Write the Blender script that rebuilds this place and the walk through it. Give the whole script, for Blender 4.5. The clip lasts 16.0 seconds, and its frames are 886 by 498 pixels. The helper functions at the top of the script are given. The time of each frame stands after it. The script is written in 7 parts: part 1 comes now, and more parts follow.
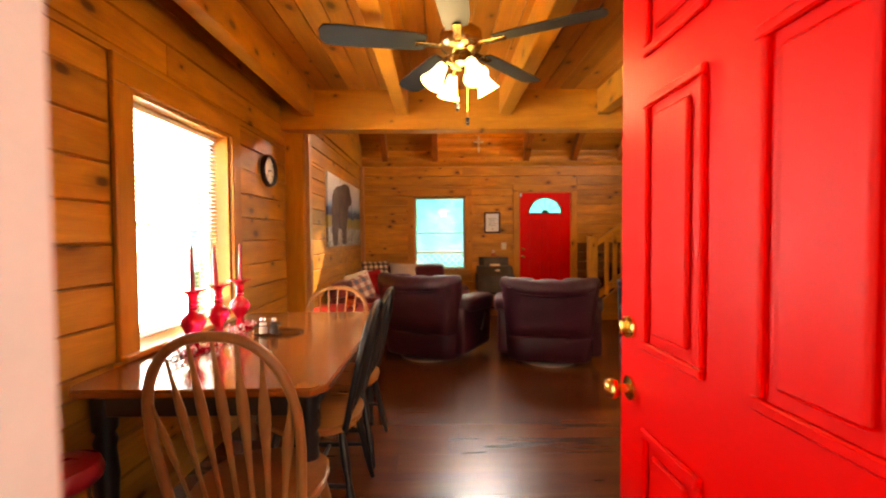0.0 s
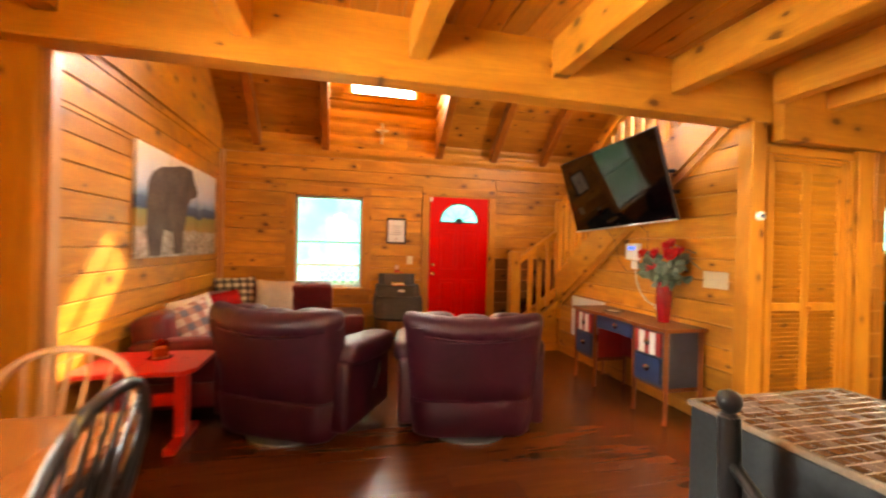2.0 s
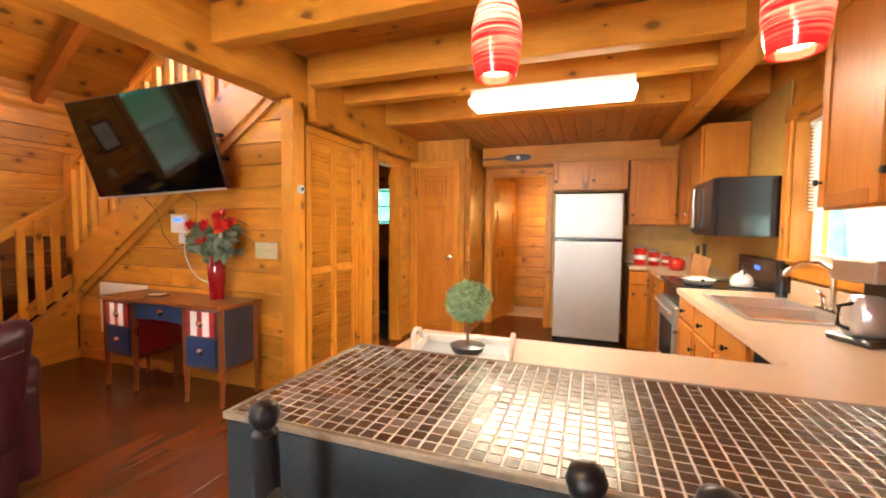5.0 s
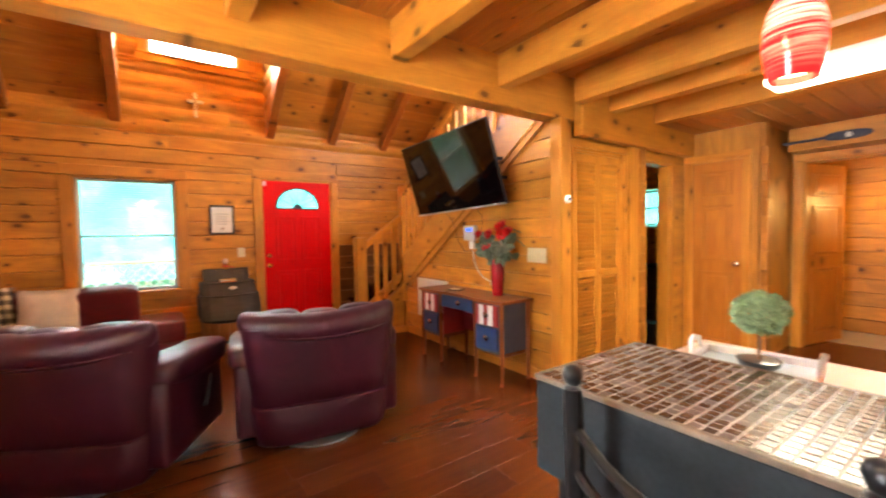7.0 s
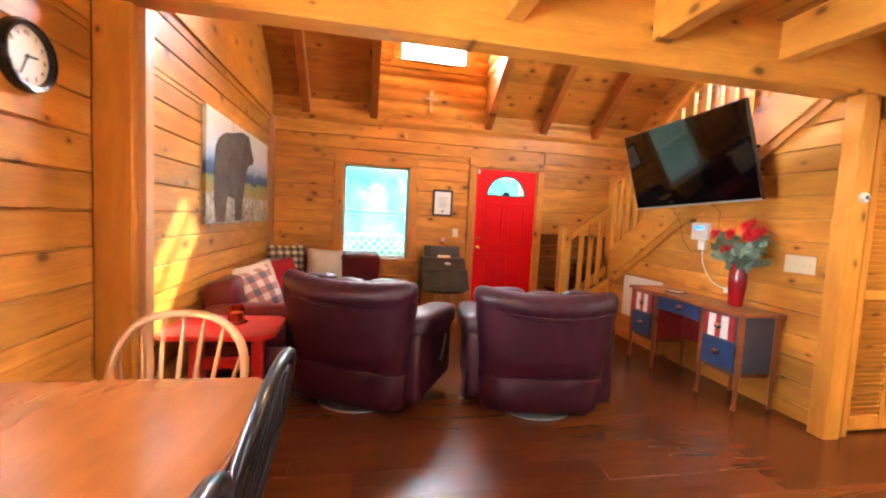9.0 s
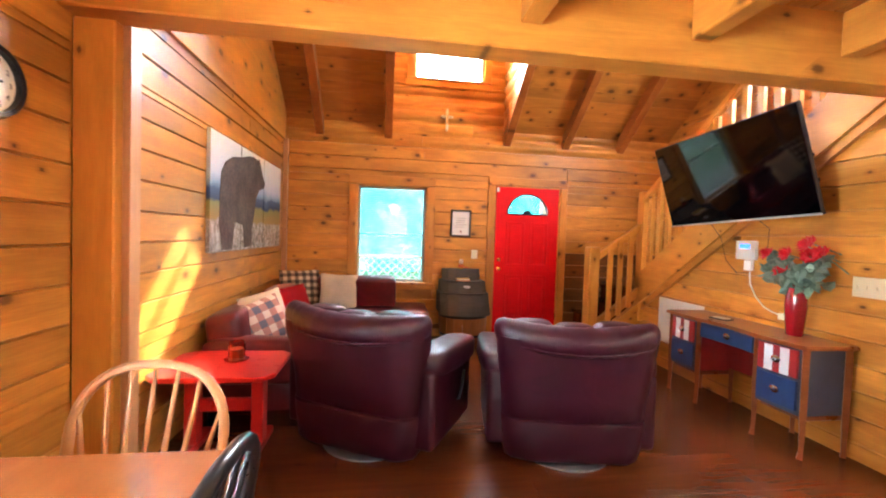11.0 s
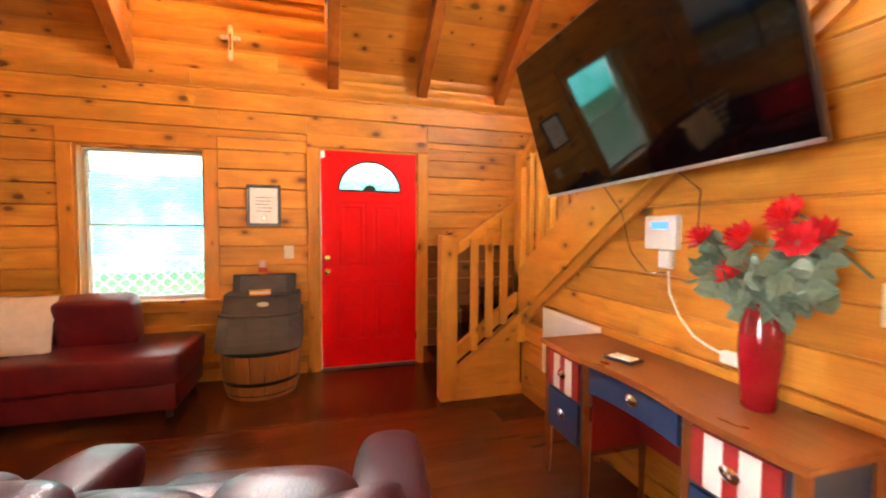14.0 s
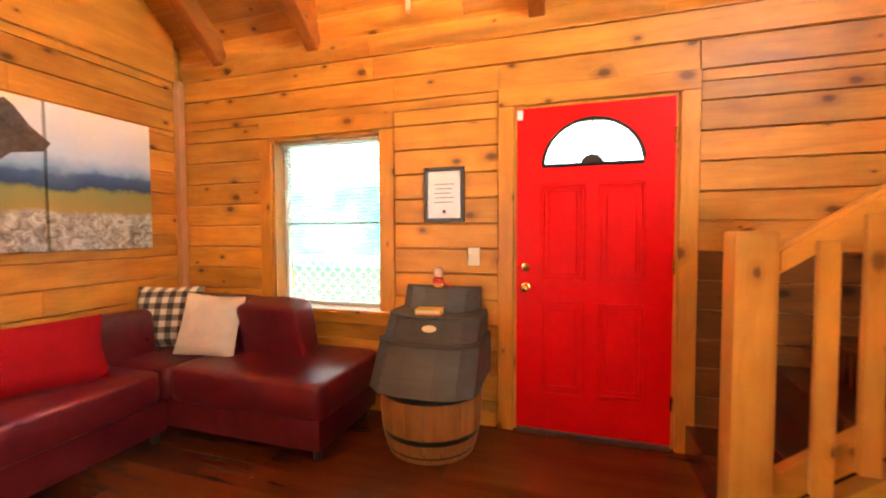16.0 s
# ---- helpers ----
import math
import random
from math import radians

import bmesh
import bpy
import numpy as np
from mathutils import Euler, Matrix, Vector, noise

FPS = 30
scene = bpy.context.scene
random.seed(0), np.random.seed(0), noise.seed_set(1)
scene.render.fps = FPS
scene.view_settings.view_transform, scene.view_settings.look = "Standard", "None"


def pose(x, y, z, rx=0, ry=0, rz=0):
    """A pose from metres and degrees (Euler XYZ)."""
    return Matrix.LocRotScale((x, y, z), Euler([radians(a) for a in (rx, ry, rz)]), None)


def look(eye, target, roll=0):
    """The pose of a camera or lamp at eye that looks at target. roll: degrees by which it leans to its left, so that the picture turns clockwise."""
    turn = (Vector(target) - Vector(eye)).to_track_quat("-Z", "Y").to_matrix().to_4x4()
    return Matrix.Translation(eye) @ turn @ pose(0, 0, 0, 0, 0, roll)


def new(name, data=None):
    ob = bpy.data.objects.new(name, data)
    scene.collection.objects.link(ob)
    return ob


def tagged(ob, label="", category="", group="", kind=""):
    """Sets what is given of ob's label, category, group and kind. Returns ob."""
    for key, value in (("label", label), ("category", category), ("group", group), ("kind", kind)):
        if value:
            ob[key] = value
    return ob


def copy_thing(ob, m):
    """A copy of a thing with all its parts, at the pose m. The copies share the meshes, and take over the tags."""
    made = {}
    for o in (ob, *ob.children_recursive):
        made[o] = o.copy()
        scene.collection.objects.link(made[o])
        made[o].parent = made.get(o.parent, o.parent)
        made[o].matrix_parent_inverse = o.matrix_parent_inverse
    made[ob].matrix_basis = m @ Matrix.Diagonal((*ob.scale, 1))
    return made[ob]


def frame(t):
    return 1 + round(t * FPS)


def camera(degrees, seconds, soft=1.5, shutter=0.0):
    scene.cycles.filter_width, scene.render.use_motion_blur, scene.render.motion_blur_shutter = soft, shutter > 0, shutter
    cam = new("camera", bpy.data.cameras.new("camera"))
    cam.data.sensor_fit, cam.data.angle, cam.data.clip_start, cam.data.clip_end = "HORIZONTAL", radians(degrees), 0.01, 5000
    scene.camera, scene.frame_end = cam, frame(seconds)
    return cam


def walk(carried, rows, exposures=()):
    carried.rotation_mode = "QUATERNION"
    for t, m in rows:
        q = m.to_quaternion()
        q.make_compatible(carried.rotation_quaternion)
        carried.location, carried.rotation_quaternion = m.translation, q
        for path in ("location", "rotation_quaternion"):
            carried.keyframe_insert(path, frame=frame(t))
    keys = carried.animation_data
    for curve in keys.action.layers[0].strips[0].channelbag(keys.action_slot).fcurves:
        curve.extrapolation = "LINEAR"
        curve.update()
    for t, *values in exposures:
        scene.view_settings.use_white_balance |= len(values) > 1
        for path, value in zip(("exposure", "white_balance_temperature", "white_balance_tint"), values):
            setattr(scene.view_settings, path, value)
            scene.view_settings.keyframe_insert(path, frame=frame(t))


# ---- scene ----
cam = camera(94.6, 16.0, soft=2.0, shutter=0.4)
PATH = [
    (0, (-0.014, -0.018, 1.282), (0.001, 1.982, 1.224), -0.4),
    (0.5, (0.068, 0.286, 1.24), (-0.095, 2.278, 1.173), 0.4),
    (1, (0.1, 0.675, 1.308), (-0.104, 2.663, 1.24), 1.2),
    (1.5, (0.099, 1.027, 1.316), (0.158, 3.025, 1.274), 1.3),
    (2, (0.188, 1.345, 1.316), (0.659, 3.288, 1.308), 1.4),
    (2.5, (0.289, 1.549, 1.35), (1.284, 3.283, 1.367), 1.3),
    (3, (0.336, 1.622, 1.352), (1.838, 2.942, 1.314), 1.3),
    (3.5, (0.407, 1.611, 1.34), (2.233, 2.421, 1.226), 1.6),
    (3.6, (0.423, 1.594, 1.339), (2.282, 2.322, 1.216), 1.6),
    (3.7, (0.43, 1.586, 1.338), (2.318, 2.234, 1.208), 1.3),
    (5.8, (0.405, 1.426, 1.306), (2.245, 2.208, 1.248), -1.0),
    (6, (0.35, 1.404, 1.339), (2.11, 2.35, 1.266), -1.0),
    (6.5, (0.258, 1.397, 1.38), (1.744, 2.732, 1.286), -1.4),
    (7, (0.205, 1.431, 1.337), (1.359, 3.063, 1.253), -1.0),
    (7.5, (0.081, 1.46, 1.339), (0.944, 3.261, 1.237), -0.8),
    (8, (-0.038, 1.482, 1.319), (0.615, 3.369, 1.208), 0.1),
    (8.5, (-0.139, 1.501, 1.319), (0.374, 3.43, 1.193), 1.5),
    (9, (-0.141, 1.477, 1.309), (0.234, 3.436, 1.163), 3.0),
    (9.2, (-0.135, 1.445, 1.306), (0.189, 3.413, 1.16), 3.5),
    (11.3, (-0.023, 1.875, 1.356), (0.247, 3.855, 1.3), 1.9),
    (11.5, (0.059, 1.997, 1.349), (0.415, 3.964, 1.292), 1.4),
    (12, (0.299, 2.315, 1.361), (0.923, 4.214, 1.319), 0.5),
    (12.5, (0.593, 2.584, 1.363), (1.432, 4.399, 1.326), 0.1),
    (13, (0.861, 2.853, 1.357), (1.784, 4.626, 1.32), 0.0),
    (13.5, (1.148, 3.067, 1.322), (1.962, 4.894, 1.288), 0.4),
    (14, (1.399, 3.24, 1.327), (1.967, 5.155, 1.233), 0.3),
    (14.5, (1.631, 3.51, 1.314), (1.838, 5.496, 1.2), -0.1),
    (15, (1.806, 3.777, 1.305), (1.538, 5.754, 1.171), -0.0),
    (15.5, (1.805, 4.135, 1.294), (1.234, 6.049, 1.197), -0.1),
    (16, (1.721, 4.545, 1.286), (1.125, 6.453, 1.201), -0.2),
]
walk(cam, [(t, look(eye, target, roll)) for t, eye, target, roll in PATH],
     exposures=[(0, 1.52, 8300, 14), (1, 1.92, 7800, 12), (1.5, 2.27, 8500, 12), (2, 2.22, 8300, 12), (2.5, 2.27, 7300, 11), (3.5, 2.34, 6900, 11), (6, 2.20, 6800, 11), (8, 2.50, 6200, 10), (9, 2.56, 5850, 9), (11.5, 2.52, 5500, 8), (12, 2.52, 5900, 9), (12.5, 2.70, 6200, 10), (13.5, 2.74, 7000, 12), (14.5, 2.72, 6300, 10), (15, 2.84, 6500, 10), (16, 2.90, 6600, 10)])

# ---------------------------------------------------------------- light
world = bpy.data.worlds.new("world")
world.use_nodes = True
scene.world = world
wn = world.node_tree
sky = wn.nodes.new("ShaderNodeTexSky")
sky.sky_type = 'NISHITA'
sky.sun_disc = False
SUN_WAY = Vector((-0.74, -1.0, -1.03)).normalized()
sky.sun_elevation = math.asin(-SUN_WAY.z)
sky.sun_rotation = math.atan2(-SUN_WAY.x, -SUN_WAY.y)
wn.links.new(sky.outputs[0], wn.nodes["Background"].inputs[0])
wn.nodes["Background"].inputs[1].default_value = 0.12


def lamp(name, kind, m, power, color, size=0.1, size_y=None):
    data = bpy.data.lights.new(name, kind)
    data.energy, data.color = power, color
    if kind == 'AREA':
        data.shape, data.size, data.size_y = 'RECTANGLE', size, size_y or size
    elif kind == 'SUN':
        data.angle = radians(1.2)
    else:
        data.shadow_soft_size = size
    ob = new(name, data)
    ob.matrix_world = m
    return ob


lamp("sun", 'SUN', look((0, 0, 20), Vector((0, 0, 20)) + SUN_WAY), 5.0, (1.0, 0.93, 0.8))
DAY = (0.93, 0.98, 1.0)
# sky light in the window openings
lamp("dining_window_light", 'AREA', look((-1.66, 2.25, 1.37), (1.0, 2.25, 1.37)), 39, DAY, 0.85, 1.15)
lamp("kitchen_window_light", 'AREA', look((3.2, 0.02, 1.57), (3.2, 3, 1.3)), 4, DAY, 1.0, 0.85)
lamp("dormer_light", 'AREA', look((0.7, 7.55, 3.85), (0.7, 3, 2.3)), 86, (0.88, 0.95, 1.0), 0.9, 0.75)
lamp("entry_light", 'AREA', look((0.1, -1.6, 1.5), (0.1, 3, 1.0)), 2.5, DAY, 1.6, 1.8)
lamp("loft_light", 'AREA', look((3.99, 4.05, 3.4), (2.0, 4.3, 3.0)), 34, DAY, 0.55, 0.65)
WARM = (1.0, 0.72, 0.38)
lamp("fan_bulbs", 'POINT', pose(0.1, 2.05, 1.97), 7, WARM, 0.09)
lamp("tube_glow", 'AREA', look((3.50, 1.83, 2.185), (3.50, 1.83, 0)), 19, (1.0, 0.86, 0.62), 0.18, 1.1)
lamp("bath_lamp", 'POINT', pose(6.9, 2.05, 1.6), 5, (1.0, 0.65, 0.2), 0.08)

# ---------------------------------------------------------------- materials


def material(name):
    m = bpy.data.materials.new(name)
    m.use_nodes = True
    nt = m.node_tree
    return m, nt, nt.nodes["Principled BSDF"]


def node(nt, kind, **inputs):
    n = nt.nodes.new(kind)
    for key, value in inputs.items():
        n.inputs[key.replace("_", " ")].default_value = value
    return n


def ramp(nt, source, stops):
    r = nt.nodes.new("ShaderNodeValToRGB")
    els = r.color_ramp.elements
    while len(els) < len(stops):
        els.new(0.5)
    for e, (p, c) in zip(els, stops):
        e.position, e.color = p, (*c, 1)
    nt.links.new(source, r.inputs[0])
    return r.outputs[0]


def mixc(nt, fac, a, b, mode='MIX'):
    n = nt.nodes.new("ShaderNodeMix")
    n.data_type, n.blend_type = 'RGBA', mode
    for sock, v in ((n.inputs[0], fac), (n.inputs[6], a), (n.inputs[7], b)):
        if isinstance(v, bpy.types.NodeSocket):
            nt.links.new(v, sock)
        else:
            sock.default_value = v if isinstance(v, (int, float)) else (*v, 1)
    return n.outputs[2]


def math_node(nt, op, a, b=0.0):
    n = nt.nodes.new("ShaderNodeMath")
    n.operation = op
    for sock, v in ((n.inputs[0], a), (n.inputs[1], b)):
        if isinstance(v, bpy.types.NodeSocket):
            nt.links.new(v, sock)
        else:
            sock.default_value = v
    return n.outputs[0]


def wood(name, axis, dark, light, rough=0.36, knots=0.5, flat="", coat=0.0, vary=0.35, grain=16.0, bump=0.15):
    """Varnished boards with the grain along one axis, knots, and a shade of its own for each board."""
    m, nt, bsdf = material(name)
    geo = nt.nodes.new("ShaderNodeNewGeometry")
    info = nt.nodes.new("ShaderNodeObjectInfo")
    pick_one = math_node(nt, 'FRACT', math_node(nt, 'ADD', info.outputs["Random"], geo.outputs["Random Per Island"]))
    shift = nt.nodes.new("ShaderNodeVectorMath")
    shift.operation = 'SCALE'
    shift.inputs[0].default_value = (31.7, 17.3, 23.9)
    nt.links.new(pick_one, shift.inputs["Scale"])
    add = nt.nodes.new("ShaderNodeVectorMath")
    add.operation = 'ADD'
    nt.links.new(geo.outputs["Position"], add.inputs[0])
    nt.links.new(shift.outputs[0], add.inputs[1])

    def stretched(along, across):
        mp = nt.nodes.new("ShaderNodeMapping")
        mp.inputs["Scale"].default_value = [along if a == axis else across for a in "xyz"]
        nt.links.new(add.outputs[0], mp.inputs[0])
        return mp.outputs[0]
    broad = node(nt, "ShaderNodeTexNoise", Scale=1.0, Detail=3.0, Roughness=0.55, Distortion=1.4)
    nt.links.new(stretched(1.1, grain), broad.inputs["Vector"])
    fine = node(nt, "ShaderNodeTexNoise", Scale=1.0, Detail=2.0)
    nt.links.new(stretched(7.0, 150.0), fine.inputs["Vector"])
    mottle = node(nt, "ShaderNodeTexNoise", Scale=1.0, Detail=3.0, Roughness=0.6)
    nt.links.new(stretched(2.2, 4.5), mottle.inputs["Vector"])
    f = math_node(nt, 'ADD', math_node(nt, 'MULTIPLY', broad.outputs[0], 0.5), math_node(nt, 'MULTIPLY', fine.outputs[0], 0.2))
    f = math_node(nt, 'ADD', f, math_node(nt, 'MULTIPLY', mottle.outputs[0], 0.3))
    col = ramp(nt, f, ((0.24, dark), (0.5, [(a + b) / 2 for a, b in zip(dark, light)]), (0.74, light)))
    shade = math_node(nt, 'ADD', math_node(nt, 'MULTIPLY', pick_one, vary), 1.0 - vary * 0.5)
    shade = math_node(nt, 'MULTIPLY', shade, math_node(nt, 'ADD', math_node(nt, 'MULTIPLY', mottle.outputs[0], 0.5), 0.75))
    tint = nt.nodes.new("ShaderNodeCombineColor")
    for k in range(3):
        nt.links.new(shade, tint.inputs[k])
    col = mixc(nt, 1.0, col, tint.outputs[0], 'MULTIPLY')
    height = f
    if knots:
        cell = node(nt, "ShaderNodeTexVoronoi", Scale=1.0, Randomness=0.95)
        cell.voronoi_dimensions = '2D'
        face_axis = flat or ("y" if axis != "y" else "x")
        across = [a for a in "xyz" if a not in (axis, face_axis)][0]
        split = nt.nodes.new("ShaderNodeSeparateXYZ")
        nt.links.new(stretched(4.0, 6.5), split.inputs[0])
        pair = nt.nodes.new("ShaderNodeCombineXYZ")
        nt.links.new(split.outputs["xyz".index(axis)], pair.inputs[0])
        nt.links.new(split.outputs["xyz".index(across)], pair.inputs[1])
        nt.links.new(pair.outputs[0], cell.inputs["Vector"])
        pick = nt.nodes.new("ShaderNodeSeparateColor")
        nt.links.new(cell.outputs["Color"], pick.inputs[0])
        keep = math_node(nt, 'GREATER_THAN', pick.outputs[0], 1.0 - knots)
        size = math_node(nt, 'ADD', math_node(nt, 'MULTIPLY', math_node(nt, 'POWER', pick.outputs[1], 2.0), 0.17), 0.05)
        ragged = math_node(nt, 'MULTIPLY', math_node(nt, 'SUBTRACT', fine.outputs[0], 0.5), 0.10)
        away = math_node(nt, 'DIVIDE', math_node(nt, 'ADD', cell.outputs["Distance"], ragged), size)
        halo = math_node(nt, 'MAXIMUM', math_node(nt, 'SUBTRACT', 1.0, math_node(nt, 'MULTIPLY', away, 0.42)), 0.0)
        col = mixc(nt, math_node(nt, 'MULTIPLY', math_node(nt, 'MULTIPLY', halo, keep), 0.75), col, [c * 0.62 for c in dark])
        spot = math_node(nt, 'MULTIPLY', math_node(nt, 'MAXIMUM', math_node(nt, 'SUBTRACT', 1.0, away), 0.0), keep)
        ring = math_node(nt, 'MINIMUM', math_node(nt, 'MULTIPLY', spot, 1.7), 0.9)
        col = mixc(nt, ring, col, [c * 0.3 for c in dark])
    nt.links.new(col, bsdf.inputs["Base Color"])
    rr = math_node(nt, 'ADD', math_node(nt, 'MULTIPLY', mottle.outputs[0], 0.2), rough - 0.1)
    nt.links.new(rr, bsdf.inputs["Roughness"])
    bsdf.inputs["Specular IOR Level"].default_value = 0.33 if coat == 0 else 0.5
    bsdf.inputs["Coat Weight"].default_value = coat
    bsdf.inputs["Coat Roughness"].default_value = 0.12
    b = node(nt, "ShaderNodeBump", Strength=bump, Distance=0.004)
    nt.links.new(height, b.inputs["Height"])
    nt.links.new(b.outputs[0], bsdf.inputs["Normal"])
    return m


def floor_finish(name, dark, light):
    """Smooth stained floor boards under a satin varnish."""
    m, nt, bsdf = material(name)
    geo = nt.nodes.new("ShaderNodeNewGeometry")
    info = nt.nodes.new("ShaderNodeObjectInfo")
    mp = nt.nodes.new("ShaderNodeMapping")
    mp.inputs["Scale"].default_value = (1.3, 11.0, 1.0)
    far_off = nt.nodes.new("ShaderNodeCombineXYZ")
    nt.links.new(math_node(nt, 'MULTIPLY', info.outputs["Random"], 37.0), far_off.inputs[0])
    nt.links.new(far_off.outputs[0], mp.inputs["Location"])
    nt.links.new(geo.outputs["Position"], mp.inputs[0])
    streak = node(nt, "ShaderNodeTexNoise", Scale=1.0, Detail=3.0, Distortion=0.8)
    nt.links.new(mp.outputs[0], streak.inputs["Vector"])
    fibre = nt.nodes.new("ShaderNodeVectorMath")
    fibre.operation = 'MULTIPLY'
    fibre.inputs[1].default_value = (4.0, 70.0, 1.0)
    nt.links.new(geo.outputs["Position"], fibre.inputs[0])
    thread = node(nt, "ShaderNodeTexNoise", Scale=1.0, Detail=2.0)
    nt.links.new(fibre.outputs[0], thread.inputs["Vector"])
    wear = node(nt, "ShaderNodeTexNoise", Scale=2.3, Detail=3.0)
    nt.links.new(geo.outputs["Position"], wear.inputs["Vector"])
    f = math_node(nt, 'ADD', math_node(nt, 'MULTIPLY', streak.outputs[0], 0.6), math_node(nt, 'MULTIPLY', info.outputs["Random"], 0.25))
    f = math_node(nt, 'ADD', f, math_node(nt, 'MULTIPLY', math_node(nt, 'SUBTRACT', thread.outputs[0], 0.25), 0.3))
    nt.links.new(ramp(nt, f, ((0.25, dark), (0.75, light))), bsdf.inputs["Base Color"])
    nt.links.new(math_node(nt, 'ADD', math_node(nt, 'MULTIPLY', wear.outputs[0], 0.10), 0.20), bsdf.inputs["Roughness"])
    bsdf.inputs["Specular IOR Level"].default_value = 0.5
    return m


def plain(name, color, rough=0.5, metal=0.0, vary=0.15, scale=9.0, bump=0.05, fine=90.0, coat=0.0, emit=0.0, emit_color=None, sheen=0.0):
    """A surface of one colour with mottling at two scales and fine relief."""
    m, nt, bsdf = material(name)
    tc = nt.nodes.new("ShaderNodeTexCoord")
    a = node(nt, "ShaderNodeTexNoise", Scale=scale, Detail=3.0)
    b = node(nt, "ShaderNodeTexNoise", Scale=fine, Detail=2.0)
    nt.links.new(tc.outputs["Object"], a.inputs["Vector"])
    nt.links.new(tc.outputs["Object"], b.inputs["Vector"])
    f = math_node(nt, 'ADD', math_node(nt, 'MULTIPLY', a.outputs[0], 0.6), math_node(nt, 'MULTIPLY', b.outputs[0], 0.4))
    col = ramp(nt, f, ((0.3, [c * (1 - vary) for c in color]), (0.7, [min(1, c * (1 + vary)) for c in color])))
    nt.links.new(col, bsdf.inputs["Base Color"])
    nt.links.new(math_node(nt, 'ADD', math_node(nt, 'MULTIPLY', f, 0.2), max(0.02, rough - 0.1)), bsdf.inputs["Roughness"])
    bsdf.inputs["Metallic"].default_value = metal
    bsdf.inputs["Coat Weight"].default_value = coat
    bsdf.inputs["Coat Roughness"].default_value = 0.08
    bsdf.inputs["Sheen Weight"].default_value = sheen
    if emit:
        bsdf.inputs["Emission Color"].default_value = (*(emit_color or color), 1)
        bsdf.inputs["Emission Strength"].default_value = emit
    if bump:
        bn = node(nt, "ShaderNodeBump", Strength=bump, Distance=0.003)
        nt.links.new(f, bn.inputs["Height"])
        nt.links.new(bn.outputs[0], bsdf.inputs["Normal"])
    return m


def leather(name, color, rough=0.38):
    m, nt, bsdf = material(name)
    tc = nt.nodes.new("ShaderNodeTexCoord")
    crease = node(nt, "ShaderNodeTexNoise", Scale=5.0, Detail=4.0, Distortion=1.2)
    pebble = node(nt, "ShaderNodeTexVoronoi", Scale=160.0)
    for n in (crease, pebble):
        nt.links.new(tc.outputs["Object"], n.inputs["Vector"])
    col = ramp(nt, crease.outputs[0], ((0.25, [c * 0.7 for c in color]), (0.75, [c * 1.35 for c in color])))
    nt.links.new(col, bsdf.inputs["Base Color"])
    nt.links.new(math_node(nt, 'ADD', math_node(nt, 'MULTIPLY', crease.outputs[0], 0.25), rough - 0.12), bsdf.inputs["Roughness"])
    h = math_node(nt, 'ADD', crease.outputs[0], math_node(nt, 'MULTIPLY', pebble.outputs["Distance"], 0.12))
    bn = node(nt, "ShaderNodeBump", Strength=0.35, Distance=0.012)
    nt.links.new(h, bn.inputs["Height"])
    nt.links.new(bn.outputs[0], bsdf.inputs["Normal"])
    bsdf.inputs["Specular IOR Level"].default_value = 0.48
    return m


def checks(name, size, a, b, c):
    """Woven buffalo check."""
    m, nt, bsdf = material(name)
    tc = nt.nodes.new("ShaderNodeTexCoord")
    sep = nt.nodes.new("ShaderNodeSeparateXYZ")
    nt.links.new(tc.outputs["Object"], sep.inputs[0])

    def band(sock):
        return math_node(nt, 'GREATER_THAN', math_node(nt, 'FRACT', math_node(nt, 'ADD', math_node(nt, 'DIVIDE', sock, size), 20.25)), 0.5)
    u, v = band(sep.outputs[0]), band(sep.outputs[2])
    both = math_node(nt, 'MULTIPLY', math_node(nt, 'ADD', u, v), 0.5)
    col = ramp(nt, both, ((0.2, a), (0.45, b), (0.8, c)))
    weave = node(nt, "ShaderNodeTexNoise", Scale=220.0)
    nt.links.new(tc.outputs["Object"], weave.inputs["Vector"])
    nt.links.new(mixc(nt, 0.25, col, weave.outputs["Color"], 'OVERLAY'), bsdf.inputs["Base Color"])
    bsdf.inputs["Roughness"].default_value = 0.9
    return m


def glowing(name, color, strength, rough=0.3):
    m, nt, bsdf = material(name)
    bsdf.inputs["Base Color"].default_value = (*color, 1)
    bsdf.inputs["Emission Color"].default_value = (*color, 1)
    bsdf.inputs["Emission Strength"].default_value = strength
    bsdf.inputs["Roughness"].default_value = rough
    return m


def glass(name, color=(1, 1, 1), rough=0.0):
    m, nt, bsdf = material(name)
    bsdf.inputs["Base Color"].default_value = (*color, 1)
    bsdf.inputs["Transmission Weight"].default_value = 1.0
    bsdf.inputs["Roughness"].default_value = rough
    bsdf.inputs["IOR"].default_value = 1.45
    return m


PINE_D, PINE_L = (0.33, 0.105, 0.011), (0.72, 0.315, 0.037)
pine = {a: wood("pine_" + a, a, PINE_D, PINE_L, flat=f, rough=0.44, knots=0.25, vary=0.42, grain=9.0) for a, f in zip("xyz", "yxy")}
TRIM_D, TRIM_L = (0.42, 0.140, 0.012), (0.68, 0.285, 0.034)
trim = {a: wood("pine_trim_" + a, a, TRIM_D, TRIM_L, knots=0.3, vary=0.2, rough=0.38, grain=9.0) for a in "xyz"}
stair_pine = {a: wood("stair_pine_" + a, a, (0.46, 0.165, 0.016), (0.72, 0.325, 0.040), knots=0.3, vary=0.15, rough=0.36, grain=8.0) for a in "xyz"}
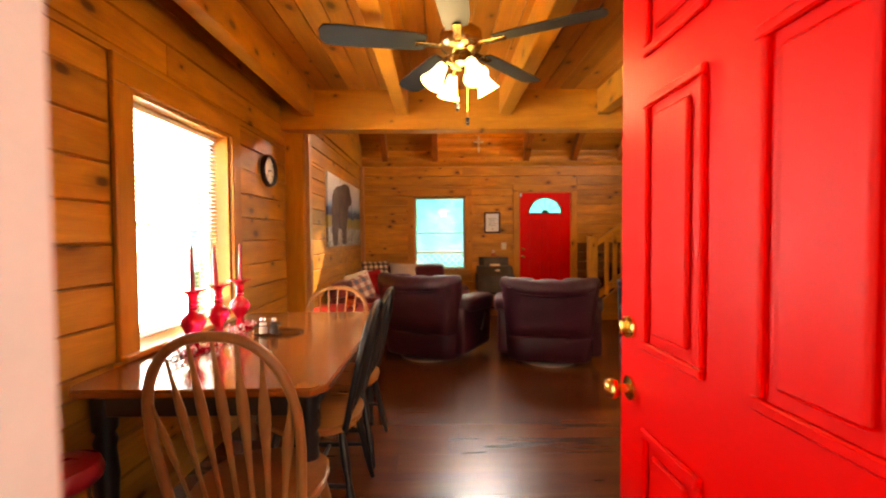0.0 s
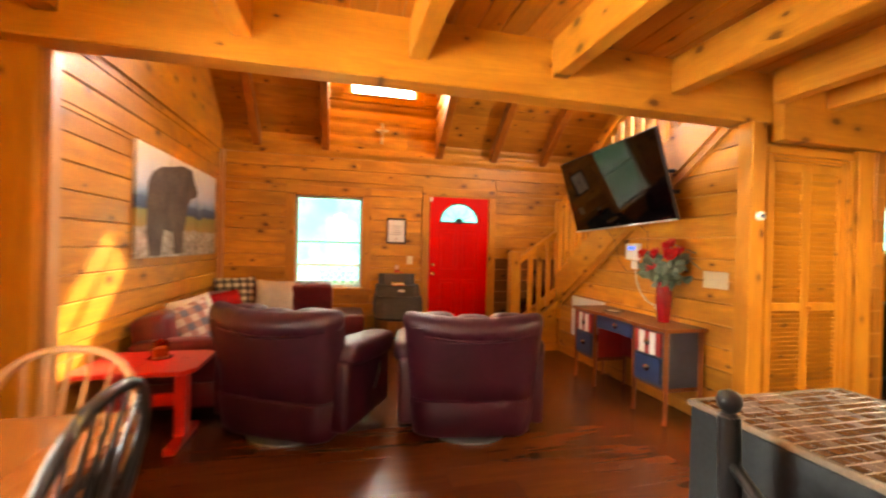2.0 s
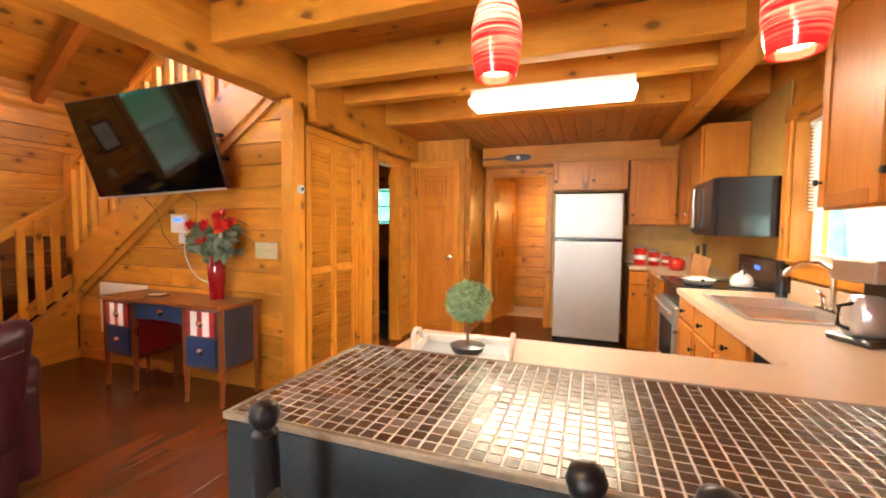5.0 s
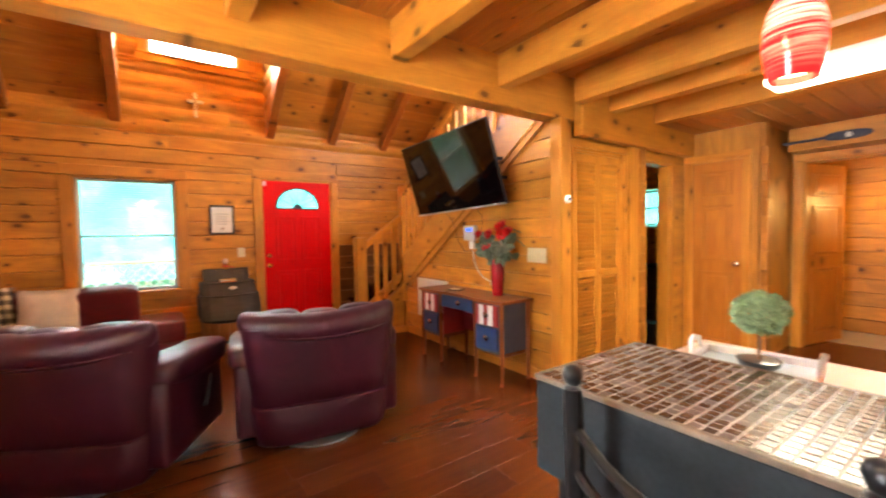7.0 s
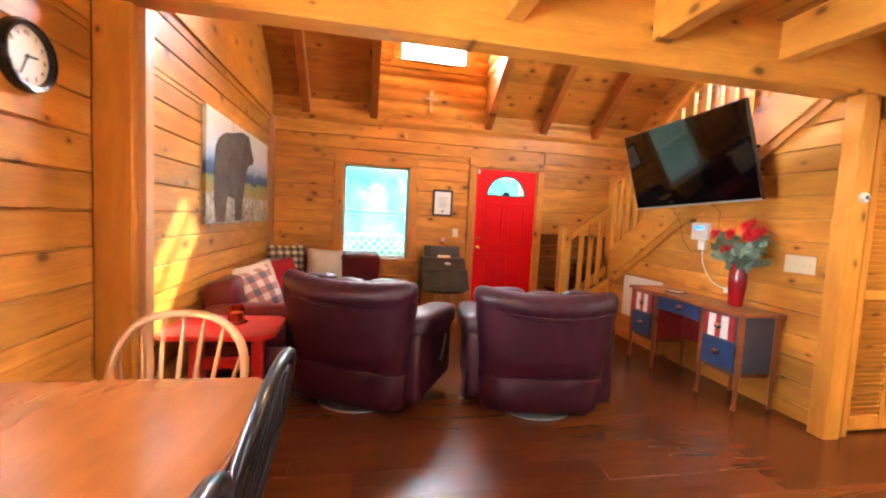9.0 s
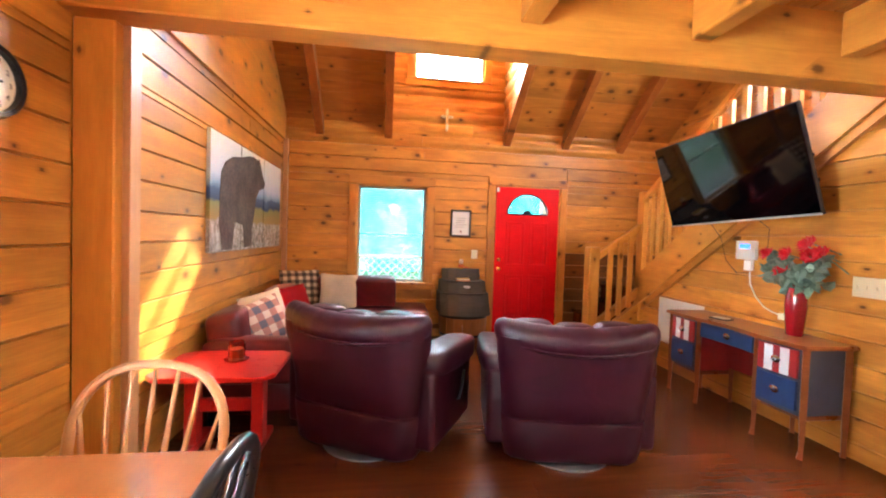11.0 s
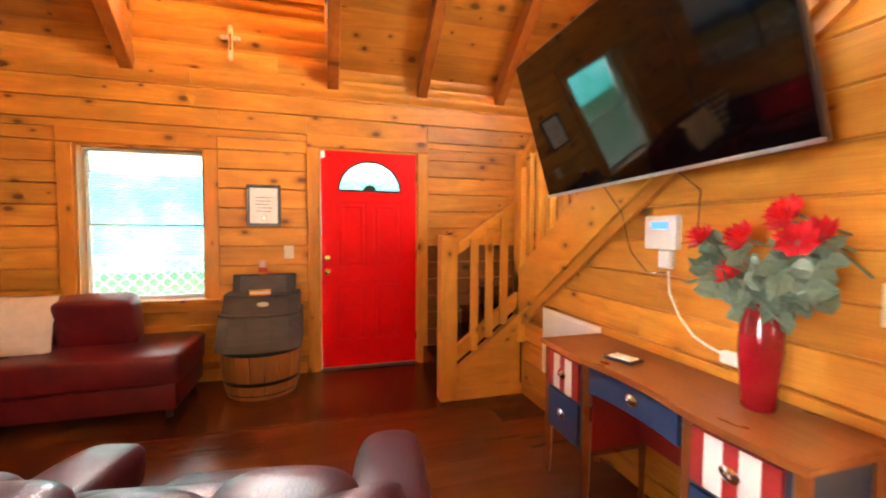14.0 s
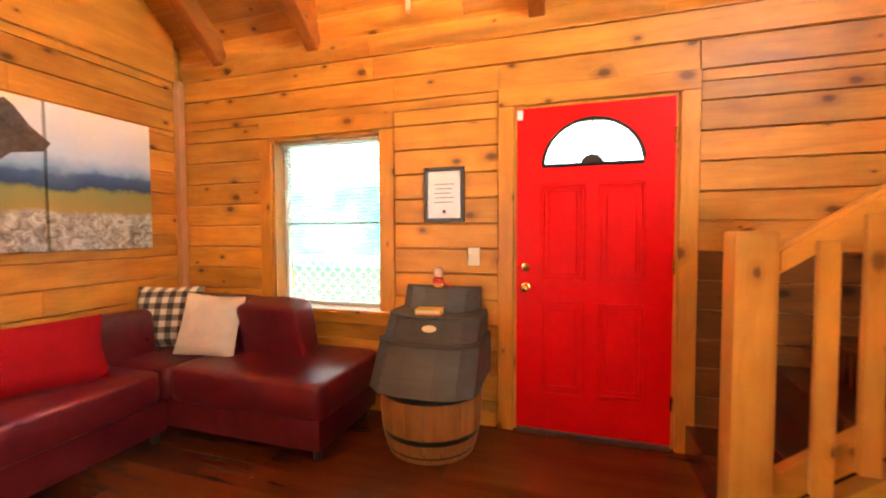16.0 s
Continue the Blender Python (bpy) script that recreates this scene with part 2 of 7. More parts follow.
dark_pine = wood("dark_pine_boards", "x", (0.085, 0.026, 0.005), (0.22, 0.078, 0.013), knots=0.25, flat="y", rough=0.44, grain=9.0)
# rafters stand against the dormer's light: their shade is put into this colour
rafter_wood = wood("backlit_rafter_pine", "y", (0.24, 0.062, 0.008), (0.42, 0.135, 0.018), knots=0.3, vary=0.2, rough=0.42)
roof_pine = wood("ceiling_pine", "x", (0.28, 0.088, 0.010), (0.52, 0.21, 0.027), knots=0.5, flat="z")
ceil_pine = wood("ceiling_boards", "y", (0.32, 0.10, 0.011), (0.58, 0.235, 0.032), knots=0.35, flat="z")
cab_pine = wood("cabinet_pine", "z", (0.36, 0.102, 0.010), (0.54, 0.198, 0.023), knots=0.25, vary=0.15, rough=0.35)
floor_wood = floor_finish("floor_boards", (0.070, 0.0150, 0.0032), (0.135, 0.034, 0.0070))
table_wood = wood("table_top_wood", "y", (0.21, 0.058, 0.013), (0.30, 0.092, 0.022), rough=0.2, knots=0.0, vary=0.05, coat=0.7, bump=0.03, grain=8.0)
chair_wood = wood("chair_wood", "z", (0.20, 0.075, 0.022), (0.36, 0.15, 0.05), rough=0.35, knots=0.0, vary=0.1)
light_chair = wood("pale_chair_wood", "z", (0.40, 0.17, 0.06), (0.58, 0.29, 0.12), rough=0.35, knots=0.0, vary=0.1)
seat_wood = wood("chair_seat_wood", "x", (0.34, 0.12, 0.03), (0.5, 0.2, 0.055), rough=0.3, knots=0.0, vary=0.1)
desk_wood = wood("desk_wood", "y", (0.17, 0.045, 0.010), (0.29, 0.092, 0.020), rough=0.3, knots=0.0, vary=0.1)
barrel_wood = wood("barrel_wood", "z", (0.24, 0.080, 0.018), (0.44, 0.175, 0.045), rough=0.5, knots=0.1)
grey_wood = wood("grey_stained_wood", "x", (0.040, 0.036, 0.033), (0.095, 0.084, 0.075), rough=0.6, knots=0.0, vary=0.2)
black_paint = plain("black_paint", (0.012, 0.012, 0.014), 0.3, coat=0.3)
black_metal = plain("black_metal", (0.018, 0.018, 0.02), 0.32, metal=0.6)
blade_black = plain("blade_black", (0.016, 0.018, 0.018), 0.55)
red_door = plain("red_door_paint", (0.70, 0.0004, 0.0012), 0.45, vary=0.05, coat=0.0, bump=0.04, fine=60)
red_door.node_tree.nodes["Principled BSDF"].inputs["Specular IOR Level"].default_value = 0.14
red_paint = plain("red_paint", (0.60, 0.016, 0.010), 0.3, coat=0.3)
red_glass = plain("red_glazed_glass", (0.72, 0.006, 0.035), 0.1, coat=0.6, bump=0.0)
red_glass.node_tree.nodes["Principled BSDF"].inputs["Transmission Weight"].default_value = 0.45
dark_red = plain("dark_red_glaze", (0.28, 0.006, 0.012), 0.12, coat=0.7, bump=0.02)
red_cloth = plain("red_cloth", (0.28, 0.0018, 0.005), 0.9, fine=300, bump=0.2)
red_cloth.node_tree.nodes["Principled BSDF"].inputs["Specular IOR Level"].default_value = 0.15
cream_cloth = plain("cream_cloth", (0.62, 0.52, 0.40), 0.9, fine=300, bump=0.25, sheen=0.3)
plaid = checks("plaid_cloth", 0.085, (0.70, 0.60, 0.44), (0.26, 0.20, 0.14), (0.04, 0.033, 0.03))
plaid_red = checks("red_plaid_cloth", 0.12, (0.66, 0.55, 0.45), (0.45, 0.22, 0.17), (0.12, 0.12, 0.16))
burgundy = leather("burgundy_leather", (0.034, 0.0026, 0.0095), 0.40)
sofa_red = leather("oxblood_leather", (0.115, 0.0095, 0.014), 0.32)
white_paint = plain("white_paint", (0.78, 0.76, 0.72), 0.4, vary=0.05)
outer_paint = plain("pale_jamb_paint", (0.78, 0.60, 0.55), 0.5, vary=0.05)
white_plastic = plain("white_plastic", (0.80, 0.79, 0.76), 0.3, vary=0.04, bump=0.0)
ivory = plain("ivory_plastic", (0.72, 0.62, 0.42), 0.35, vary=0.04, bump=0.0)
paper = plain("paper", (0.82, 0.80, 0.74), 0.8, vary=0.04)
brass = plain("brass", (0.80, 0.52, 0.16), 0.18, metal=1.0, vary=0.08)
chrome = plain("chrome", (0.75, 0.75, 0.76), 0.12, metal=1.0, vary=0.04, bump=0.0)
steel = plain("brushed_steel", (0.60, 0.60, 0.61), 0.34, metal=0.9, vary=0.06, fine=240)
fridge_steel = plain("fridge_silver", (0.40, 0.40, 0.42), 0.45, metal=0.45, vary=0.05, fine=200)
gloss_black = plain("gloss_black", (0.010, 0.011, 0.014), 0.18, coat=0.1, bump=0.0)
screen_black = plain("screen_glass", (0.0008, 0.0009, 0.0012), 0.04, bump=0.0, vary=0.02)
gloss = screen_black.node_tree.nodes["Principled BSDF"]
for link in list(gloss.inputs["Roughness"].links) + list(gloss.inputs["Normal"].links):
    screen_black.node_tree.links.remove(link)
gloss.inputs["Roughness"].default_value = 0.05
gloss.inputs["Specular IOR Level"].default_value = 0.72
navy = plain("navy_paint", (0.020, 0.045, 0.13), 0.42, vary=0.25)
slate = plain("slate_paint", (0.055, 0.062, 0.09), 0.5, vary=0.2)
barn_red = plain("barn_red_paint", (0.33, 0.020, 0.018), 0.45, vary=0.2)
counter_beige = plain("beige_laminate", (0.56, 0.40, 0.27), 0.45, vary=0.04, scale=40, fine=260, bump=0.0)
bar_paint = plain("worn_blue_black_paint", (0.013, 0.017, 0.021), 0.5, vary=0.6, scale=5)
bar_paint.node_tree.nodes["Principled BSDF"].inputs["Specular IOR Level"].default_value = 0.25
grout = plain("grout", (0.66, 0.60, 0.55), 0.5)
bar_edge = plain("bar_edge_wood", (0.13, 0.095, 0.065), 0.4, vary=0.45)
wall_yellow = plain("yellow_wall_paint", (0.52, 0.31, 0.08), 0.6)
leaf_grey = plain("eucalyptus_leaf", (0.19, 0.27, 0.19), 0.6, vary=0.35)
leaf_green = plain("topiary_leaf", (0.22, 0.31, 0.15), 0.6, vary=0.5, scale=60)
petal = plain("red_petal", (0.60, 0.006, 0.012), 0.6, vary=0.3)
stone_tile = plain("pale_floor_tile", (0.50, 0.40, 0.30), 0.35)
dark_cloth = plain("dark_cloth", (0.03, 0.026, 0.03), 0.9)
grey_cloth = plain("taupe_upholstery", (0.26, 0.19, 0.145), 0.85, fine=260)
tray_blue = plain("pale_blue_tray", (0.48, 0.62, 0.70), 0.35)
bulb_glow = glowing("lit_glass_shade", (1.0, 0.78, 0.36), 3.5)
tube_glow = glowing("lit_diffuser", (1.0, 0.90, 0.70), 2.2)
bath_glow = glowing("lit_bulb", (1.0, 0.75, 0.3), 2.2)
lcd_blue = glowing("blue_display", (0.05, 0.16, 0.9), 0.5)
pane = glass("window_glass")
clear = glass("clear_glass", (0.95, 0.97, 0.96))
thin_glass = glass("thin_clear_glass")
thin_glass.node_tree.nodes["Principled BSDF"].inputs["IOR"].default_value = 1.12
amber_glass = glass("red_jar_glass", (0.9, 0.25, 0.12))


def pendant_glass():
    """Lit red art glass with swirling pale bands."""
    m, nt, bsdf = material("red_swirl_glass")
    tc = nt.nodes.new("ShaderNodeTexCoord")
    mp = nt.nodes.new("ShaderNodeMapping")
    mp.inputs["Scale"].default_value = (5, 5, 120)
    nt.links.new(tc.outputs["Object"], mp.inputs[0])
    n = node(nt, "ShaderNodeTexNoise", Scale=1.0, Detail=3.0, Distortion=0.6)
    nt.links.new(mp.outputs[0], n.inputs["Vector"])
    sep = nt.nodes.new("ShaderNodeSeparateXYZ")
    nt.links.new(tc.outputs["Object"], sep.inputs[0])
    core = ramp(nt, math_node(nt, 'MULTIPLY', sep.outputs[2], 3.2), ((0.03, (0.9, 0.015, 0.012)), (0.18, (1, 0.12, 0.07)), (0.45, (1, 0.42, 0.28)), (0.72, (1, 0.10, 0.06)), (0.9, (0.8, 0.01, 0.01))))
    col = mixc(nt, ramp(nt, n.outputs[0], ((0.42, (0, 0, 0)), (0.62, (1, 1, 1)))), (0.72, 0.008, 0.008), core)
    nt.links.new(col, bsdf.inputs["Base Color"])
    nt.links.new(col, bsdf.inputs["Emission Color"])
    bsdf.inputs["Emission Strength"].default_value = 0.7
    bsdf.inputs["Roughness"].default_value = 0.15
    return m


def landscape():
    """A printed canvas: pale sky, blue hills, dry grass and a band of stones."""
    m, nt, bsdf = material("landscape_print")
    tc = nt.nodes.new("ShaderNodeTexCoord")
    sep = nt.nodes.new("ShaderNodeSeparateXYZ")
    nt.links.new(tc.outputs["Object"], sep.inputs[0])
    n = node(nt, "ShaderNodeTexNoise", Scale=2.6, Detail=8.0, Roughness=0.62)
    nt.links.new(tc.outputs["Object"], n.inputs["Vector"])
    z = math_node(nt, 'ADD', math_node(nt, 'DIVIDE', sep.outputs[2], 0.92), math_node(nt, 'MULTIPLY', math_node(nt, 'SUBTRACT', n.outputs[0], 0.5), 0.22))
    col = ramp(nt, z, ((0.0, (0.30, 0.24, 0.18)), (0.26, (0.42, 0.36, 0.28)), (0.29, (0.36, 0.23, 0.05)), (0.42, (0.27, 0.24, 0.06)),
                       (0.45, (0.025, 0.05, 0.12)), (0.53, (0.06, 0.11, 0.22)), (0.57, (0.24, 0.37, 0.55)), (0.65, (0.56, 0.62, 0.70)), (1.0, (0.86, 0.79, 0.70))))
    st = node(nt, "ShaderNodeTexNoise", Scale=17.0, Detail=6.0, Roughness=0.7, Distortion=1.0)
    nt.links.new(tc.outputs["Object"], st.inputs["Vector"])
    low = ramp(nt, z, ((0.25, (1, 1, 1)), (0.30, (0, 0, 0))))
    stones = ramp(nt, st.outputs[0], ((0.36, (0.14, 0.11, 0.08)), (0.5, (0.36, 0.31, 0.25)), (0.62, (0.60, 0.55, 0.48))))
    nt.links.new(mixc(nt, low, col, stones), bsdf.inputs["Base Color"])
    bsdf.inputs["Roughness"].default_value = 0.7
    return m


def far_view():
    """Leaves and sky, far off, their daylight given as glow that whitens upwards."""
    m, nt, bsdf = material("far_trees")
    tc = nt.nodes.new("ShaderNodeTexCoord")
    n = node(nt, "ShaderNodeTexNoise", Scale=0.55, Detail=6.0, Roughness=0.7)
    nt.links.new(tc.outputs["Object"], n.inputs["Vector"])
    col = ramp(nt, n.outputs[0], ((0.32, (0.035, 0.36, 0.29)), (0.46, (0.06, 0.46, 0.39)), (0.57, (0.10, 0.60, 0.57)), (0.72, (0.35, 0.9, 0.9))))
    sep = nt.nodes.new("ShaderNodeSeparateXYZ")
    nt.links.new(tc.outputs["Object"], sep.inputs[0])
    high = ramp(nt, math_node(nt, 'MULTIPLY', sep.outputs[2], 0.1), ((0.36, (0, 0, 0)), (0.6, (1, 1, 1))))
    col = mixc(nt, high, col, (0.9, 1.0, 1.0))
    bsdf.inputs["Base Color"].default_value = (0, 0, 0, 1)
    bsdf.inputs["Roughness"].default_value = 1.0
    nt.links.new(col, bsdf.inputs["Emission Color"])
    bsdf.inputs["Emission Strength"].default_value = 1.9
    return m


def tile_brown():
    m, nt, bsdf = material("brown_mosaic_tile")
    info = nt.nodes.new("ShaderNodeObjectInfo")
    col = ramp(nt, info.outputs["Random"], ((0.0, (0.035, 0.021, 0.016)), (0.6, (0.07, 0.043, 0.032)), (1.0, (0.11, 0.07, 0.052))))
    nt.links.new(col, bsdf.inputs["Base Color"])
    nt.links.new(math_node(nt, 'ADD', math_node(nt, 'MULTIPLY', info.outputs["Random"], 0.12), 0.19), bsdf.inputs["Roughness"])
    return m


swirl, print_land, far_trees, mosaic = pendant_glass(), landscape(), far_view(), tile_brown()

# ---------------------------------------------------------------- shaping helpers


def box(bm, x0, x1, y0, y1, z0, z1, bevel=0.0, seg=1):
    vs = [bm.verts.new((x, y, z)) for x in (x0, x1) for y in (y0, y1) for z in (z0, z1)]
    fs = [bm.faces.new([vs[i] for i in q]) for q in ((0, 1, 3, 2), (4, 6, 7, 5), (0, 4, 5, 1), (2, 3, 7, 6), (0, 2, 6, 4), (1, 5, 7, 3))]
    if bevel:
        es = list({e for f in fs for e in f.edges})
        bmesh.ops.bevel(bm, geom=es, offset=bevel, segments=seg, affect='EDGES', profile=0.6)
    return bm


def slab(x0, x1, y0, y1, z0, z1, bevel=0.0, seg=1):
    return box(bmesh.new(), x0, x1, y0, y1, z0, z1, bevel, seg)


def rod(bm, a, b, r0, r1=None, seg=10):
    a, b = Vector(a), Vector(b)
    r1 = r0 if r1 is None else r1
    q = (b - a).to_track_quat('Z', 'Y')
    rings = []
    for p, r in ((a, r0), (b, r1)):
        rings.append([bm.verts.new(p + q @ Vector((r * math.cos(k * math.tau / seg), r * math.sin(k * math.tau / seg), 0))) for k in range(seg)])
    for k in range(seg):
        bm.faces.new((rings[0][k], rings[0][(k + 1) % seg], rings[1][(k + 1) % seg], rings[1][k]))
    bm.faces.new(rings[0][::-1])
    bm.faces.new(rings[1])
    return bm


def lathe(bm, profile, seg=20, at=(0, 0, 0), squash=1.0, caps=True):
    """Turns a profile of (radius, height) round the z axis."""
    rings = []
    for r, z in profile:
        rings.append([bm.verts.new((at[0] + r * math.cos(k * math.tau / seg), at[1] + squash * r * math.sin(k * math.tau / seg), at[2] + z)) for k in range(seg)])
    for a, b in zip(rings, rings[1:]):
        for k in range(seg):
            bm.faces.new((a[k], a[(k + 1) % seg], b[(k + 1) % seg], b[k]))
    if caps:
        bm.faces.new(rings[0][::-1])
        bm.faces.new(rings[-1])
    return bm


def tube(bm, pts, r, seg=8, flat=1.0):
    """A bent bar along points."""
    pts = [Vector(p) for p in pts]
    rings = []
    for i, p in enumerate(pts):
        d = (pts[min(i + 1, len(pts) - 1)] - pts[max(i - 1, 0)]).normalized()
        q = d.to_track_quat('Z', 'Y')
        rr = r[i] if isinstance(r, (list, tuple)) else r
        rings.append([bm.verts.new(p + q @ Vector((rr * math.cos(k * math.tau / seg), flat * rr * math.sin(k * math.tau / seg), 0))) for k in range(seg)])
    for a, b in zip(rings, rings[1:]):
        for k in range(seg):
            bm.faces.new((a[k], a[(k + 1) % seg], b[(k + 1) % seg], b[k]))
    bm.faces.new(rings[0][::-1])
    bm.faces.new(rings[-1])
    return bm


def cushion(bm, cx, cy, cz, sx, sy, sz, power=0.35, n=14, m=None, lumps=0.0, seed=0):
    """A stuffed form: a rounded block with soft corners and slight lumps."""
    rings = []
    sgn = lambda v, p: math.copysign(abs(v) ** p, v)
    for i in range(n + 1):
        th = -math.pi / 2 + math.pi * i / n
        row = []
        for k in range(2 * n):
            ph = math.tau * k / (2 * n)
            v = Vector((sx / 2 * sgn(math.cos(th), power) * sgn(math.cos(ph), power),
                        sy / 2 * sgn(math.cos(th), power) * sgn(math.sin(ph), power), sz / 2 * sgn(math.sin(th), power)))
            if lumps:
                v *= 1 + lumps * noise.noise(v * 7 + Vector((seed, seed * 2.1, 0)))
            if m:
                v = m @ v
            row.append(v + Vector((cx, cy, cz)))
        rings.append(row)
    bottom, top = bm.verts.new(rings[0][0]), bm.verts.new(rings[-1][0])
    vr = [[bm.verts.new(p) for p in row] for row in rings[1:-1]]
    w = 2 * n
    for a, b in zip(vr, vr[1:]):
        for k in range(w):
            bm.faces.new((a[k], a[(k + 1) % w], b[(k + 1) % w], b[k]))
    for k in range(w):
        bm.faces.new((bottom, vr[0][(k + 1) % w], vr[0][k]))
        bm.faces.new((top, vr[-1][k], vr[-1][(k + 1) % w]))
    return bm


def extrude_outline(bm, pts, place):
    """A flat outline of (u, v) given depth: place(u, v, side) returns the point, side 0 or 1."""
    rings = [[bm.verts.new(place(u, v, s)) for u, v in pts] for s in (0, 1)]
    n = len(pts)
    bm.faces.new(rings[0][::-1])
    bm.faces.new(rings[1])
    for k in range(n):
        bm.faces.new((rings[0][k], rings[0][(k + 1) % n], rings[1][(k + 1) % n], rings[1][k]))
    return bm


def finish(bm, name, mat, smooth=False):
    bmesh.ops.recalc_face_normals(bm, faces=bm.faces)
    me = bpy.data.meshes.new(name)
    bm.to_mesh(me)
    bm.free()
    me.materials.append(mat)
    if smooth:
        me.polygons.foreach_set("use_smooth", [True] * len(me.polygons))
        me.set_sharp_from_angle(angle=radians(50))
    return me


def part(name, bm, mat, parent, label="", smooth=False, m=None):
    me = bm if isinstance(bm, bpy.types.Mesh) else finish(bm, name, mat, smooth)
    ob = new(name, me)
    ob.parent = parent
    if m is not None:
        ob.matrix_basis = m
    return tagged(ob, label)


def thing(name, label, category, m=None, group=""):
    ob = new(name)
    ob.empty_display_size = 0.1
    if m is not None:
        ob.matrix_basis = m
    return tagged(ob, label, category, group)


def single(name, bm, mat, label, category, smooth=False, m=None, group="", kind=""):
    ob = new(name, finish(bm, name, mat, smooth))
    if m is not None:
        ob.matrix_basis = m
    return tagged(ob, label, category, group, kind)


def structure(name, bm, mat, label, category, smooth=False):
    return single(name, bm, mat, label, category, smooth, kind="structure")

# ---------------------------------------------------------------- the shell
# Living room: x -1.39 to 2.97, y 3.6 to 7.18. Dining and kitchen: y 0.27 to 3.6, x -1.39 to 5.95.
LEFT, FAR, FRONT, STAIR, BACK, STAIR_OUT = -1.39, 7.18, 0.27, 2.97, 5.95, 3.9
COURSE = 0.168
CEIL, JOIST_LOW, BEAM_Y0, BEAM_Y1, BEAM_LOW = 2.56, 2.335, 3.56, 3.72, 2.22
ROOF_Z, PITCH = 2.78, 0.83       # underside of the roof boards at the far wall, and its slope
RIDGE_Y = 3.7


def roof_z(y):
    return ROOF_Z + (FAR - y) * PITCH


def to_wall(axis, at, out, u, z, depth):
    """A point on a wall plane: u along it, depth out of it into the room."""
    return (at + out * depth, u, z) if axis == 'x' else (u, at + out * depth, z)


def box_on(bm, axis, at, out, u0, u1, z0, z1, d0, d1, bevel=0.0, seg=1):
    a, b = to_wall(axis, at, out, u0, z0, d0), to_wall(axis, at, out, u1, z1, d1)
    lo, hi = [min(p, q) for p, q in zip(a, b)], [max(p, q) for p, q in zip(a, b)]
    return box(bm, lo[0], hi[0], lo[1], hi[1], lo[2], hi[2], bevel, seg)


def spans(lo, hi, holes, z0, z1):
    """What is left of lo..hi once the holes that cross z0..z1 are cut out."""
    left = [(lo, hi)]
    for u0, u1, a, b in holes:
        if a < z1 - 1e-4 and b > z0 + 1e-4:
            left = [q for p, r in left for q in ((p, min(r, u0)), (max(p, u1), r)) if q[1] - q[0] > 1e-3]
    return left


def backing(name, axis, at, out, lo, hi, z0, z1, holes=(), thick=0.16, mat=None, label="", category="wall"):
    bm = bmesh.new()
    cuts = sorted({z0, z1, *[v for h in holes for v in h[2:] if z0 < v < z1]})
    for a, b in zip(cuts, cuts[1:]):
        for p, r in spans(lo, hi, holes, a, b):
            box_on(bm, axis, at, out, p, r, a, b, -0.02 - thick, -0.018)
    return structure(name, bm, mat or pine['x'], label, category)


def plank_mesh(name, mat, logs=False):
    """One board, 1 m long and one course high; its face lies at y = 0 and looks to -y."""
    bm = bmesh.new()
    h = COURSE
    if logs:
        prof = [(0.03, 0.0)] + [(0.03 - 0.045 * math.sin(math.pi * k / 8), h * k / 8) for k in range(1, 8)] + [(0.03, h)]
    else:
        c = 0.011
        prof = [(0.02, 0.0025), (c, 0.0025), (0.0, 0.0025 + 0.5 * c), (0.0, h - 0.0025 - 0.5 * c), (c, h - 0.0025), (0.02, h - 0.0025)]
    ends = [[bm.verts.new((x, y, z)) for y, z in prof] for x in (0.0006, 0.9994)]
    n = len(prof)
    for k in range(n - 1):
        bm.faces.new((ends[0][k], ends[0][k + 1], ends[1][k + 1], ends[1][k]))
    bm.faces.new(ends[0])
    bm.faces.new(ends[1][::-1])
    return finish(bm, name, mat, logs)


PLANK = {a: plank_mesh("plank", pine[a]) for a in "xy"}
LOG = {a: plank_mesh("log_siding", pine[a], True) for a in "xy"}


def boards(parent, axis, at, out, lo, hi, z0, z1, holes=(), logs=False, phase=0.0, longest=2.6, rnd=None, mesh=None):
    """Courses of boards on a wall, butted at random and cut round the openings."""
    rnd = rnd or random.Random(hash(round(lo * 31 + at * 7 + z0, 2)) % 9999)
    run = 'y' if axis == 'x' else 'x'
    turn = {('y', -1): 0, ('x', 1): 90, ('x', -1): -90, ('y', 1): 180}[(axis, out)]
    z = z0 - phase
    while z < z1 - 1e-3:
        a, b = max(z, z0), min(z + COURSE, z1)
        cuts = sorted({a, b, *[v for h in holes for v in h[2:] if a + 0.01 < v < b - 0.01]})
        for p, q in zip(cuts, cuts[1:]):
            for u0, u1 in spans(lo, hi, holes, p, q):
                ends, u = [u0], u0
                while u1 - u > longest * 0.6 and rnd.random() < 0.75:
                    u += rnd.uniform(0.5, 1.0) * min(longest, u1 - u)
                    if u1 - u < 0.3:
                        break
                    ends.append(u)
                ends.append(u1)
                for s, e in zip(ends, ends[1:]):
                    start = s if turn in (0, 90) else e
                    o = new("plank", mesh or (LOG if logs else PLANK)[run])
                    o.parent = parent
                    proud = rnd.uniform(-0.0015, 0.0015)
                    o.matrix_basis = pose(*to_wall(axis, at, out, start, p, proud), 0, 0, turn) @ Matrix.Diagonal((e - s, 1, (q - p) / COURSE, 1))
        z += COURSE


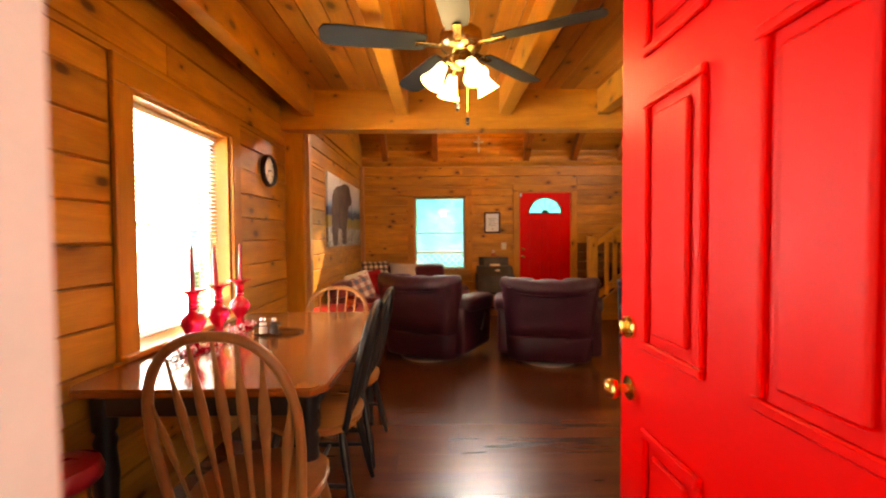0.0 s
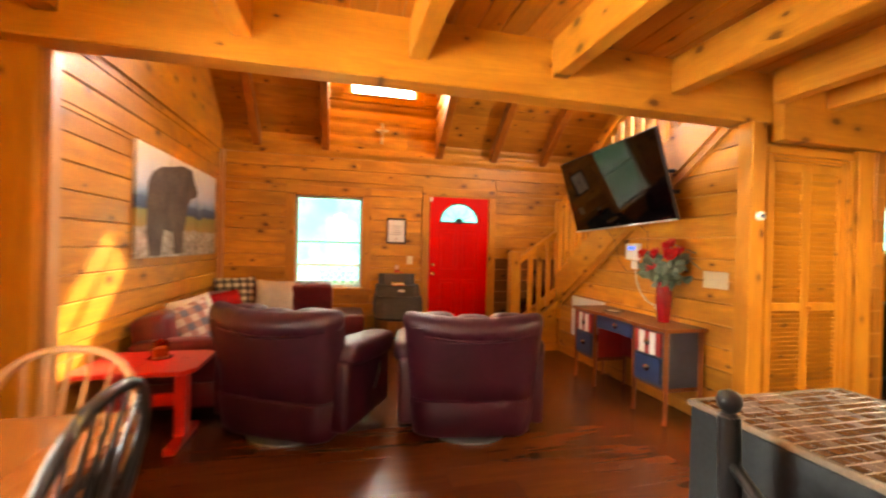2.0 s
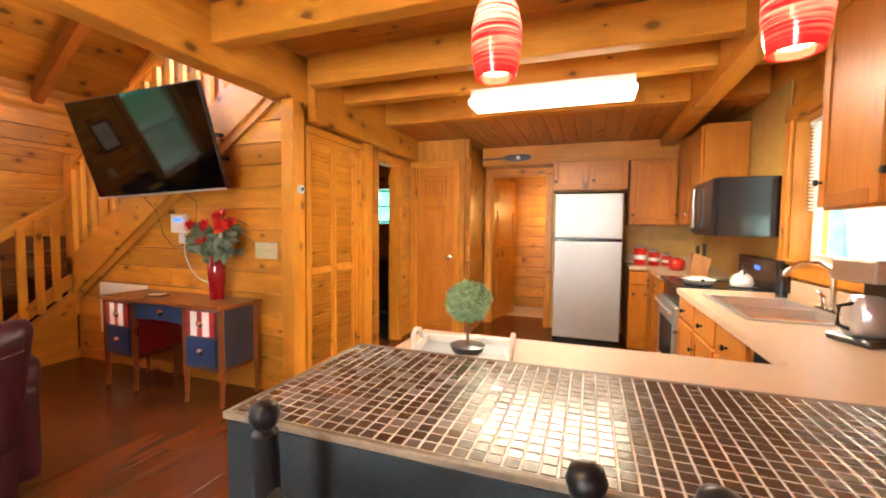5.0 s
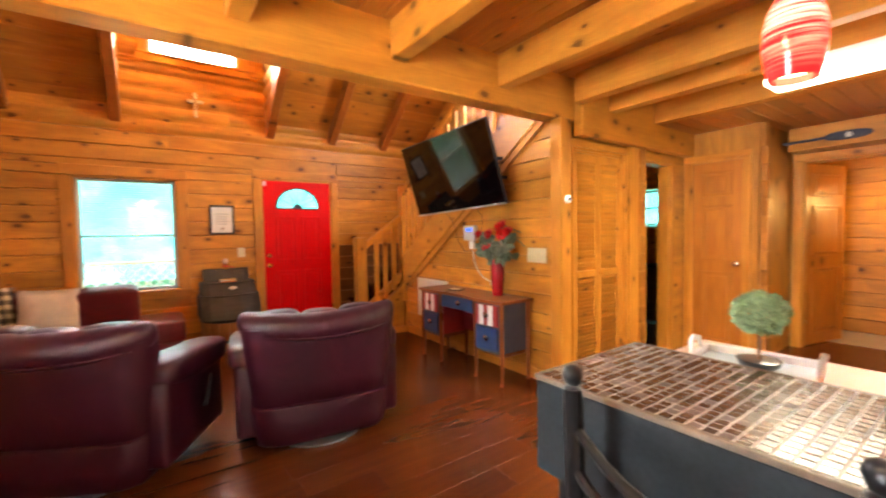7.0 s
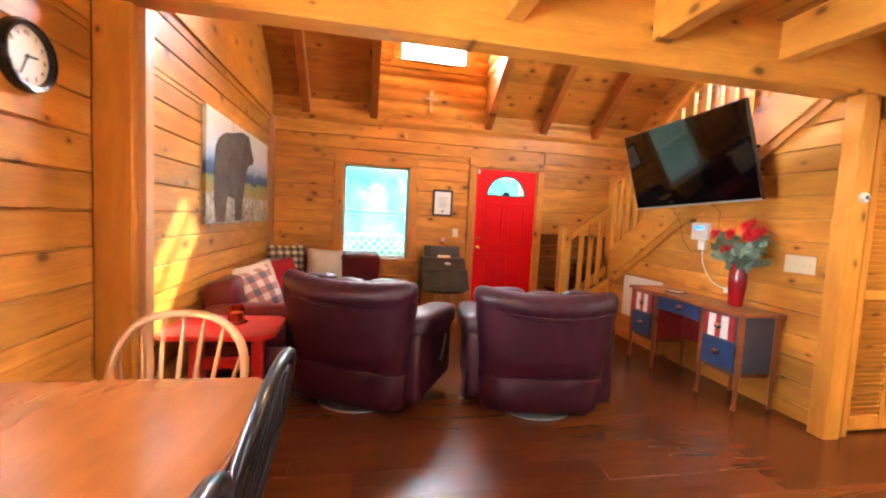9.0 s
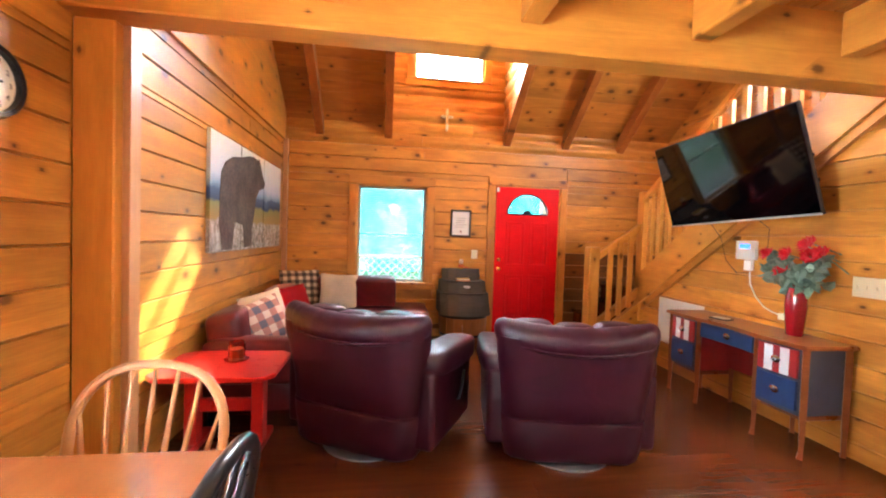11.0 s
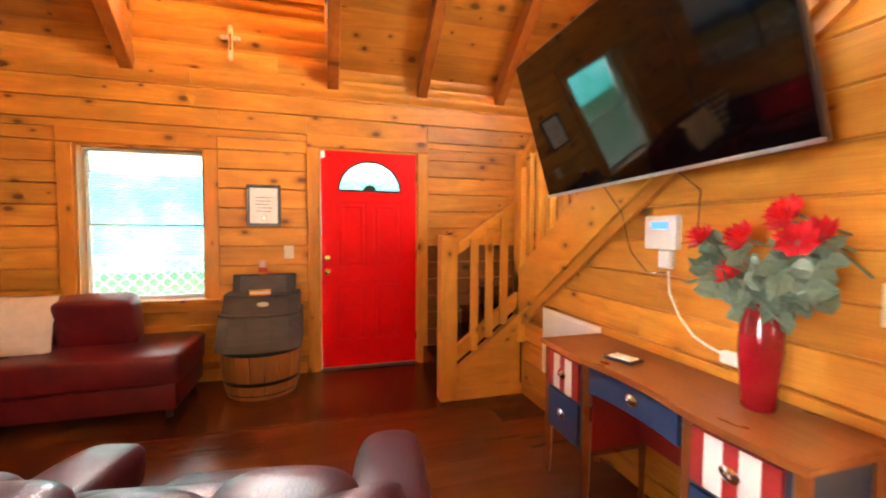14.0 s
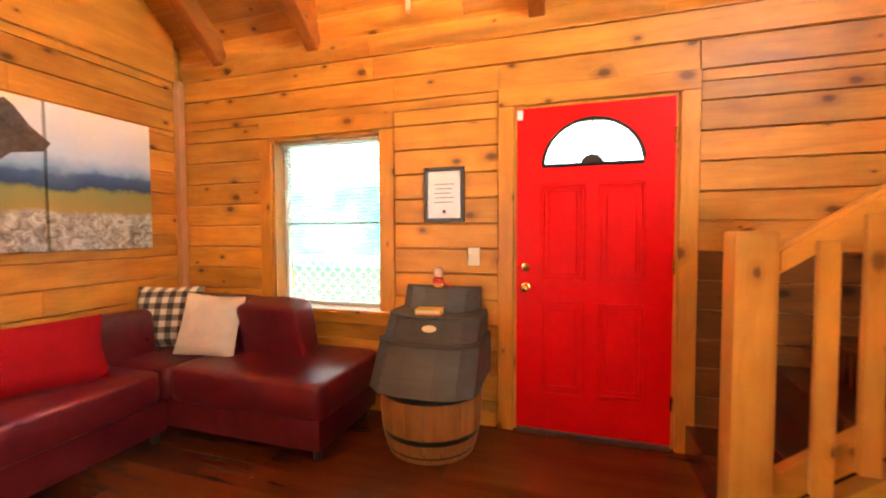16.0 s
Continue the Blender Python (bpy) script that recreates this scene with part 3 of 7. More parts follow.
WIN_FAR = (-0.47, 0.445, 0.72, 2.0)
DOOR_FAR = (1.375, 2.305, 0.0, 2.07)
WIN_DIN = (1.82, 2.68, 0.78, 1.95)
DOOR_FRONT = (-0.305, 0.575, 0.0, 2.08)
WIN_KIT = (2.66, 3.76, 1.12, 2.04)
WIN_DORM = (0.22, 1.17, 3.42, 4.24)
DOORWAY_BED = (4.15, 4.65, 0.0, 2.0)
BIFOLD = (3.06, 3.77, 0.0, 2.02)
DOOR_CLOSET = (3.02, 3.52, 0.0, 2.03)
DOORWAY_HALL = (2.06, 2.80, 0.0, 2.03)
WIN_BED = (4.45, 5.05, 1.37, 1.95)
RAIL_SLOPE = 0.70
CLOSET, HALL_SIDE = 5.0, 2.88

wall_left = backing("wall_left", 'x', LEFT, 1, 0.1, FAR + 0.2, 0, 6.4, [WIN_DIN], mat=pine['y'], label="wall of varnished knotty pine boards")
wall_far = backing("wall_far", 'y', FAR, -1, LEFT - 0.2, STAIR_OUT + 0.2, 0, 5.0, [WIN_FAR, DOOR_FAR, WIN_DORM], thick=0.14, label="end wall of varnished knotty pine boards")
wall_front = backing("wall_front", 'y', FRONT, 1, LEFT - 0.2, BACK + 0.2, 0, 2.8, [DOOR_FRONT, WIN_KIT], label="front wall of varnished pine boards")
bm = bmesh.new()
extrude_outline(bm, [(3.6, 0.0), (6.28, 0.0), (6.28, 0.80), (4.09, 2.33), (3.6, 2.33)], lambda u, v, s: (STAIR + 0.018 + 0.05 * s, u, v))
wall_stair = structure("wall_stair", bm, pine['y'], "pine board wall under the staircase", "wall")
wall_stair_outer = backing("wall_stair_outer", 'x', STAIR_OUT, -1, 3.6, FAR, 0, 6.2, [(3.75, 4.35, 3.05, 3.75)], mat=pine['y'], label="pine wall beside the staircase")
wall_bedroom = backing("wall_bedroom", 'y', 3.58, -1, STAIR + 0.003, CLOSET + 0.11, 0, 2.8, [BIFOLD, DOORWAY_BED], thick=0.09, label="pine wall with closet and bedroom doorway")
wall_closet = backing("wall_closet", 'x', CLOSET, -1, 2.86, 3.56, 0, 2.8, [DOOR_CLOSET], thick=0.09, mat=pine['z'], label="pine wall with a narrow closet door")
wall_hall_side = backing("wall_hall_side", 'y', HALL_SIDE, -1, CLOSET, BACK, 0, 2.8, thick=0.08, mat=pine['z'], label="short pine wall beside the hall doorway")
wall_back = backing("wall_back", 'x', BACK, -1, 0.1, 2.9, 0, 2.8, [DOORWAY_HALL], mat=wall_yellow, label="yellow painted kitchen wall with a doorway")
wall_loft = backing("wall_loft", 'y', RIDGE_Y - 0.1, 1, LEFT - 0.2, STAIR_OUT + 0.2, CEIL + 0.12, 6.4, mat=pine['x'], label="upper wall of the loft")
# the bedroom and bathroom seen through their doorways
wall_bed_far = backing("wall_bed_far", 'x', 6.6, -1, 3.6, 6.1, 0, 2.8, [WIN_BED], mat=pine['y'], label="bedroom wall with a small bright window")
wall_bed_end = backing("wall_bed_end", 'y', 6.0, -1, 4.0, 6.6, 0, 2.8, label="bedroom end wall")
wall_bath_far = backing("wall_bath_far", 'x', 7.3, -1, 0.9, 3.4, 0, 2.8, mat=pine['y'], label="log wall of the bathroom")
wall_bath_side = backing("wall_bath_side", 'y', 3.1, -1, 5.97, 7.3, 0, 2.8, label="log wall inside the bathroom")
wall_bath_end = backing("wall_bath_end", 'y', 1.2, 1, 5.97, 7.6, 0, 2.8, mat=wall_yellow, label="bathroom end wall")

floor = structure("floor", slab(LEFT - 0.1, 6.8, 0.0, 7.4, -0.12, -0.021), floor_wood, "dark red-brown polished wood plank floor", "floor")
bath_floor = structure("bath_floor", slab(5.98, 7.8, 0.9, 3.3, -0.019, -0.002), stone_tile, "pale tiled bathroom floor", "floor")

# ceiling over the dining room and kitchen, boards running with the joists
bm = bmesh.new()
x = LEFT - 0.1
while x < 7.8:
    box(bm, x + 0.002, x + 0.138, 0.1, 3.6, CEIL, CEIL + 0.02, 0.004)
    x += 0.14
box(bm, LEFT - 0.2, 7.8, 0.05, 3.6, CEIL + 0.022, CEIL + 0.1)
box(bm, 3.95, 7.8, 3.6, 6.2, CEIL + 0.022, CEIL + 0.1)
structure("ceiling", bm, ceil_pine, "board ceiling of amber pine", "ceiling")

# lower boards over the back of the kitchen, below the joists
bm = bmesh.new()
y = 0.28
while y < 3.48:
    box(bm, 4.272, BACK + 0.02, y + 0.002, min(y + 0.138, 3.488), JOIST_LOW, JOIST_LOW + 0.02, 0.004)
    y += 0.14
box(bm, 4.275, BACK + 0.02, 0.28, 3.488, JOIST_LOW + 0.021, JOIST_LOW + 0.06)
structure("ceiling_kitchen", bm, wood("kitchen_ceiling_boards", "x", (0.30, 0.085, 0.010), (0.50, 0.175, 0.026), knots=0.35, flat="z"), "low reddish pine board ceiling of the kitchen", "ceiling")

# roof boards over the living room, left out where the dormer opens
bm = bmesh.new()
DORM_X0, DORM_X1 = -0.06, 1.46
DORM_TOP = 4.45
dorm_y = FAR - (DORM_TOP - ROOF_Z) / PITCH
y = FAR
while y > RIDGE_Y - 0.2:
    y2 = y - 0.108
    for x0, x1 in ([(LEFT - 0.1, DORM_X0), (DORM_X1, STAIR_OUT + 0.1)] if y2 > dorm_y else [(LEFT - 0.1, STAIR_OUT + 0.1)]):
        c = 0.004
        vs = [bm.verts.new(p) for p in ((x0, y, roof_z(y) + c), (x1, y, roof_z(y) + c), (x1, y - c, roof_z(y - c)), (x0, y - c, roof_z(y - c)),
                                        (x0, y2 + c, roof_z(y2 + c)), (x1, y2 + c, roof_z(y2 + c)), (x1, y2, roof_z(y2) + c), (x0, y2, roof_z(y2) + c))]
        for k in (0, 2, 4):
            bm.faces.new((vs[k], vs[k + 1], vs[k + 3] if k != 2 else vs[5], vs[k + 2]) if k != 2 else (vs[2], vs[3], vs[4], vs[5]))
    y = y2
for x0, x1, ya, yb in ((LEFT - 0.2, DORM_X0, FAR + 0.2, RIDGE_Y - 0.2), (DORM_X1, STAIR_OUT + 0.2, FAR + 0.2, RIDGE_Y - 0.2), (DORM_X0, DORM_X1, dorm_y, RIDGE_Y - 0.2)):
    vs = [bm.verts.new((x, y, roof_z(y) + h)) for x in (x0, x1) for y in (ya, yb) for h in (0.02, 0.16)]
    for q in ((0, 1, 3, 2), (4, 6, 7, 5), (0, 4, 5, 1), (2, 3, 7, 6), (0, 2, 6, 4), (1, 5, 7, 3)):
        bm.faces.new([vs[k] for k in q])
structure("ceiling_roof", bm, roof_pine, "sloping roof ceiling of pine boards", "ceiling")
structure("dormer_ceiling", slab(DORM_X0 - 0.1, DORM_X1 + 0.1, dorm_y - 0.1, FAR + 0.2, DORM_TOP, DORM_TOP + 0.1), ceil_pine, "flat pine ceiling of the dormer", "ceiling")
structure("roof_ridge_cap", slab(LEFT - 0.2, STAIR_OUT + 0.2, RIDGE_Y - 0.4, RIDGE_Y + 0.05, 5.6, 5.9), roof_pine, "pine boards at the ridge", "ceiling")
for nm, xx, side in (("wall_dormer_left", DORM_X0, -1), ("wall_dormer_right", DORM_X1, 1)):
    bm = bmesh.new()
    extrude_outline(bm, [(FAR, roof_z(FAR) - 0.05), (FAR, DORM_TOP), (dorm_y, DORM_TOP)], lambda u, v, s, xx=xx, side=side: (xx + side * (0.02 + 0.08 * s), u, v))
    k = 0
    z = roof_z(FAR) - 0.02
    while z < DORM_TOP - 0.05:
        ylow = FAR - max(0, (z - ROOF_Z)) / PITCH
        if FAR - ylow > 0.08:
            pr = [(0.03 - 0.05 * math.sin(math.pi * j / 6), z + COURSE * j / 6) for j in range(7)]
            rows = [[bm.verts.new((xx + side * d, yy, min(h, DORM_TOP - 0.001))) for d, h in pr] for yy in (FAR - 0.02, ylow)]
            for j in range(6):
                bm.faces.new((rows[0][j], rows[0][j + 1], rows[1][j + 1], rows[1][j]))
        z += COURSE
    structure(nm, bm, pine['y'], "log-sided cheek of the dormer", "wall", True)

# rafters, joists, beams and posts
RAFTERS = [-0.96, -0.09, 1.51, 2.345, 3.16]
for rx in RAFTERS:
    bm = bmesh.new()
    y0, y1 = FAR + 0.02, RIDGE_Y
    w, d = 0.05, 0.19
    vs = []
    for yy in (y0, y1):
        zz = roof_z(yy)
        vs += [bm.verts.new((rx + s * w, yy, zz - h)) for s in (-1, 1) for h in (-0.01, d)]
    for q in ((0, 1, 3, 2), (4, 6, 7, 5), (0, 4, 5, 1), (2, 3, 7, 6), (0, 2, 6, 4), (1, 5, 7, 3)):
        bm.faces.new([vs[k] for k in q])
    bmesh.ops.bevel(bm, geom=bm.edges[:], offset=0.006, segments=1, affect='EDGES')
    structure("rafter", bm, rafter_wood, "pine roof rafter", "beam")
JOISTS = [-1.14, -0.33, 0.56, 1.41, 2.25, 3.0, 3.47, 4.22]
for jx in JOISTS:
    structure("joist", slab(jx - 0.05, jx + 0.05, FRONT + 0.01, (BEAM_Y0 if jx < 2.9 else 3.49) - 0.002, JOIST_LOW, CEIL - 0.002, 0.006), trim['y'], "exposed pine ceiling joist", "beam")
structure("main_beam", slab(LEFT, 3.05, BEAM_Y0, BEAM_Y1, BEAM_LOW, CEIL + 0.12, 0.008), trim['x'], "heavy pine beam across the room", "beam")
structure("hall_beam", slab(3.053, CLOSET - 0.002, 3.49, 3.5775, 2.10, CEIL - 0.002, 0.006), trim['x'], "pine header beam over the closet wall", "beam")
structure("kitchen_beam", slab(1.55, BACK, 0.66, 0.80, 2.24, CEIL - 0.004, 0.006), trim['x'], "pine beam along the kitchen ceiling", "beam")
structure("post_left", slab(LEFT + 0.001, LEFT + 0.165, 3.65, 3.79, 0, BEAM_LOW, 0.006), trim['z'], "square pine post under the beam", "post")
# sunlight on the post's edge, painted as a strip of paler wood
structure("post_left_trim", slab(LEFT + 0.166, LEFT + 0.20, 3.70, 3.78, 0, BEAM_LOW, 0.003), light_chair, "edge strip on the pine post, pale for the sun on it", "trim")
structure("post_right", slab(STAIR - 0.13, STAIR - 0.001, 3.53, 3.64, 0, BEAM_LOW, 0.006), trim['z'], "square pine post at the wall corner", "post")
structure("corner_trim", slab(LEFT, LEFT + 0.055, FAR - 0.055, FAR, 0, 2.52, 0.004), light_chair, "pine corner strip", "trim")
structure("wall_plate", slab(LEFT + 0.001, LEFT + 0.03, 3.69, FAR - 0.06, 2.50, 6.3, 0.004), trim['y'], "smooth upper gable boarding", "wall")


def casing(name, axis, at, out, hole, wide=0.10, sill=True, door=False, deep=0.2, inner=None, label="pine casing boards round an opening"):
    """Boards round an opening, and the reveal through the wall."""
    u0, u1, z0, z1 = hole
    top = structure(name, box_on(bmesh.new(), axis, at, out, u0 - wide, u1 + wide, z1, z1 + wide * 1.1, 0.003, 0.026, 0.004), trim['x' if axis == 'y' else 'y'], label, "trim")
    for a, b in ((u0 - wide, u0), (u1, u1 + wide)):
        part("casing_side", box_on(bmesh.new(), axis, at, out, a, b, z0 if door else z0 - 0.02, z1 - 0.002, 0.003, 0.026, 0.004), trim['z'], top)
    if sill:
        part("sill", box_on(bmesh.new(), axis, at, out, u0 - wide - 0.02, u1 + wide + 0.02, z0 - 0.10, z0 - 0.022, 0.003, 0.03, 0.004), trim['x' if axis == 'y' else 'y'], top)
        part("sill", box_on(bmesh.new(), axis, at, out, u0 - wide, u1 + wide, z0 - 0.021, z0 + 0.004, -0.15, 0.05, 0.005), trim['x' if axis == 'y' else 'y'], top)
    inner = inner or trim['z']
    for a, b in ((u0 - 0.001, u0 + 0.018), (u1 - 0.018, u1 + 0.001)):
        part("reveal", box_on(bmesh.new(), axis, at, out, a, b, z0 + 0.005, z1, -deep, 0.002), inner, top)
    part("reveal", box_on(bmesh.new(), axis, at, out, u0 + 0.019, u1 - 0.019, z1 - 0.018, z1 + 0.001, -deep, 0.002), inner, top)
    return top


def vinyl():
    """Thin white slats that let some daylight through."""
    m, nt, bsdf = material("slat_vinyl")
    bsdf.inputs["Base Color"].default_value = (0.8, 0.8, 0.78, 1)
    bsdf.inputs["Roughness"].default_value = 0.4
    soft = nt.nodes.new("ShaderNodeBsdfTranslucent")
    soft.inputs[0].default_value = (0.85, 0.86, 0.84, 1)
    mix = nt.nodes.new("ShaderNodeMixShader")
    mix.inputs[0].default_value = 0.55
    nt.links.new(bsdf.outputs[0], mix.inputs[1])
    nt.links.new(soft.outputs[0], mix.inputs[2])
    nt.links.new(mix.outputs[0], nt.nodes["Material Output"].inputs[0])
    return m


slat_vinyl = vinyl()


def window(name, axis, at, out, hole, label, slats=0, slat_low=None, frame_mat=None, tilt=0.35, set_back=0.11, bar=0.035):
    """A sash window with its panes, and a slatted blind before it."""
    u0, u1, z0, z1 = hole
    u0, u1, z0, z1 = u0 + 0.019, u1 - 0.019, z0 + 0.006, z1 - 0.019
    fm = frame_mat or white_paint
    bm = bmesh.new()
    w, mid = bar, (z0 + z1) / 2
    for a, b, c, d in ((u0, u0 + w, z0, z1), (u1 - w, u1, z0, z1), (u0 + w, u1 - w, z0, z0 + w), (u0 + w, u1 - w, z1 - w, z1), (u0 + w, u1 - w, mid - 0.012, mid + 0.012)):
        box_on(bm, axis, at, out, a, b, c, d, -set_back - 0.04, -set_back, 0.003)
    win = structure(name, bm, fm, label, "window")
    for a, b in ((z0 + w, mid - 0.012), (mid + 0.012, z1 - w)):
        p = part("pane", box_on(bmesh.new(), axis, at, out, u0 + w, u1 - w, a, b, -set_back - 0.024, -set_back - 0.02), pane, win)
        p.visible_shadow = False
    if slats:
        blind = thing(name + "_blind", "lowered white slatted window blind", "blind")
        part("headrail", box_on(bmesh.new(), axis, at, out, u0 + 0.004, u1 - 0.004, z1 - 0.03, z1 - 0.002, -set_back + 0.012, -set_back + 0.042, 0.003), white_plastic, blind)
        low = z0 if slat_low is None else slat_low
        n = int((z1 - 0.04 - low) / slats)
        bm = bmesh.new()
        hw = 0.011
        c, sn = math.cos(tilt) * hw, math.sin(tilt) * hw
        pts = [to_wall(axis, 0, out, 0, -sn, -c), to_wall(axis, 0, out, 0, sn, c)]
        ring = []
        for uu in (u0 + 0.006, u1 - 0.006):
            for (px, py, pz) in pts:
                for h in (0, 0.0012):
                    ring.append(bm.verts.new((px + (uu if axis == 'y' else 0), py + (uu if axis == 'x' else 0), pz + h)))
        for q in ((0, 1, 3, 2), (4, 6, 7, 5), (0, 4, 5, 1), (2, 3, 7, 6), (0, 2, 6, 4), (1, 5, 7, 3)):
            bm.faces.new([ring[k] for k in q])
        me = finish(bm, "slat", slat_vinyl)
        for k in range(n):
            zc = z1 - 0.045 - k * slats
            dx = to_wall(axis, at, out, 0, zc, -set_back + 0.028)
            part("slat", me, None, blind, m=Matrix.Translation((dx[0], dx[1], dx[2])))
    return win


casing("window_trim_far", 'y', FAR, -1, WIN_FAR, 0.105)
window("window_far", 'y', FAR, -1, WIN_FAR, "sash window with a thin blind", slats=0.025, tilt=0.12, bar=0.026)
casing("window_trim_dining", 'x', LEFT, 1, WIN_DIN, 0.11, label="wide pine casing round the bright dining window")
window("window_dining", 'x', LEFT, 1, WIN_DIN, "bright sash window beside the dining table", slats=0.025, tilt=0.2)
casing("window_trim_kitchen", 'y', FRONT, 1, WIN_KIT, 0.09)
window("window_kitchen", 'y', FRONT, 1, WIN_KIT, "kitchen window over the sink", slats=0.022, slat_low=1.42, tilt=0.5)
casing("window_trim_dormer", 'y', FAR, -1, WIN_DORM, 0.09)
window("window_dormer", 'y', FAR, -1, WIN_DORM, "small bright dormer window", set_back=0.02, bar=0.022)
casing("door_trim_far", 'y', FAR, -1, DOOR_FAR, 0.10, sill=False, door=True)
casing("door_trim_front", 'y', FRONT, 1, DOOR_FRONT, 0.10, sill=False, door=True, inner=outer_paint, label="pine casing and pale jamb of the entrance")
casing("doorway_trim_bedroom", 'y', 3.58, -1, DOORWAY_BED, 0.06, sill=False, door=True, deep=0.11)
casing("closet_trim", 'y', 3.58, -1, BIFOLD, 0.05, sill=False, door=True, deep=0.11)
casing("closet_door_trim", 'x', CLOSET, -1, DOOR_CLOSET, 0.06, sill=False, door=True, deep=0.11)
casing("hall_trim", 'x', BACK, -1, DOORWAY_HALL, 0.075, sill=False, door=True)
window("window_bedroom", 'x', 6.6, -1, WIN_BED, "small bedroom window", set_back=0.05)
window("window_loft", 'x', STAIR_OUT, -1, (3.75, 4.35, 3.05, 3.75), "loft window beyond the stair rail", set_back=0.05)

# baseboards
for nm, args in (("baseboard", ('x', STAIR, -1, 3.65, 6.2)), ("baseboard", ('y', FAR, -1, 2.42, STAIR_OUT)), ("baseboard", ('y', FAR, -1, LEFT + 0.06, 1.26))):
    ax, at, o, a, b = args
    structure(nm, box_on(bmesh.new(), ax, at, o, a, b, 0.0, 0.10, 0.003, 0.018, 0.004), trim['y' if ax == 'x' else 'x'], "pine baseboard", "trim")

# outside: ground, porch and distance
structure("ground", slab(-60, 60, -60, 60, -0.7, -0.62), plain("grass_ground", (0.10, 0.16, 0.05), 0.9, scale=2), "grass around the house", "ground")
structure("porch_floor", slab(-3, 5, 7.45, 9.8, -0.15, -0.05), plain("porch_boards", (0.30, 0.24, 0.18), 0.7), "wooden porch floor", "porch")
structure("porch_roof", slab(-3, 5, 7.42, 9.1, 2.42, 2.55), plain("porch_soffit", (0.42, 0.50, 0.50), 0.6), "porch roof", "roof")
structure("front_step", slab(-2.5, 3.0, -3.0, 0.1, -0.2, -0.03), plain("step_boards", (0.30, 0.22, 0.16), 0.7), "wooden landing outside the entrance", "porch")
structure("wall_porch_front", slab(-4, 5, -3.2, -3.05, -0.6, 2.6), white_paint, "pale wall across the front landing", "wall")
structure("backdrop", slab(-26, 26, 24, 24.1, -0.6, 16), far_trees, "glowing backdrop of distant trees and sky", "backdrop")
structure("backdrop_side", slab(-24.1, -24, -20, 30, -0.6, 16), far_trees, "glowing backdrop of distant trees and sky", "backdrop")
structure("backdrop_bedroom", slab(24, 24.1, -20, 30, -0.6, 16), far_trees, "glowing backdrop of distant trees and sky", "backdrop")
structure("backdrop_front", slab(-26, 26, -24.1, -24, -0.6, 16), far_trees, "glowing backdrop of distant trees and sky", "backdrop")
fence = thing("porch_railing", "porch railing with lattice panels", "railing")
part("rail", slab(-3, 5, 9.55, 9.63, 0.90, 0.95, 0.004), white_paint, fence)
part("rail", slab(-3, 5, 9.56, 9.62, 0.08, 0.13, 0.004), white_paint, fence)
for k in (0, 2, 3, 4):
    part("post", slab(-3 + 2 * k - 0.05, -3 + 2 * k + 0.05, 9.53, 9.65, -0.05, 2.42, 0.004), white_paint, fence)
me = finish(rod(bmesh.new(), (0, 0, 0), (0.78, 0, 0.78), 0.012, seg=4), "lattice_strip", white_paint)
me2 = finish(rod(bmesh.new(), (0.78, 0.02, 0), (0, 0.02, 0.78), 0.012, seg=4), "lattice_strip", white_paint)
for k in range(40):
    part("lattice_strip", me, None, fence, m=pose(-2.6 + 0.16 * k, 9.585, 0.125))
    part("lattice_strip", me2, None, fence, m=pose(-2.6 + 0.16 * k, 9.575, 0.125))

structure("wall_paint_kitchen", slab(3.86, BACK - 0.023, FRONT - 0.0175, FRONT - 0.006, 0.9, JOIST_LOW - 0.002), wall_yellow, "yellow painted wall over the range", "wall")

# ---------------------------------------------------------------- doors


def panel_relief(bm, u0, u1, z0, z1, d):
    """A raised moulding and a fielded panel on a door face at y = d (looking to -y)."""
    w = 0.022
    for a, b, c, e in ((u0, u1, z0, z0 + w), (u0, u1, z1 - w, z1), (u0, u0 + w, z0 + w, z1 - w), (u1 - w, u1, z0 + w, z1 - w)):
        box(bm, a, b, d - 0.012, d + 0.001, c, e, 0.004)
    box(bm, u0 + 0.045, u1 - 0.045, d - 0.010, d + 0.001, z0 + 0.045, z1 - 0.045, 0.007)


def knob(parent, x, z, d, mat, name="door_knob", label="brass door knob", r=0.027):
    bm = bmesh.new()
    lathe(bm, [(0.031, 0), (0.031, 0.006), (0.012, 0.010), (0.011, 0.03), (r * 0.8, 0.036), (r, 0.05), (r * 0.85, 0.062), (0.008, 0.068)], 16)
    return part(name, bm, mat, parent, label, True, pose(x, d, z, 90, 0, 0))


def deadbolt(parent, x, z, d):
    bm = bmesh.new()
    lathe(bm, [(0.03, 0), (0.03, 0.008), (0.026, 0.014), (0.008, 0.016)], 16)
    box(bm, -0.006, 0.006, -0.018, 0.018, 0.014, 0.03, 0.002)
    return part("deadbolt", bm, brass, parent, "brass deadbolt", True, pose(x, d, z, 90, 0, 0))


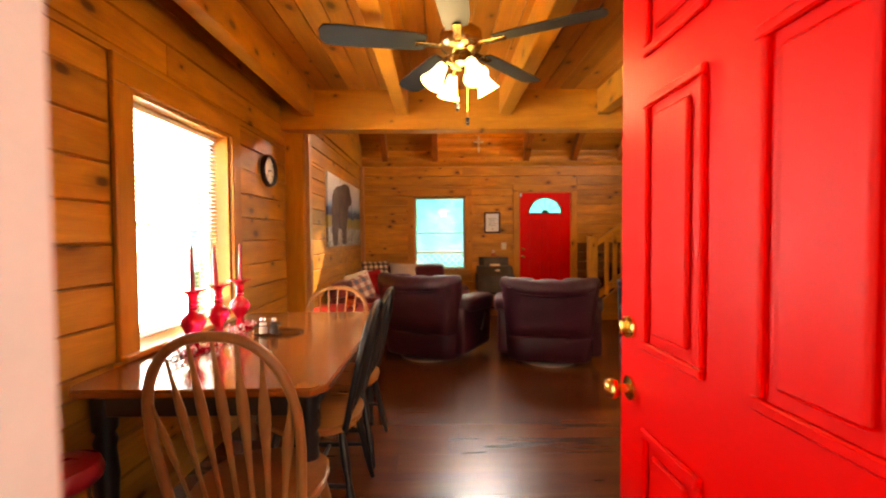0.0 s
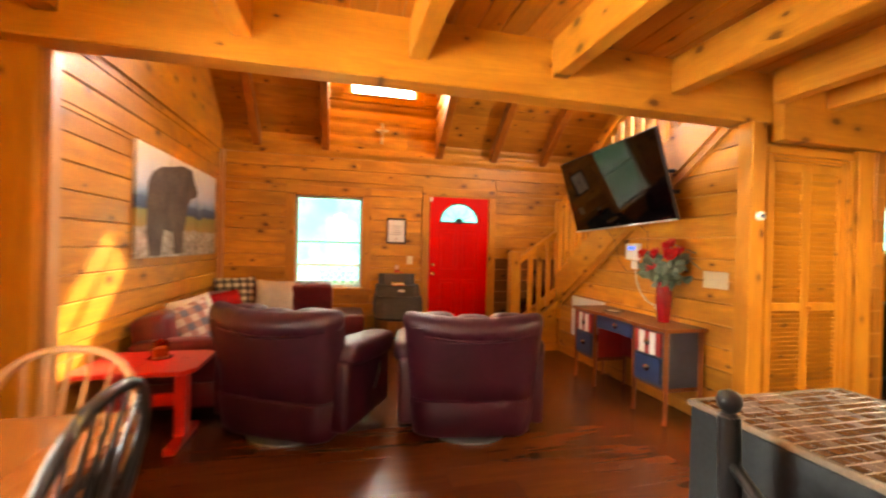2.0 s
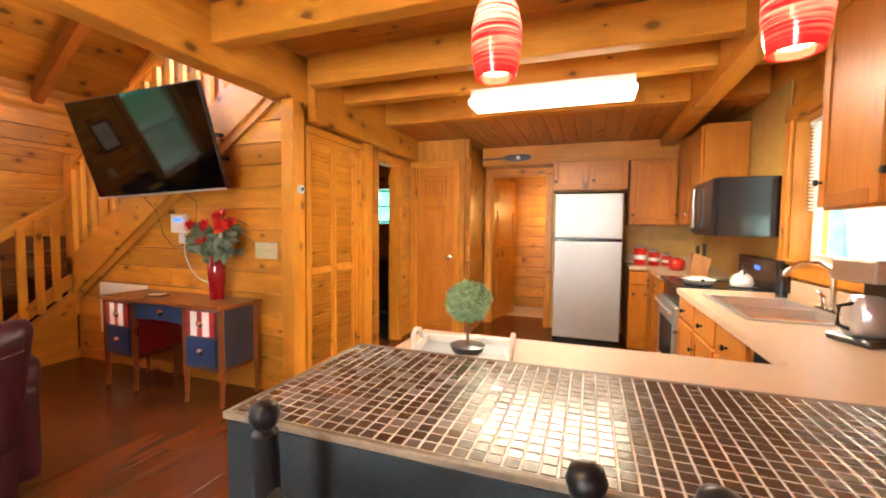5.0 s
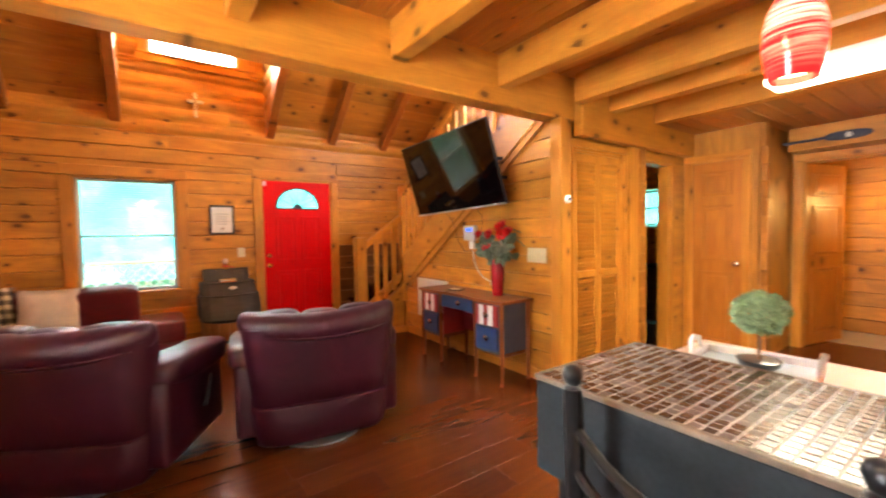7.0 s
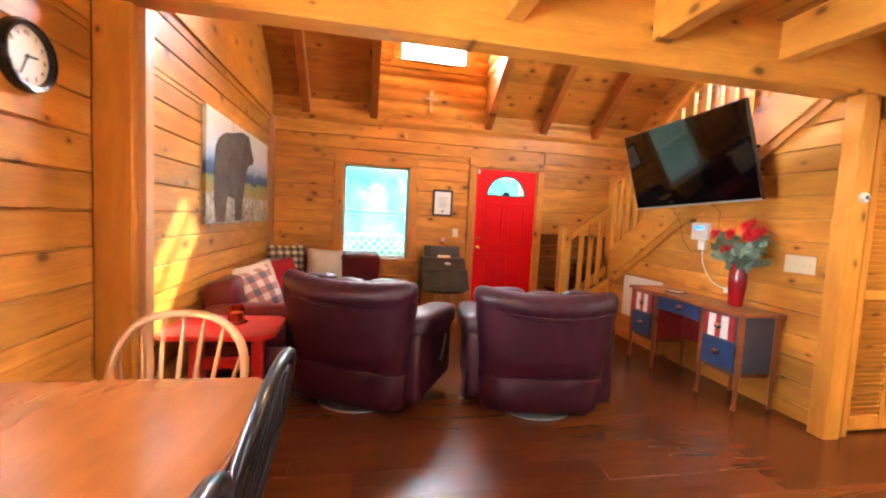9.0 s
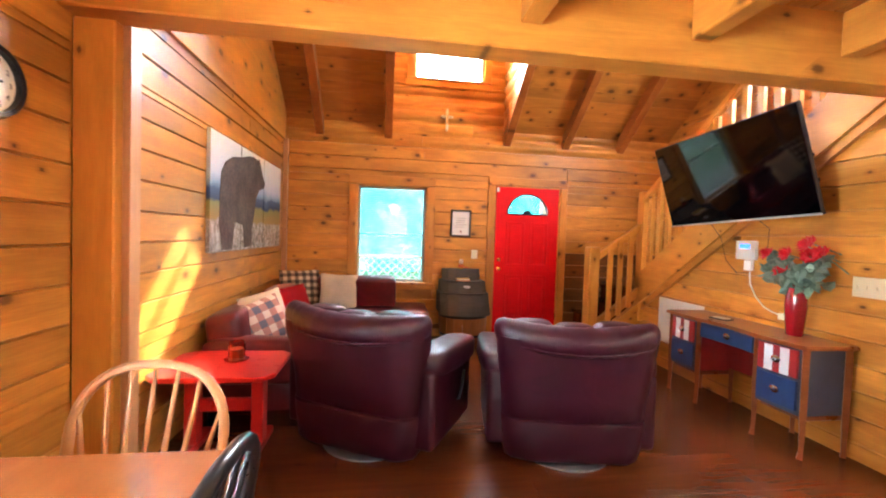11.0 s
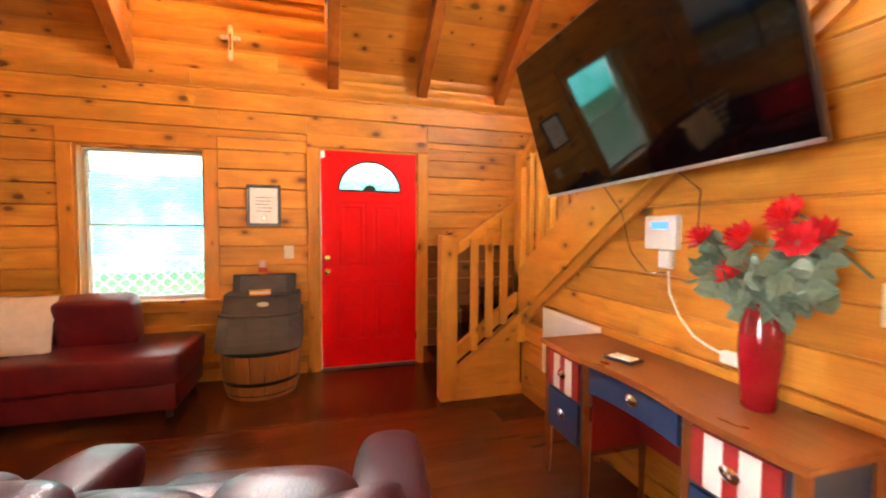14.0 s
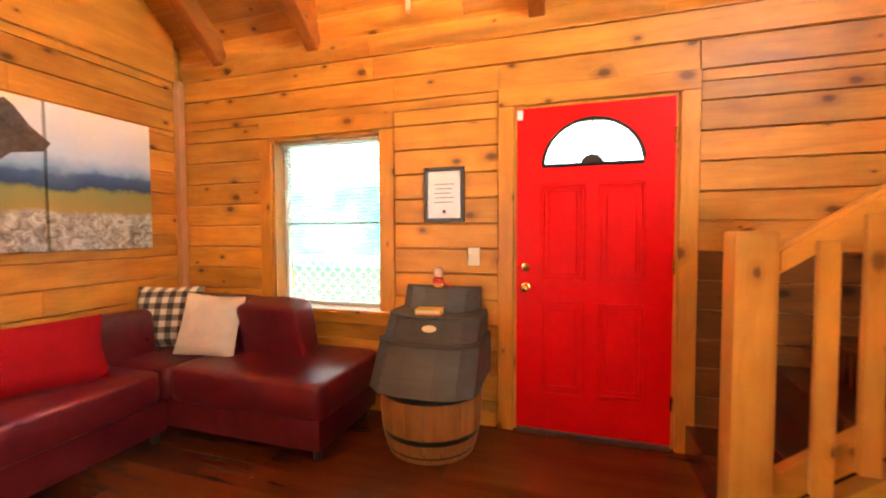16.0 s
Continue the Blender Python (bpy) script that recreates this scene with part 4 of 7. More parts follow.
def fan_door(name, label, m, w, h):
    """A painted door with four panels and a half-round light."""
    d = structure(name, slab(0, w, 0, 0.044, 0, 1.66), red_door, label, "door")
    d.matrix_basis = m
    cx, a, zs, hh = w / 2, 0.285, 1.66, 0.27
    bm = bmesh.new()
    n = 24
    box(bm, 0, cx - a, 0, 0.044, zs, h)
    box(bm, cx + a, w, 0, 0.044, zs, h)
    arc = [(cx - a * math.cos(math.pi * k / n), zs + hh * math.sin(math.pi * k / n)) for k in range(n + 1)]
    for (u0, v0), (u1, v1) in zip(arc, arc[1:]):
        extrude_outline(bm, [(u0, v0), (u1, v1), (u1, h), (u0, h)], lambda u, v, s: (u, 0.044 * s, v))
    part("top_panel", bm, red_door, d)
    light = part("fan_light", extrude_outline(bmesh.new(), arc, lambda u, v, s: (u, 0.018 + 0.006 * s, v)), pane, d, "half-round glass light")
    light.visible_shadow = False
    part("rim", tube(bmesh.new(), [(u, -0.002, v) for u, v in arc] + [(arc[0][0], -0.002, zs)], 0.011, 6), black_paint, light)
    for k in (1, 2, 3, 4, 5):
        an = math.pi * k / 6
        part("glazing_bar", rod(bmesh.new(), (cx - 0.06 * math.cos(an), 0.012, zs + 0.06 * math.sin(an)), (cx - a * math.cos(an), 0.012, zs + hh * math.sin(an)), 0.004, seg=6), black_paint, light)
    hub = [(cx - 0.065 * math.cos(math.pi * k / 10), zs + 0.06 * math.sin(math.pi * k / 10)) for k in range(11)]
    part("hub", extrude_outline(bmesh.new(), hub, lambda u, v, s: (u, 0.006 + 0.01 * s, v)), black_paint, light)
    for u0, u1 in ((0.15, 0.41), (w - 0.41, w - 0.15)):
        for z0, z1 in ((0.95, 1.55), (0.24, 0.82)):
            bm = bmesh.new()
            panel_relief(bm, u0, u1, z0, z1, 0.0)
            part("panel", bm, red_door, d)
    return d


d2 = fan_door("door_far", "closed red panelled door with a fan light", pose(1.394, FAR - 0.01, 0.03), 0.892, 2.02)
knob(d2, 0.055, 0.90, 0.0, brass)
deadbolt(d2, 0.055, 1.03, 0.0)
for z in (0.25, 1.05, 1.8):
    part("hinge", slab(0.885, 0.897, -0.008, 0.004, z - 0.045, z + 0.045, 0.002), brass, d2, "brass hinge")
part("alarm_contact", slab(0.0, 0.035, -0.014, 0.0, 1.95, 2.01, 0.003), white_plastic, d2, "small white alarm contact")
structure("door_sill", slab(DOOR_FAR[0] + 0.02, DOOR_FAR[1] - 0.02, FAR - 0.03, FAR + 0.18, 0.0, 0.026, 0.004), plain("sill_metal", (0.10, 0.07, 0.05), 0.4, metal=0.5), "dark door threshold", "trim")

d1 = structure("door_front", slab(0, 0.83, 0, 0.044, 0, 2.04, 0.003), red_door, "open red six-panel entrance door", "door")
d1.matrix_basis = pose(0.480, 1.09, 0.015, 0, 0, -89)
for u0, u1 in ((0.125, 0.345), (0.465, 0.69)):
    for z0, z1 in ((0.22, 0.80), (0.99, 1.59), (1.69, 1.92)):
        bm = bmesh.new()
        panel_relief(bm, u0, u1, z0, z1, 0.0)
        part("panel", bm, red_door, d1)
knob(d1, 0.055, 0.87, 0.0, brass)
knob(d1, 0.055, 0.87, 0.044, brass).matrix_basis = pose(0.055, 0.044, 0.87, -90, 0, 0)
deadbolt(d1, 0.055, 1.03, 0.0)
part("latch_plate", slab(-0.003, 0.0, 0.008, 0.036, 0.99, 1.07, 0.001), brass, d1, "brass latch plate")
part("latch_plate", slab(-0.003, 0.0, 0.008, 0.036, 0.83, 0.91, 0.001), brass, d1, "brass latch plate")

# louvred folding doors of the closet
B0, B1 = BIFOLD[0] + 0.02, BIFOLD[1] - 0.02
bif = structure("door_closet_folding", box_on(bmesh.new(), 'y', 3.58, -1, B0, B1, 1.985, 2.0, -0.05, -0.01), trim['x'], "pair of louvred pine folding doors", "door")
slat = bmesh.new()
box(slat, 0, 1, -0.003, 0.003, -0.024, 0.024)
slat_me = finish(slat, "slat", trim['x'])
leaf_w = (B1 - B0 - 0.004) / 2
for u0 in (B0, B0 + leaf_w + 0.004):
    u1 = u0 + leaf_w
    bm = bmesh.new()
    for a, b, c, e in ((u0, u0 + 0.04, 0.02, 1.98), (u1 - 0.04, u1, 0.02, 1.98), (u0 + 0.04, u1 - 0.04, 0.02, 0.12), (u0 + 0.04, u1 - 0.04, 1.91, 1.98), (u0 + 0.04, u1 - 0.04, 0.92, 0.98)):
        box_on(bm, 'y', 3.58, -1, a, b, c, e, -0.045, -0.008, 0.003)
    leaf = part("door_leaf", bm, trim['z'], bif)
    for low, high_end in ((0.135, 0.915), (0.998, 1.905)):
        n_slat = round((high_end - low) / 0.033)
        for k in range(n_slat + 1):
            zc = low + (high_end - low) * k / n_slat
            part("slat", slat_me, None, leaf, m=pose(u0 + 0.041, 3.603, zc, 34, 0, 0) @ Matrix.Diagonal((leaf_w - 0.082, 1, 1, 1)))
part("knob", lathe(bmesh.new(), [(0.008, 0), (0.01, 0.015), (0.017, 0.022), (0.014, 0.034), (0.004, 0.036)], 12), trim['z'], bif, "", True, pose(B0 + leaf_w + 0.025, 3.588, 0.95, 90, 0, 0))


def panel_door(name, label, m, w, h, mat):
    d = structure(name, slab(0, w, 0, 0.036, 0, h, 0.003), mat, label, "door")
    d.matrix_basis = m
    for z0, z1 in ((0.12, 0.86), (0.98, 1.55), (1.64, h - 0.1)):
        bm = bmesh.new()
        panel_relief(bm, 0.09, w - 0.09, z0, z1, 0.0)
        part("panel", bm, mat, d)
    return d


dc = panel_door("door_closet", "closed narrow pine panel door", pose(CLOSET + 0.015, 3.50, 0.012, 0, 0, -90), 0.46, 2.0, cab_pine)
knob(dc, 0.41, 0.95, 0.0, chrome, label="chrome door knob")
dh = panel_door("door_bathroom", "open pine panel door of the bathroom", pose(6.03, 2.785, 0.012, 0, 0, -14), 0.72, 2.0, cab_pine)
for z in (0.3, 1.7):
    part("hinge", slab(-0.006, 0.02, -0.006, 0.0, z - 0.05, z + 0.05), chrome, dh, "steel hinge")



def log_ends(parent, x0, x1, y0, y1):
    """Stacked ends of wall logs, alternately proud."""
    k, z = 0, 0.0
    while z < 2.1:
        out = 0.006 * (k % 2)
        part("log_end", slab(x0 - out, x1, y0 - out, y1, z + 0.002, min(z + COURSE, 2.1) - 0.002, 0.006), end_grain if k % 2 else trim['z'], parent)
        z, k = z + COURSE / 2, k + 1


end_grain = wood("pine_end_grain", "z", (0.20, 0.055, 0.007), (0.52, 0.20, 0.026), knots=0.3, vary=0.4, grain=20.0)
log_ends(wall_bedroom, 3.99, 4.075, 3.525, 3.578)
log_ends(wall_hall_side, CLOSET - 0.04, CLOSET + 0.08, HALL_SIDE - 0.06, HALL_SIDE - 0.003)
structure("closet_post", slab(3.83, 3.985, 3.535, 3.576, 0.0, 2.098, 0.005), trim['z'], "flat pine board between closet and doorway", "trim")

# ---------------------------------------------------------------- staircase
stair = structure("staircase", slab(2.36, STAIR_OUT - 0.02, 6.28, FAR - 0.024, 0.0, 0.17), floor_wood, "pine staircase with dark treads", "stairs")
RISE = 0.18
for k in range(2, 5):
    x0 = 2.36 + 0.2 * (k - 1)
    part("step", slab(x0, STAIR_OUT - 0.02, 6.28, FAR - 0.024, RISE * (k - 1) - 0.005, RISE * k, 0.004), floor_wood, stair)
    part("tread", slab(x0 - 0.02, x0 + 0.26, 6.28, FAR - 0.024, RISE * k + 0.001, RISE * k + 0.022, 0.004), floor_wood, stair, "dark stair tread")
for k in range(10):
    y1 = 6.22 - k * 0.257
    z1 = 0.72 + RISE * (k + 1)
    part("step", slab(STAIR + 0.075, STAIR_OUT - 0.02, y1 - 0.257, y1, z1 - RISE - 0.02, z1 - 0.024, 0.003), pine['x'], stair)
    part("tread", slab(STAIR + 0.075, STAIR_OUT - 0.02, y1 - 0.257, y1 + 0.02, z1 - 0.023, z1, 0.004), floor_wood, stair, "dark stair tread")
# stringers
up = lambda y: 0.80 + (6.24 - y) * RAIL_SLOPE       # mid line of the upper stringer
bm = bmesh.new()
ya, yb = 6.30, 3.70
extrude_outline(bm, [(ya, up(ya) - 0.19), (ya, up(ya) + 0.19), (yb, up(yb) + 0.19), (yb, up(yb) - 0.19)], lambda u, v, s: (STAIR - 0.055 + 0.05 * s, u, v))
bmesh.ops.bevel(bm, geom=bm.edges[:], offset=0.004, segments=1, affect='EDGES')
part("stringer", bm, stair_pine['y'], stair, "heavy pine stringer")
bm = bmesh.new()
extrude_outline(bm, [(ya, up(ya) - 0.27), (ya, up(ya) - 0.192), (yb, up(yb) - 0.192), (yb, up(yb) - 0.27)], lambda u, v, s: (STAIR - 0.035 + 0.03 * s, u, v))
part("stringer_edge", bm, trim['y'], stair)
lowz = lambda x: 0.06 + (x - 2.30) * 0.78
bm = bmesh.new()
extrude_outline(bm, [(2.285, 0.0), (2.285, lowz(2.285)), (2.94, lowz(2.94)), (2.94, 0.0)], lambda u, v, s: (u, 6.215 + 0.05 * s, v))
part("side_panel", bm, stair_pine['x'], stair, "triangular pine side panel")
bm = bmesh.new()
extrude_outline(bm, [(2.28, lowz(2.28)), (2.28, lowz(2.28) + 0.10), (2.93, lowz(2.93) + 0.10), (2.93, lowz(2.93))], lambda u, v, s: (u, 6.205 + 0.07 * s, v))
part("stringer", bm, stair_pine['x'], stair)
part("base_trim", slab(2.28, 2.95, 6.195, 6.214, 0.0, 0.085, 0.003), stair_pine['x'], stair)
newel = structure("newel_post", slab(2.262, 2.395, 6.185, 6.315, 0.0, 1.285, 0.016, 2), stair_pine['z'], "square pine newel post with chamfered top", "post")
newel2 = structure("newel_post_upper", slab(2.915, 3.025, 6.19, 6.31, 0.42, 1.96, 0.014, 2), stair_pine['z'], "tall pine post where the stair turns", "post")
railing = structure("stair_railing", bmesh.new(), stair_pine['x'], "pine handrails and balusters of the stairs", "railing")
railz = lambda x: 1.10 + (x - 2.36) * 0.70
bm = bmesh.new()
extrude_outline(bm, [(2.396, railz(2.396)), (2.396, railz(2.396) + 0.095), (2.914, railz(2.914) + 0.095), (2.914, railz(2.914))], lambda u, v, s: (u, 6.22 + 0.065 * s, v))
bmesh.ops.bevel(bm, geom=bm.edges[:], offset=0.012, segments=2, affect='EDGES')
part("handrail", bm, stair_pine['x'], railing)
part("low_rail", extrude_outline(bmesh.new(), [(2.396, lowz(2.396) + 0.16), (2.396, lowz(2.396) + 0.28), (2.914, lowz(2.914) + 0.28), (2.914, lowz(2.914) + 0.16)], lambda u, v, s: (u, 6.225 + 0.05 * s, v)), stair_pine['x'], railing)
for k in range(3):
    x = 2.535 + k * 0.125
    part("baluster", slab(x - 0.031, x + 0.031, 6.196, 6.224, lowz(x) + 0.14, railz(x) + 0.03, 0.004), stair_pine['z'], railing)
bm = bmesh.new()
rz = lambda y: 1.82 + (6.20 - y) * RAIL_SLOPE
extrude_outline(bm, [(6.203, rz(6.203)), (6.203, rz(6.203) + 0.09), (3.72, rz(3.72) + 0.09), (3.72, rz(3.72))], lambda u, v, s: (STAIR - 0.063 + 0.065 * s, u, v))
bmesh.ops.bevel(bm, geom=bm.edges[:], offset=0.012, segments=2, affect='EDGES')
part("handrail", bm, stair_pine['y'], railing)
for k in range(16):
    y = 6.08 - k * 0.15
    part("baluster", slab(STAIR - 0.052, STAIR - 0.01, y - 0.03, y + 0.03, up(y) + 0.18, rz(y) + 0.005, 0.003), stair_pine['z'], railing)

# ---------------------------------------------------------------- living room


def recliner(label, m):
    """A swivel recliner seen mostly from behind; it faces +y, origin on the floor under it."""
    t = thing("recliner", label, "armchair", m, "recliners before the television")
    part("swivel_base", lathe(bmesh.new(), [(0.275, 0.0), (0.285, 0.005), (0.285, 0.012), (0.265, 0.018), (0.10, 0.035), (0.08, 0.10)], 32, (0, -0.165, 0)), steel, t, "round metal swivel base", True)
    part("body", box(bmesh.new(), -0.33, 0.33, -0.40, 0.28, 0.10, 0.36, 0.03, 2), burgundy, t, "", True)
    part("seat", cushion(bmesh.new(), 0, 0.04, 0.42, 0.62, 0.62, 0.22, 0.4, lumps=0.05), burgundy, t, "", True)

    def shell(outline, thick, bow):
        bm = bmesh.new()
        vr = []
        for z, hw, y in outline:
            row = []
            for k in range(21):
                s = -1 + k / 10
                wr = 0.012 * noise.noise((s * 2.1, z * 5, 1.3)) + 0.007 * noise.noise((s * 5, z * 11, 4.1))
                row.append(bm.verts.new((s * hw, y - bow * (1 - s * s) + 0.07 * abs(s) ** 9 + wr, z)))
            vr.append(row)
        for a, b in zip(vr, vr[1:]):
            for k in range(20):
                bm.faces.new((a[k], a[k + 1], b[k + 1], b[k]))
        geom = bmesh.ops.extrude_face_region(bm, geom=bm.faces[:])
        bmesh.ops.translate(bm, verts=[v for v in geom["geom"] if isinstance(v, bmesh.types.BMVert)], vec=(0, thick, 0.0))
        return bm
    # the back leans away and broadens to the top; a puffed skirt closes it below
    part("backrest", shell([(0.285, 0.405, -0.425), (0.30, 0.412, -0.438), (0.42, 0.42, -0.448), (0.55, 0.435, -0.462), (0.68, 0.448, -0.482), (0.77, 0.455, -0.495)], 0.13, 0.012), burgundy, t, "", True)
    part("skirt", shell([(0.04, 0.385, -0.405), (0.06, 0.392, -0.425), (0.15, 0.402, -0.442), (0.24, 0.412, -0.446), (0.282, 0.415, -0.444), (0.298, 0.405, -0.42)], 0.12, 0.014), burgundy, t, "", True)
    part("back_cushion", cushion(bmesh.new(), 0, -0.26, 0.60, 0.70, 0.20, 0.40, 0.45, lumps=0.05, seed=3, m=Matrix.Rotation(radians(8), 4, 'X')), burgundy, t, "", True)
    # crescent roll along the top, its ends rising and turning forward
    bm = bmesh.new()
    n, prof = 64, 16
    rings = []
    for i in range(n + 1):
        s = -1 + 2 * i / n
        end = max(0.0, 1 - abs(s) ** 9) ** 0.5
        ring = []
        for k in range(prof):
            an = math.tau * k / prof
            r_y, r_z = 0.095 * (0.2 + 0.8 * end), (0.085 + 0.008 * s * s) * (0.2 + 0.8 * end)
            wr = 1 + 0.05 * noise.noise((s * 9, math.cos(an) * 1.6, math.sin(an) * 1.6)) + 0.03 * noise.noise((s * 28, math.cos(an), 7.7))
            ring.append(bm.verts.new((s * 0.475, -0.465 + r_y * math.cos(an) * wr + 0.11 * s * s, 0.757 + 0.042 * abs(s) ** 3 + r_z * math.sin(an) * wr)))
        rings.append(ring)
    for a, b in zip(rings, rings[1:]):
        for k in range(prof):
            bm.faces.new((a[k], a[(k + 1) % prof], b[(k + 1) % prof], b[k]))
    bm.faces.new(rings[0][::-1])
    bm.faces.new(rings[-1])
    part("headrest", bm, burgundy, t, "rolled leather headrest", True)
    part("piping", tube(bmesh.new(), [(s * 0.0465, -0.543 + 0.0011 * s * s, 0.70 + 0.00042 * abs(s) ** 2) for s in range(-9, 10)], 0.006, 6), burgundy, t, "", True)
    for k, x in enumerate((-0.255, 0.0, 0.255)):
        part("tuft", cushion(bmesh.new(), x, -0.345 + 0.5 * x * x, 0.765 + 0.12 * x * x, 0.27, 0.17, 0.15, 0.6, lumps=0.09, seed=k + 12), burgundy, t, "gathered leather pillow", True)
    for s in (-1, 1):
        part("armrest", cushion(bmesh.new(), s * 0.435, 0.03, 0.555, 0.22, 0.70, 0.17, 0.5, lumps=0.06, seed=s, m=Matrix.Rotation(radians(-3), 4, 'X')), burgundy, t, "", True)
        part("side", box(bmesh.new(), s * 0.425 - 0.075, s * 0.425 + 0.075, -0.34, 0.32, 0.09, 0.54, 0.035, 3), burgundy, t, "", True)
    part("lever", tube(bmesh.new(), [(0.51, 0.02, 0.28), (0.525, 0.02, 0.28), (0.53, 0.04, 0.34), (0.53, 0.09, 0.44)], 0.011, 8), black_metal, t, "black reclining lever", True)
    return t


recliner("burgundy leather recliner turned towards the television", pose(-0.06, 4.58, 0, 0, 0, -29) @ Matrix.Scale(1.05, 4))
recliner("burgundy leather recliner with a tufted headrest", pose(1.13, 4.38, 0, 0, 0, -10) @ Matrix.Scale(1.02, 4))

# corner sofa along the left and far walls
sofa = thing("corner_sofa", "oxblood leather corner sofa with a chaise end", "sofa")
bm = bmesh.new()
box(bm, -1.33, -0.64, 4.72, 6.40, 0.07, 0.27, 0.02, 2)
part("base", bm, sofa_red, sofa, "", True)
part("base", box(bmesh.new(), -1.33, 0.42, 6.43, 7.12, 0.07, 0.27, 0.02, 2), sofa_red, sofa, "", True)
part("seat", cushion(bmesh.new(), -0.92, 5.56, 0.355, 0.62, 1.64, 0.20, 0.2, 18, lumps=0.015), sofa_red, sofa, "", True)
part("seat", cushion(bmesh.new(), -0.10, 6.77, 0.355, 1.10, 0.75, 0.22, 0.17, 18, lumps=0.015, seed=4), sofa_red, sofa, "", True)
part("seat", cushion(bmesh.new(), -0.97, 6.77, 0.352, 0.66, 0.75, 0.21, 0.2, 14, lumps=0.015, seed=5), sofa_red, sofa, "", True)
for k in range(3):
    part("back_cushion", cushion(bmesh.new(), -1.20, 5.10 + 0.64 * k, 0.57, 0.26, 0.64, 0.36, 0.32, lumps=0.03, seed=k, m=Matrix.Rotation(radians(-9), 4, 'Y')), sofa_red, sofa, "", True)
part("back_cushion", cushion(bmesh.new(), -0.80, 7.00, 0.60, 0.76, 0.24, 0.42, 0.32, lumps=0.03, seed=6, m=Matrix.Rotation(radians(9), 4, 'X')), sofa_red, sofa, "", True)
part("arm", cushion(bmesh.new(), -0.97, 4.80, 0.42, 0.70, 0.22, 0.32, 0.35, lumps=0.03, seed=8), sofa_red, sofa, "", True)
part("loose_cushion", cushion(bmesh.new(), -0.19, 6.86, 0.64, 0.50, 0.20, 0.38, 0.24, 20, lumps=0.03, seed=9, m=Matrix.Rotation(radians(14), 4, 'X')), sofa_red, sofa, "", True)
for x, y in ((-0.70, 4.80), (-0.70, 6.36), (0.36, 6.50), (0.36, 7.05), (-1.28, 4.80)):
    part("foot", lathe(bmesh.new(), [(0.022, 0.0), (0.028, 0.075)], 10, (x, y, 0)), black_paint, sofa)


def pillow(label, mat, m, w=0.44, h=0.44):
    """A scatter cushion standing in its local xz plane, pinched at the corners."""
    bm = bmesh.new()
    n = 12
    for side in (-1, 1):
        grid = []
        for i in range(n + 1):
            row = []
            for k in range(n + 1):
                u, v = -1 + 2 * i / n, -1 + 2 * k / n
                puff = max(0.0, (1 - u ** 4) * (1 - v ** 4)) ** 0.6
                row.append(bm.verts.new((u * w / 2 * (0.94 + 0.06 * abs(v)), side * 0.07 * puff, h / 2 + v * h / 2 * (0.94 + 0.06 * abs(u)))))
            grid.append(row)
        for i in range(n):
            for k in range(n):
                bm.faces.new((grid[i][k], grid[i + 1][k], grid[i + 1][k + 1], grid[i][k + 1]))
    bmesh.ops.remove_doubles(bm, verts=bm.verts[:], dist=0.0005)
    return single("throw_pillow", bm, mat, label, "pillow", True, m, "scatter cushions on the sofa")


pillow("black and cream buffalo check pillow on the sofa", plaid, pose(-1.06, 6.72, 0.455, -16, 0, 22), 0.47, 0.45)
pillow("plain cream pillow leaning on the sofa back", cream_cloth, pose(-0.62, 6.64, 0.455, -18, 3, 10), 0.44, 0.42)
pillow("long red pillow on the sofa", red_cloth, pose(-0.93, 5.86, 0.455, -20, 0, 72), 0.72, 0.37)
pillow("red and cream plaid pillow at the sofa end", plaid_red, pose(-0.92, 5.10, 0.455, -24, -14, 52), 0.38, 0.38)
pillow("grey cream pillow at the sofa end", cream_cloth, pose(-0.98, 5.28, 0.455, -20, -8, 56), 0.42, 0.40)

# red side table, lit by the dormer's sun
tab = thing("side_table", "bright red painted wooden side table", "table")
bm = bmesh.new()
extrude_outline(bm, [(-1.36, 4.14), (-1.30, 4.08), (-0.74, 4.08), (-0.68, 4.16), (-0.68, 4.56), (-0.74, 4.62), (-1.30, 4.62), (-1.36, 4.56)], lambda u, v, s: (u, v, 0.505 + 0.03 * s))
bmesh.ops.bevel(bm, geom=bm.edges[:], offset=0.005, segments=1, affect='EDGES')
part("tabletop", bm, red_paint, tab)
for x in (-1.20, -0.82):
    part("leg", slab(x - 0.035, x + 0.035, 4.30, 4.40, 0.05, 0.505, 0.006), red_paint, tab)
    part("foot", slab(x - 0.035, x + 0.035, 4.14, 4.56, 0.0, 0.05, 0.008), red_paint, tab)
part("stretcher", slab(-1.164, -0.856, 4.335, 4.365, 0.24, 0.32, 0.005), red_paint, tab)
jar = thing("candle_jar", "red glass candle jar on the side table", "candle", pose(-0.98, 4.42, 0.535))
part("jar", lathe(bmesh.new(), [(0.045, 0.0), (0.05, 0.01), (0.05, 0.10), (0.046, 0.115), (0.042, 0.112), (0.045, 0.02)], 20), amber_glass, jar, "", True)
part("candle", lathe(bmesh.new(), [(0.040, 0.004), (0.040, 0.07), (0.004, 0.072)], 16), cream_cloth, jar)
part("saucer", lathe(bmesh.new(), [(0.07, 0.0), (0.075, 0.006), (0.05, 0.003)], 20), red_glass, jar, "", True, pose(0, 0, -0.0))

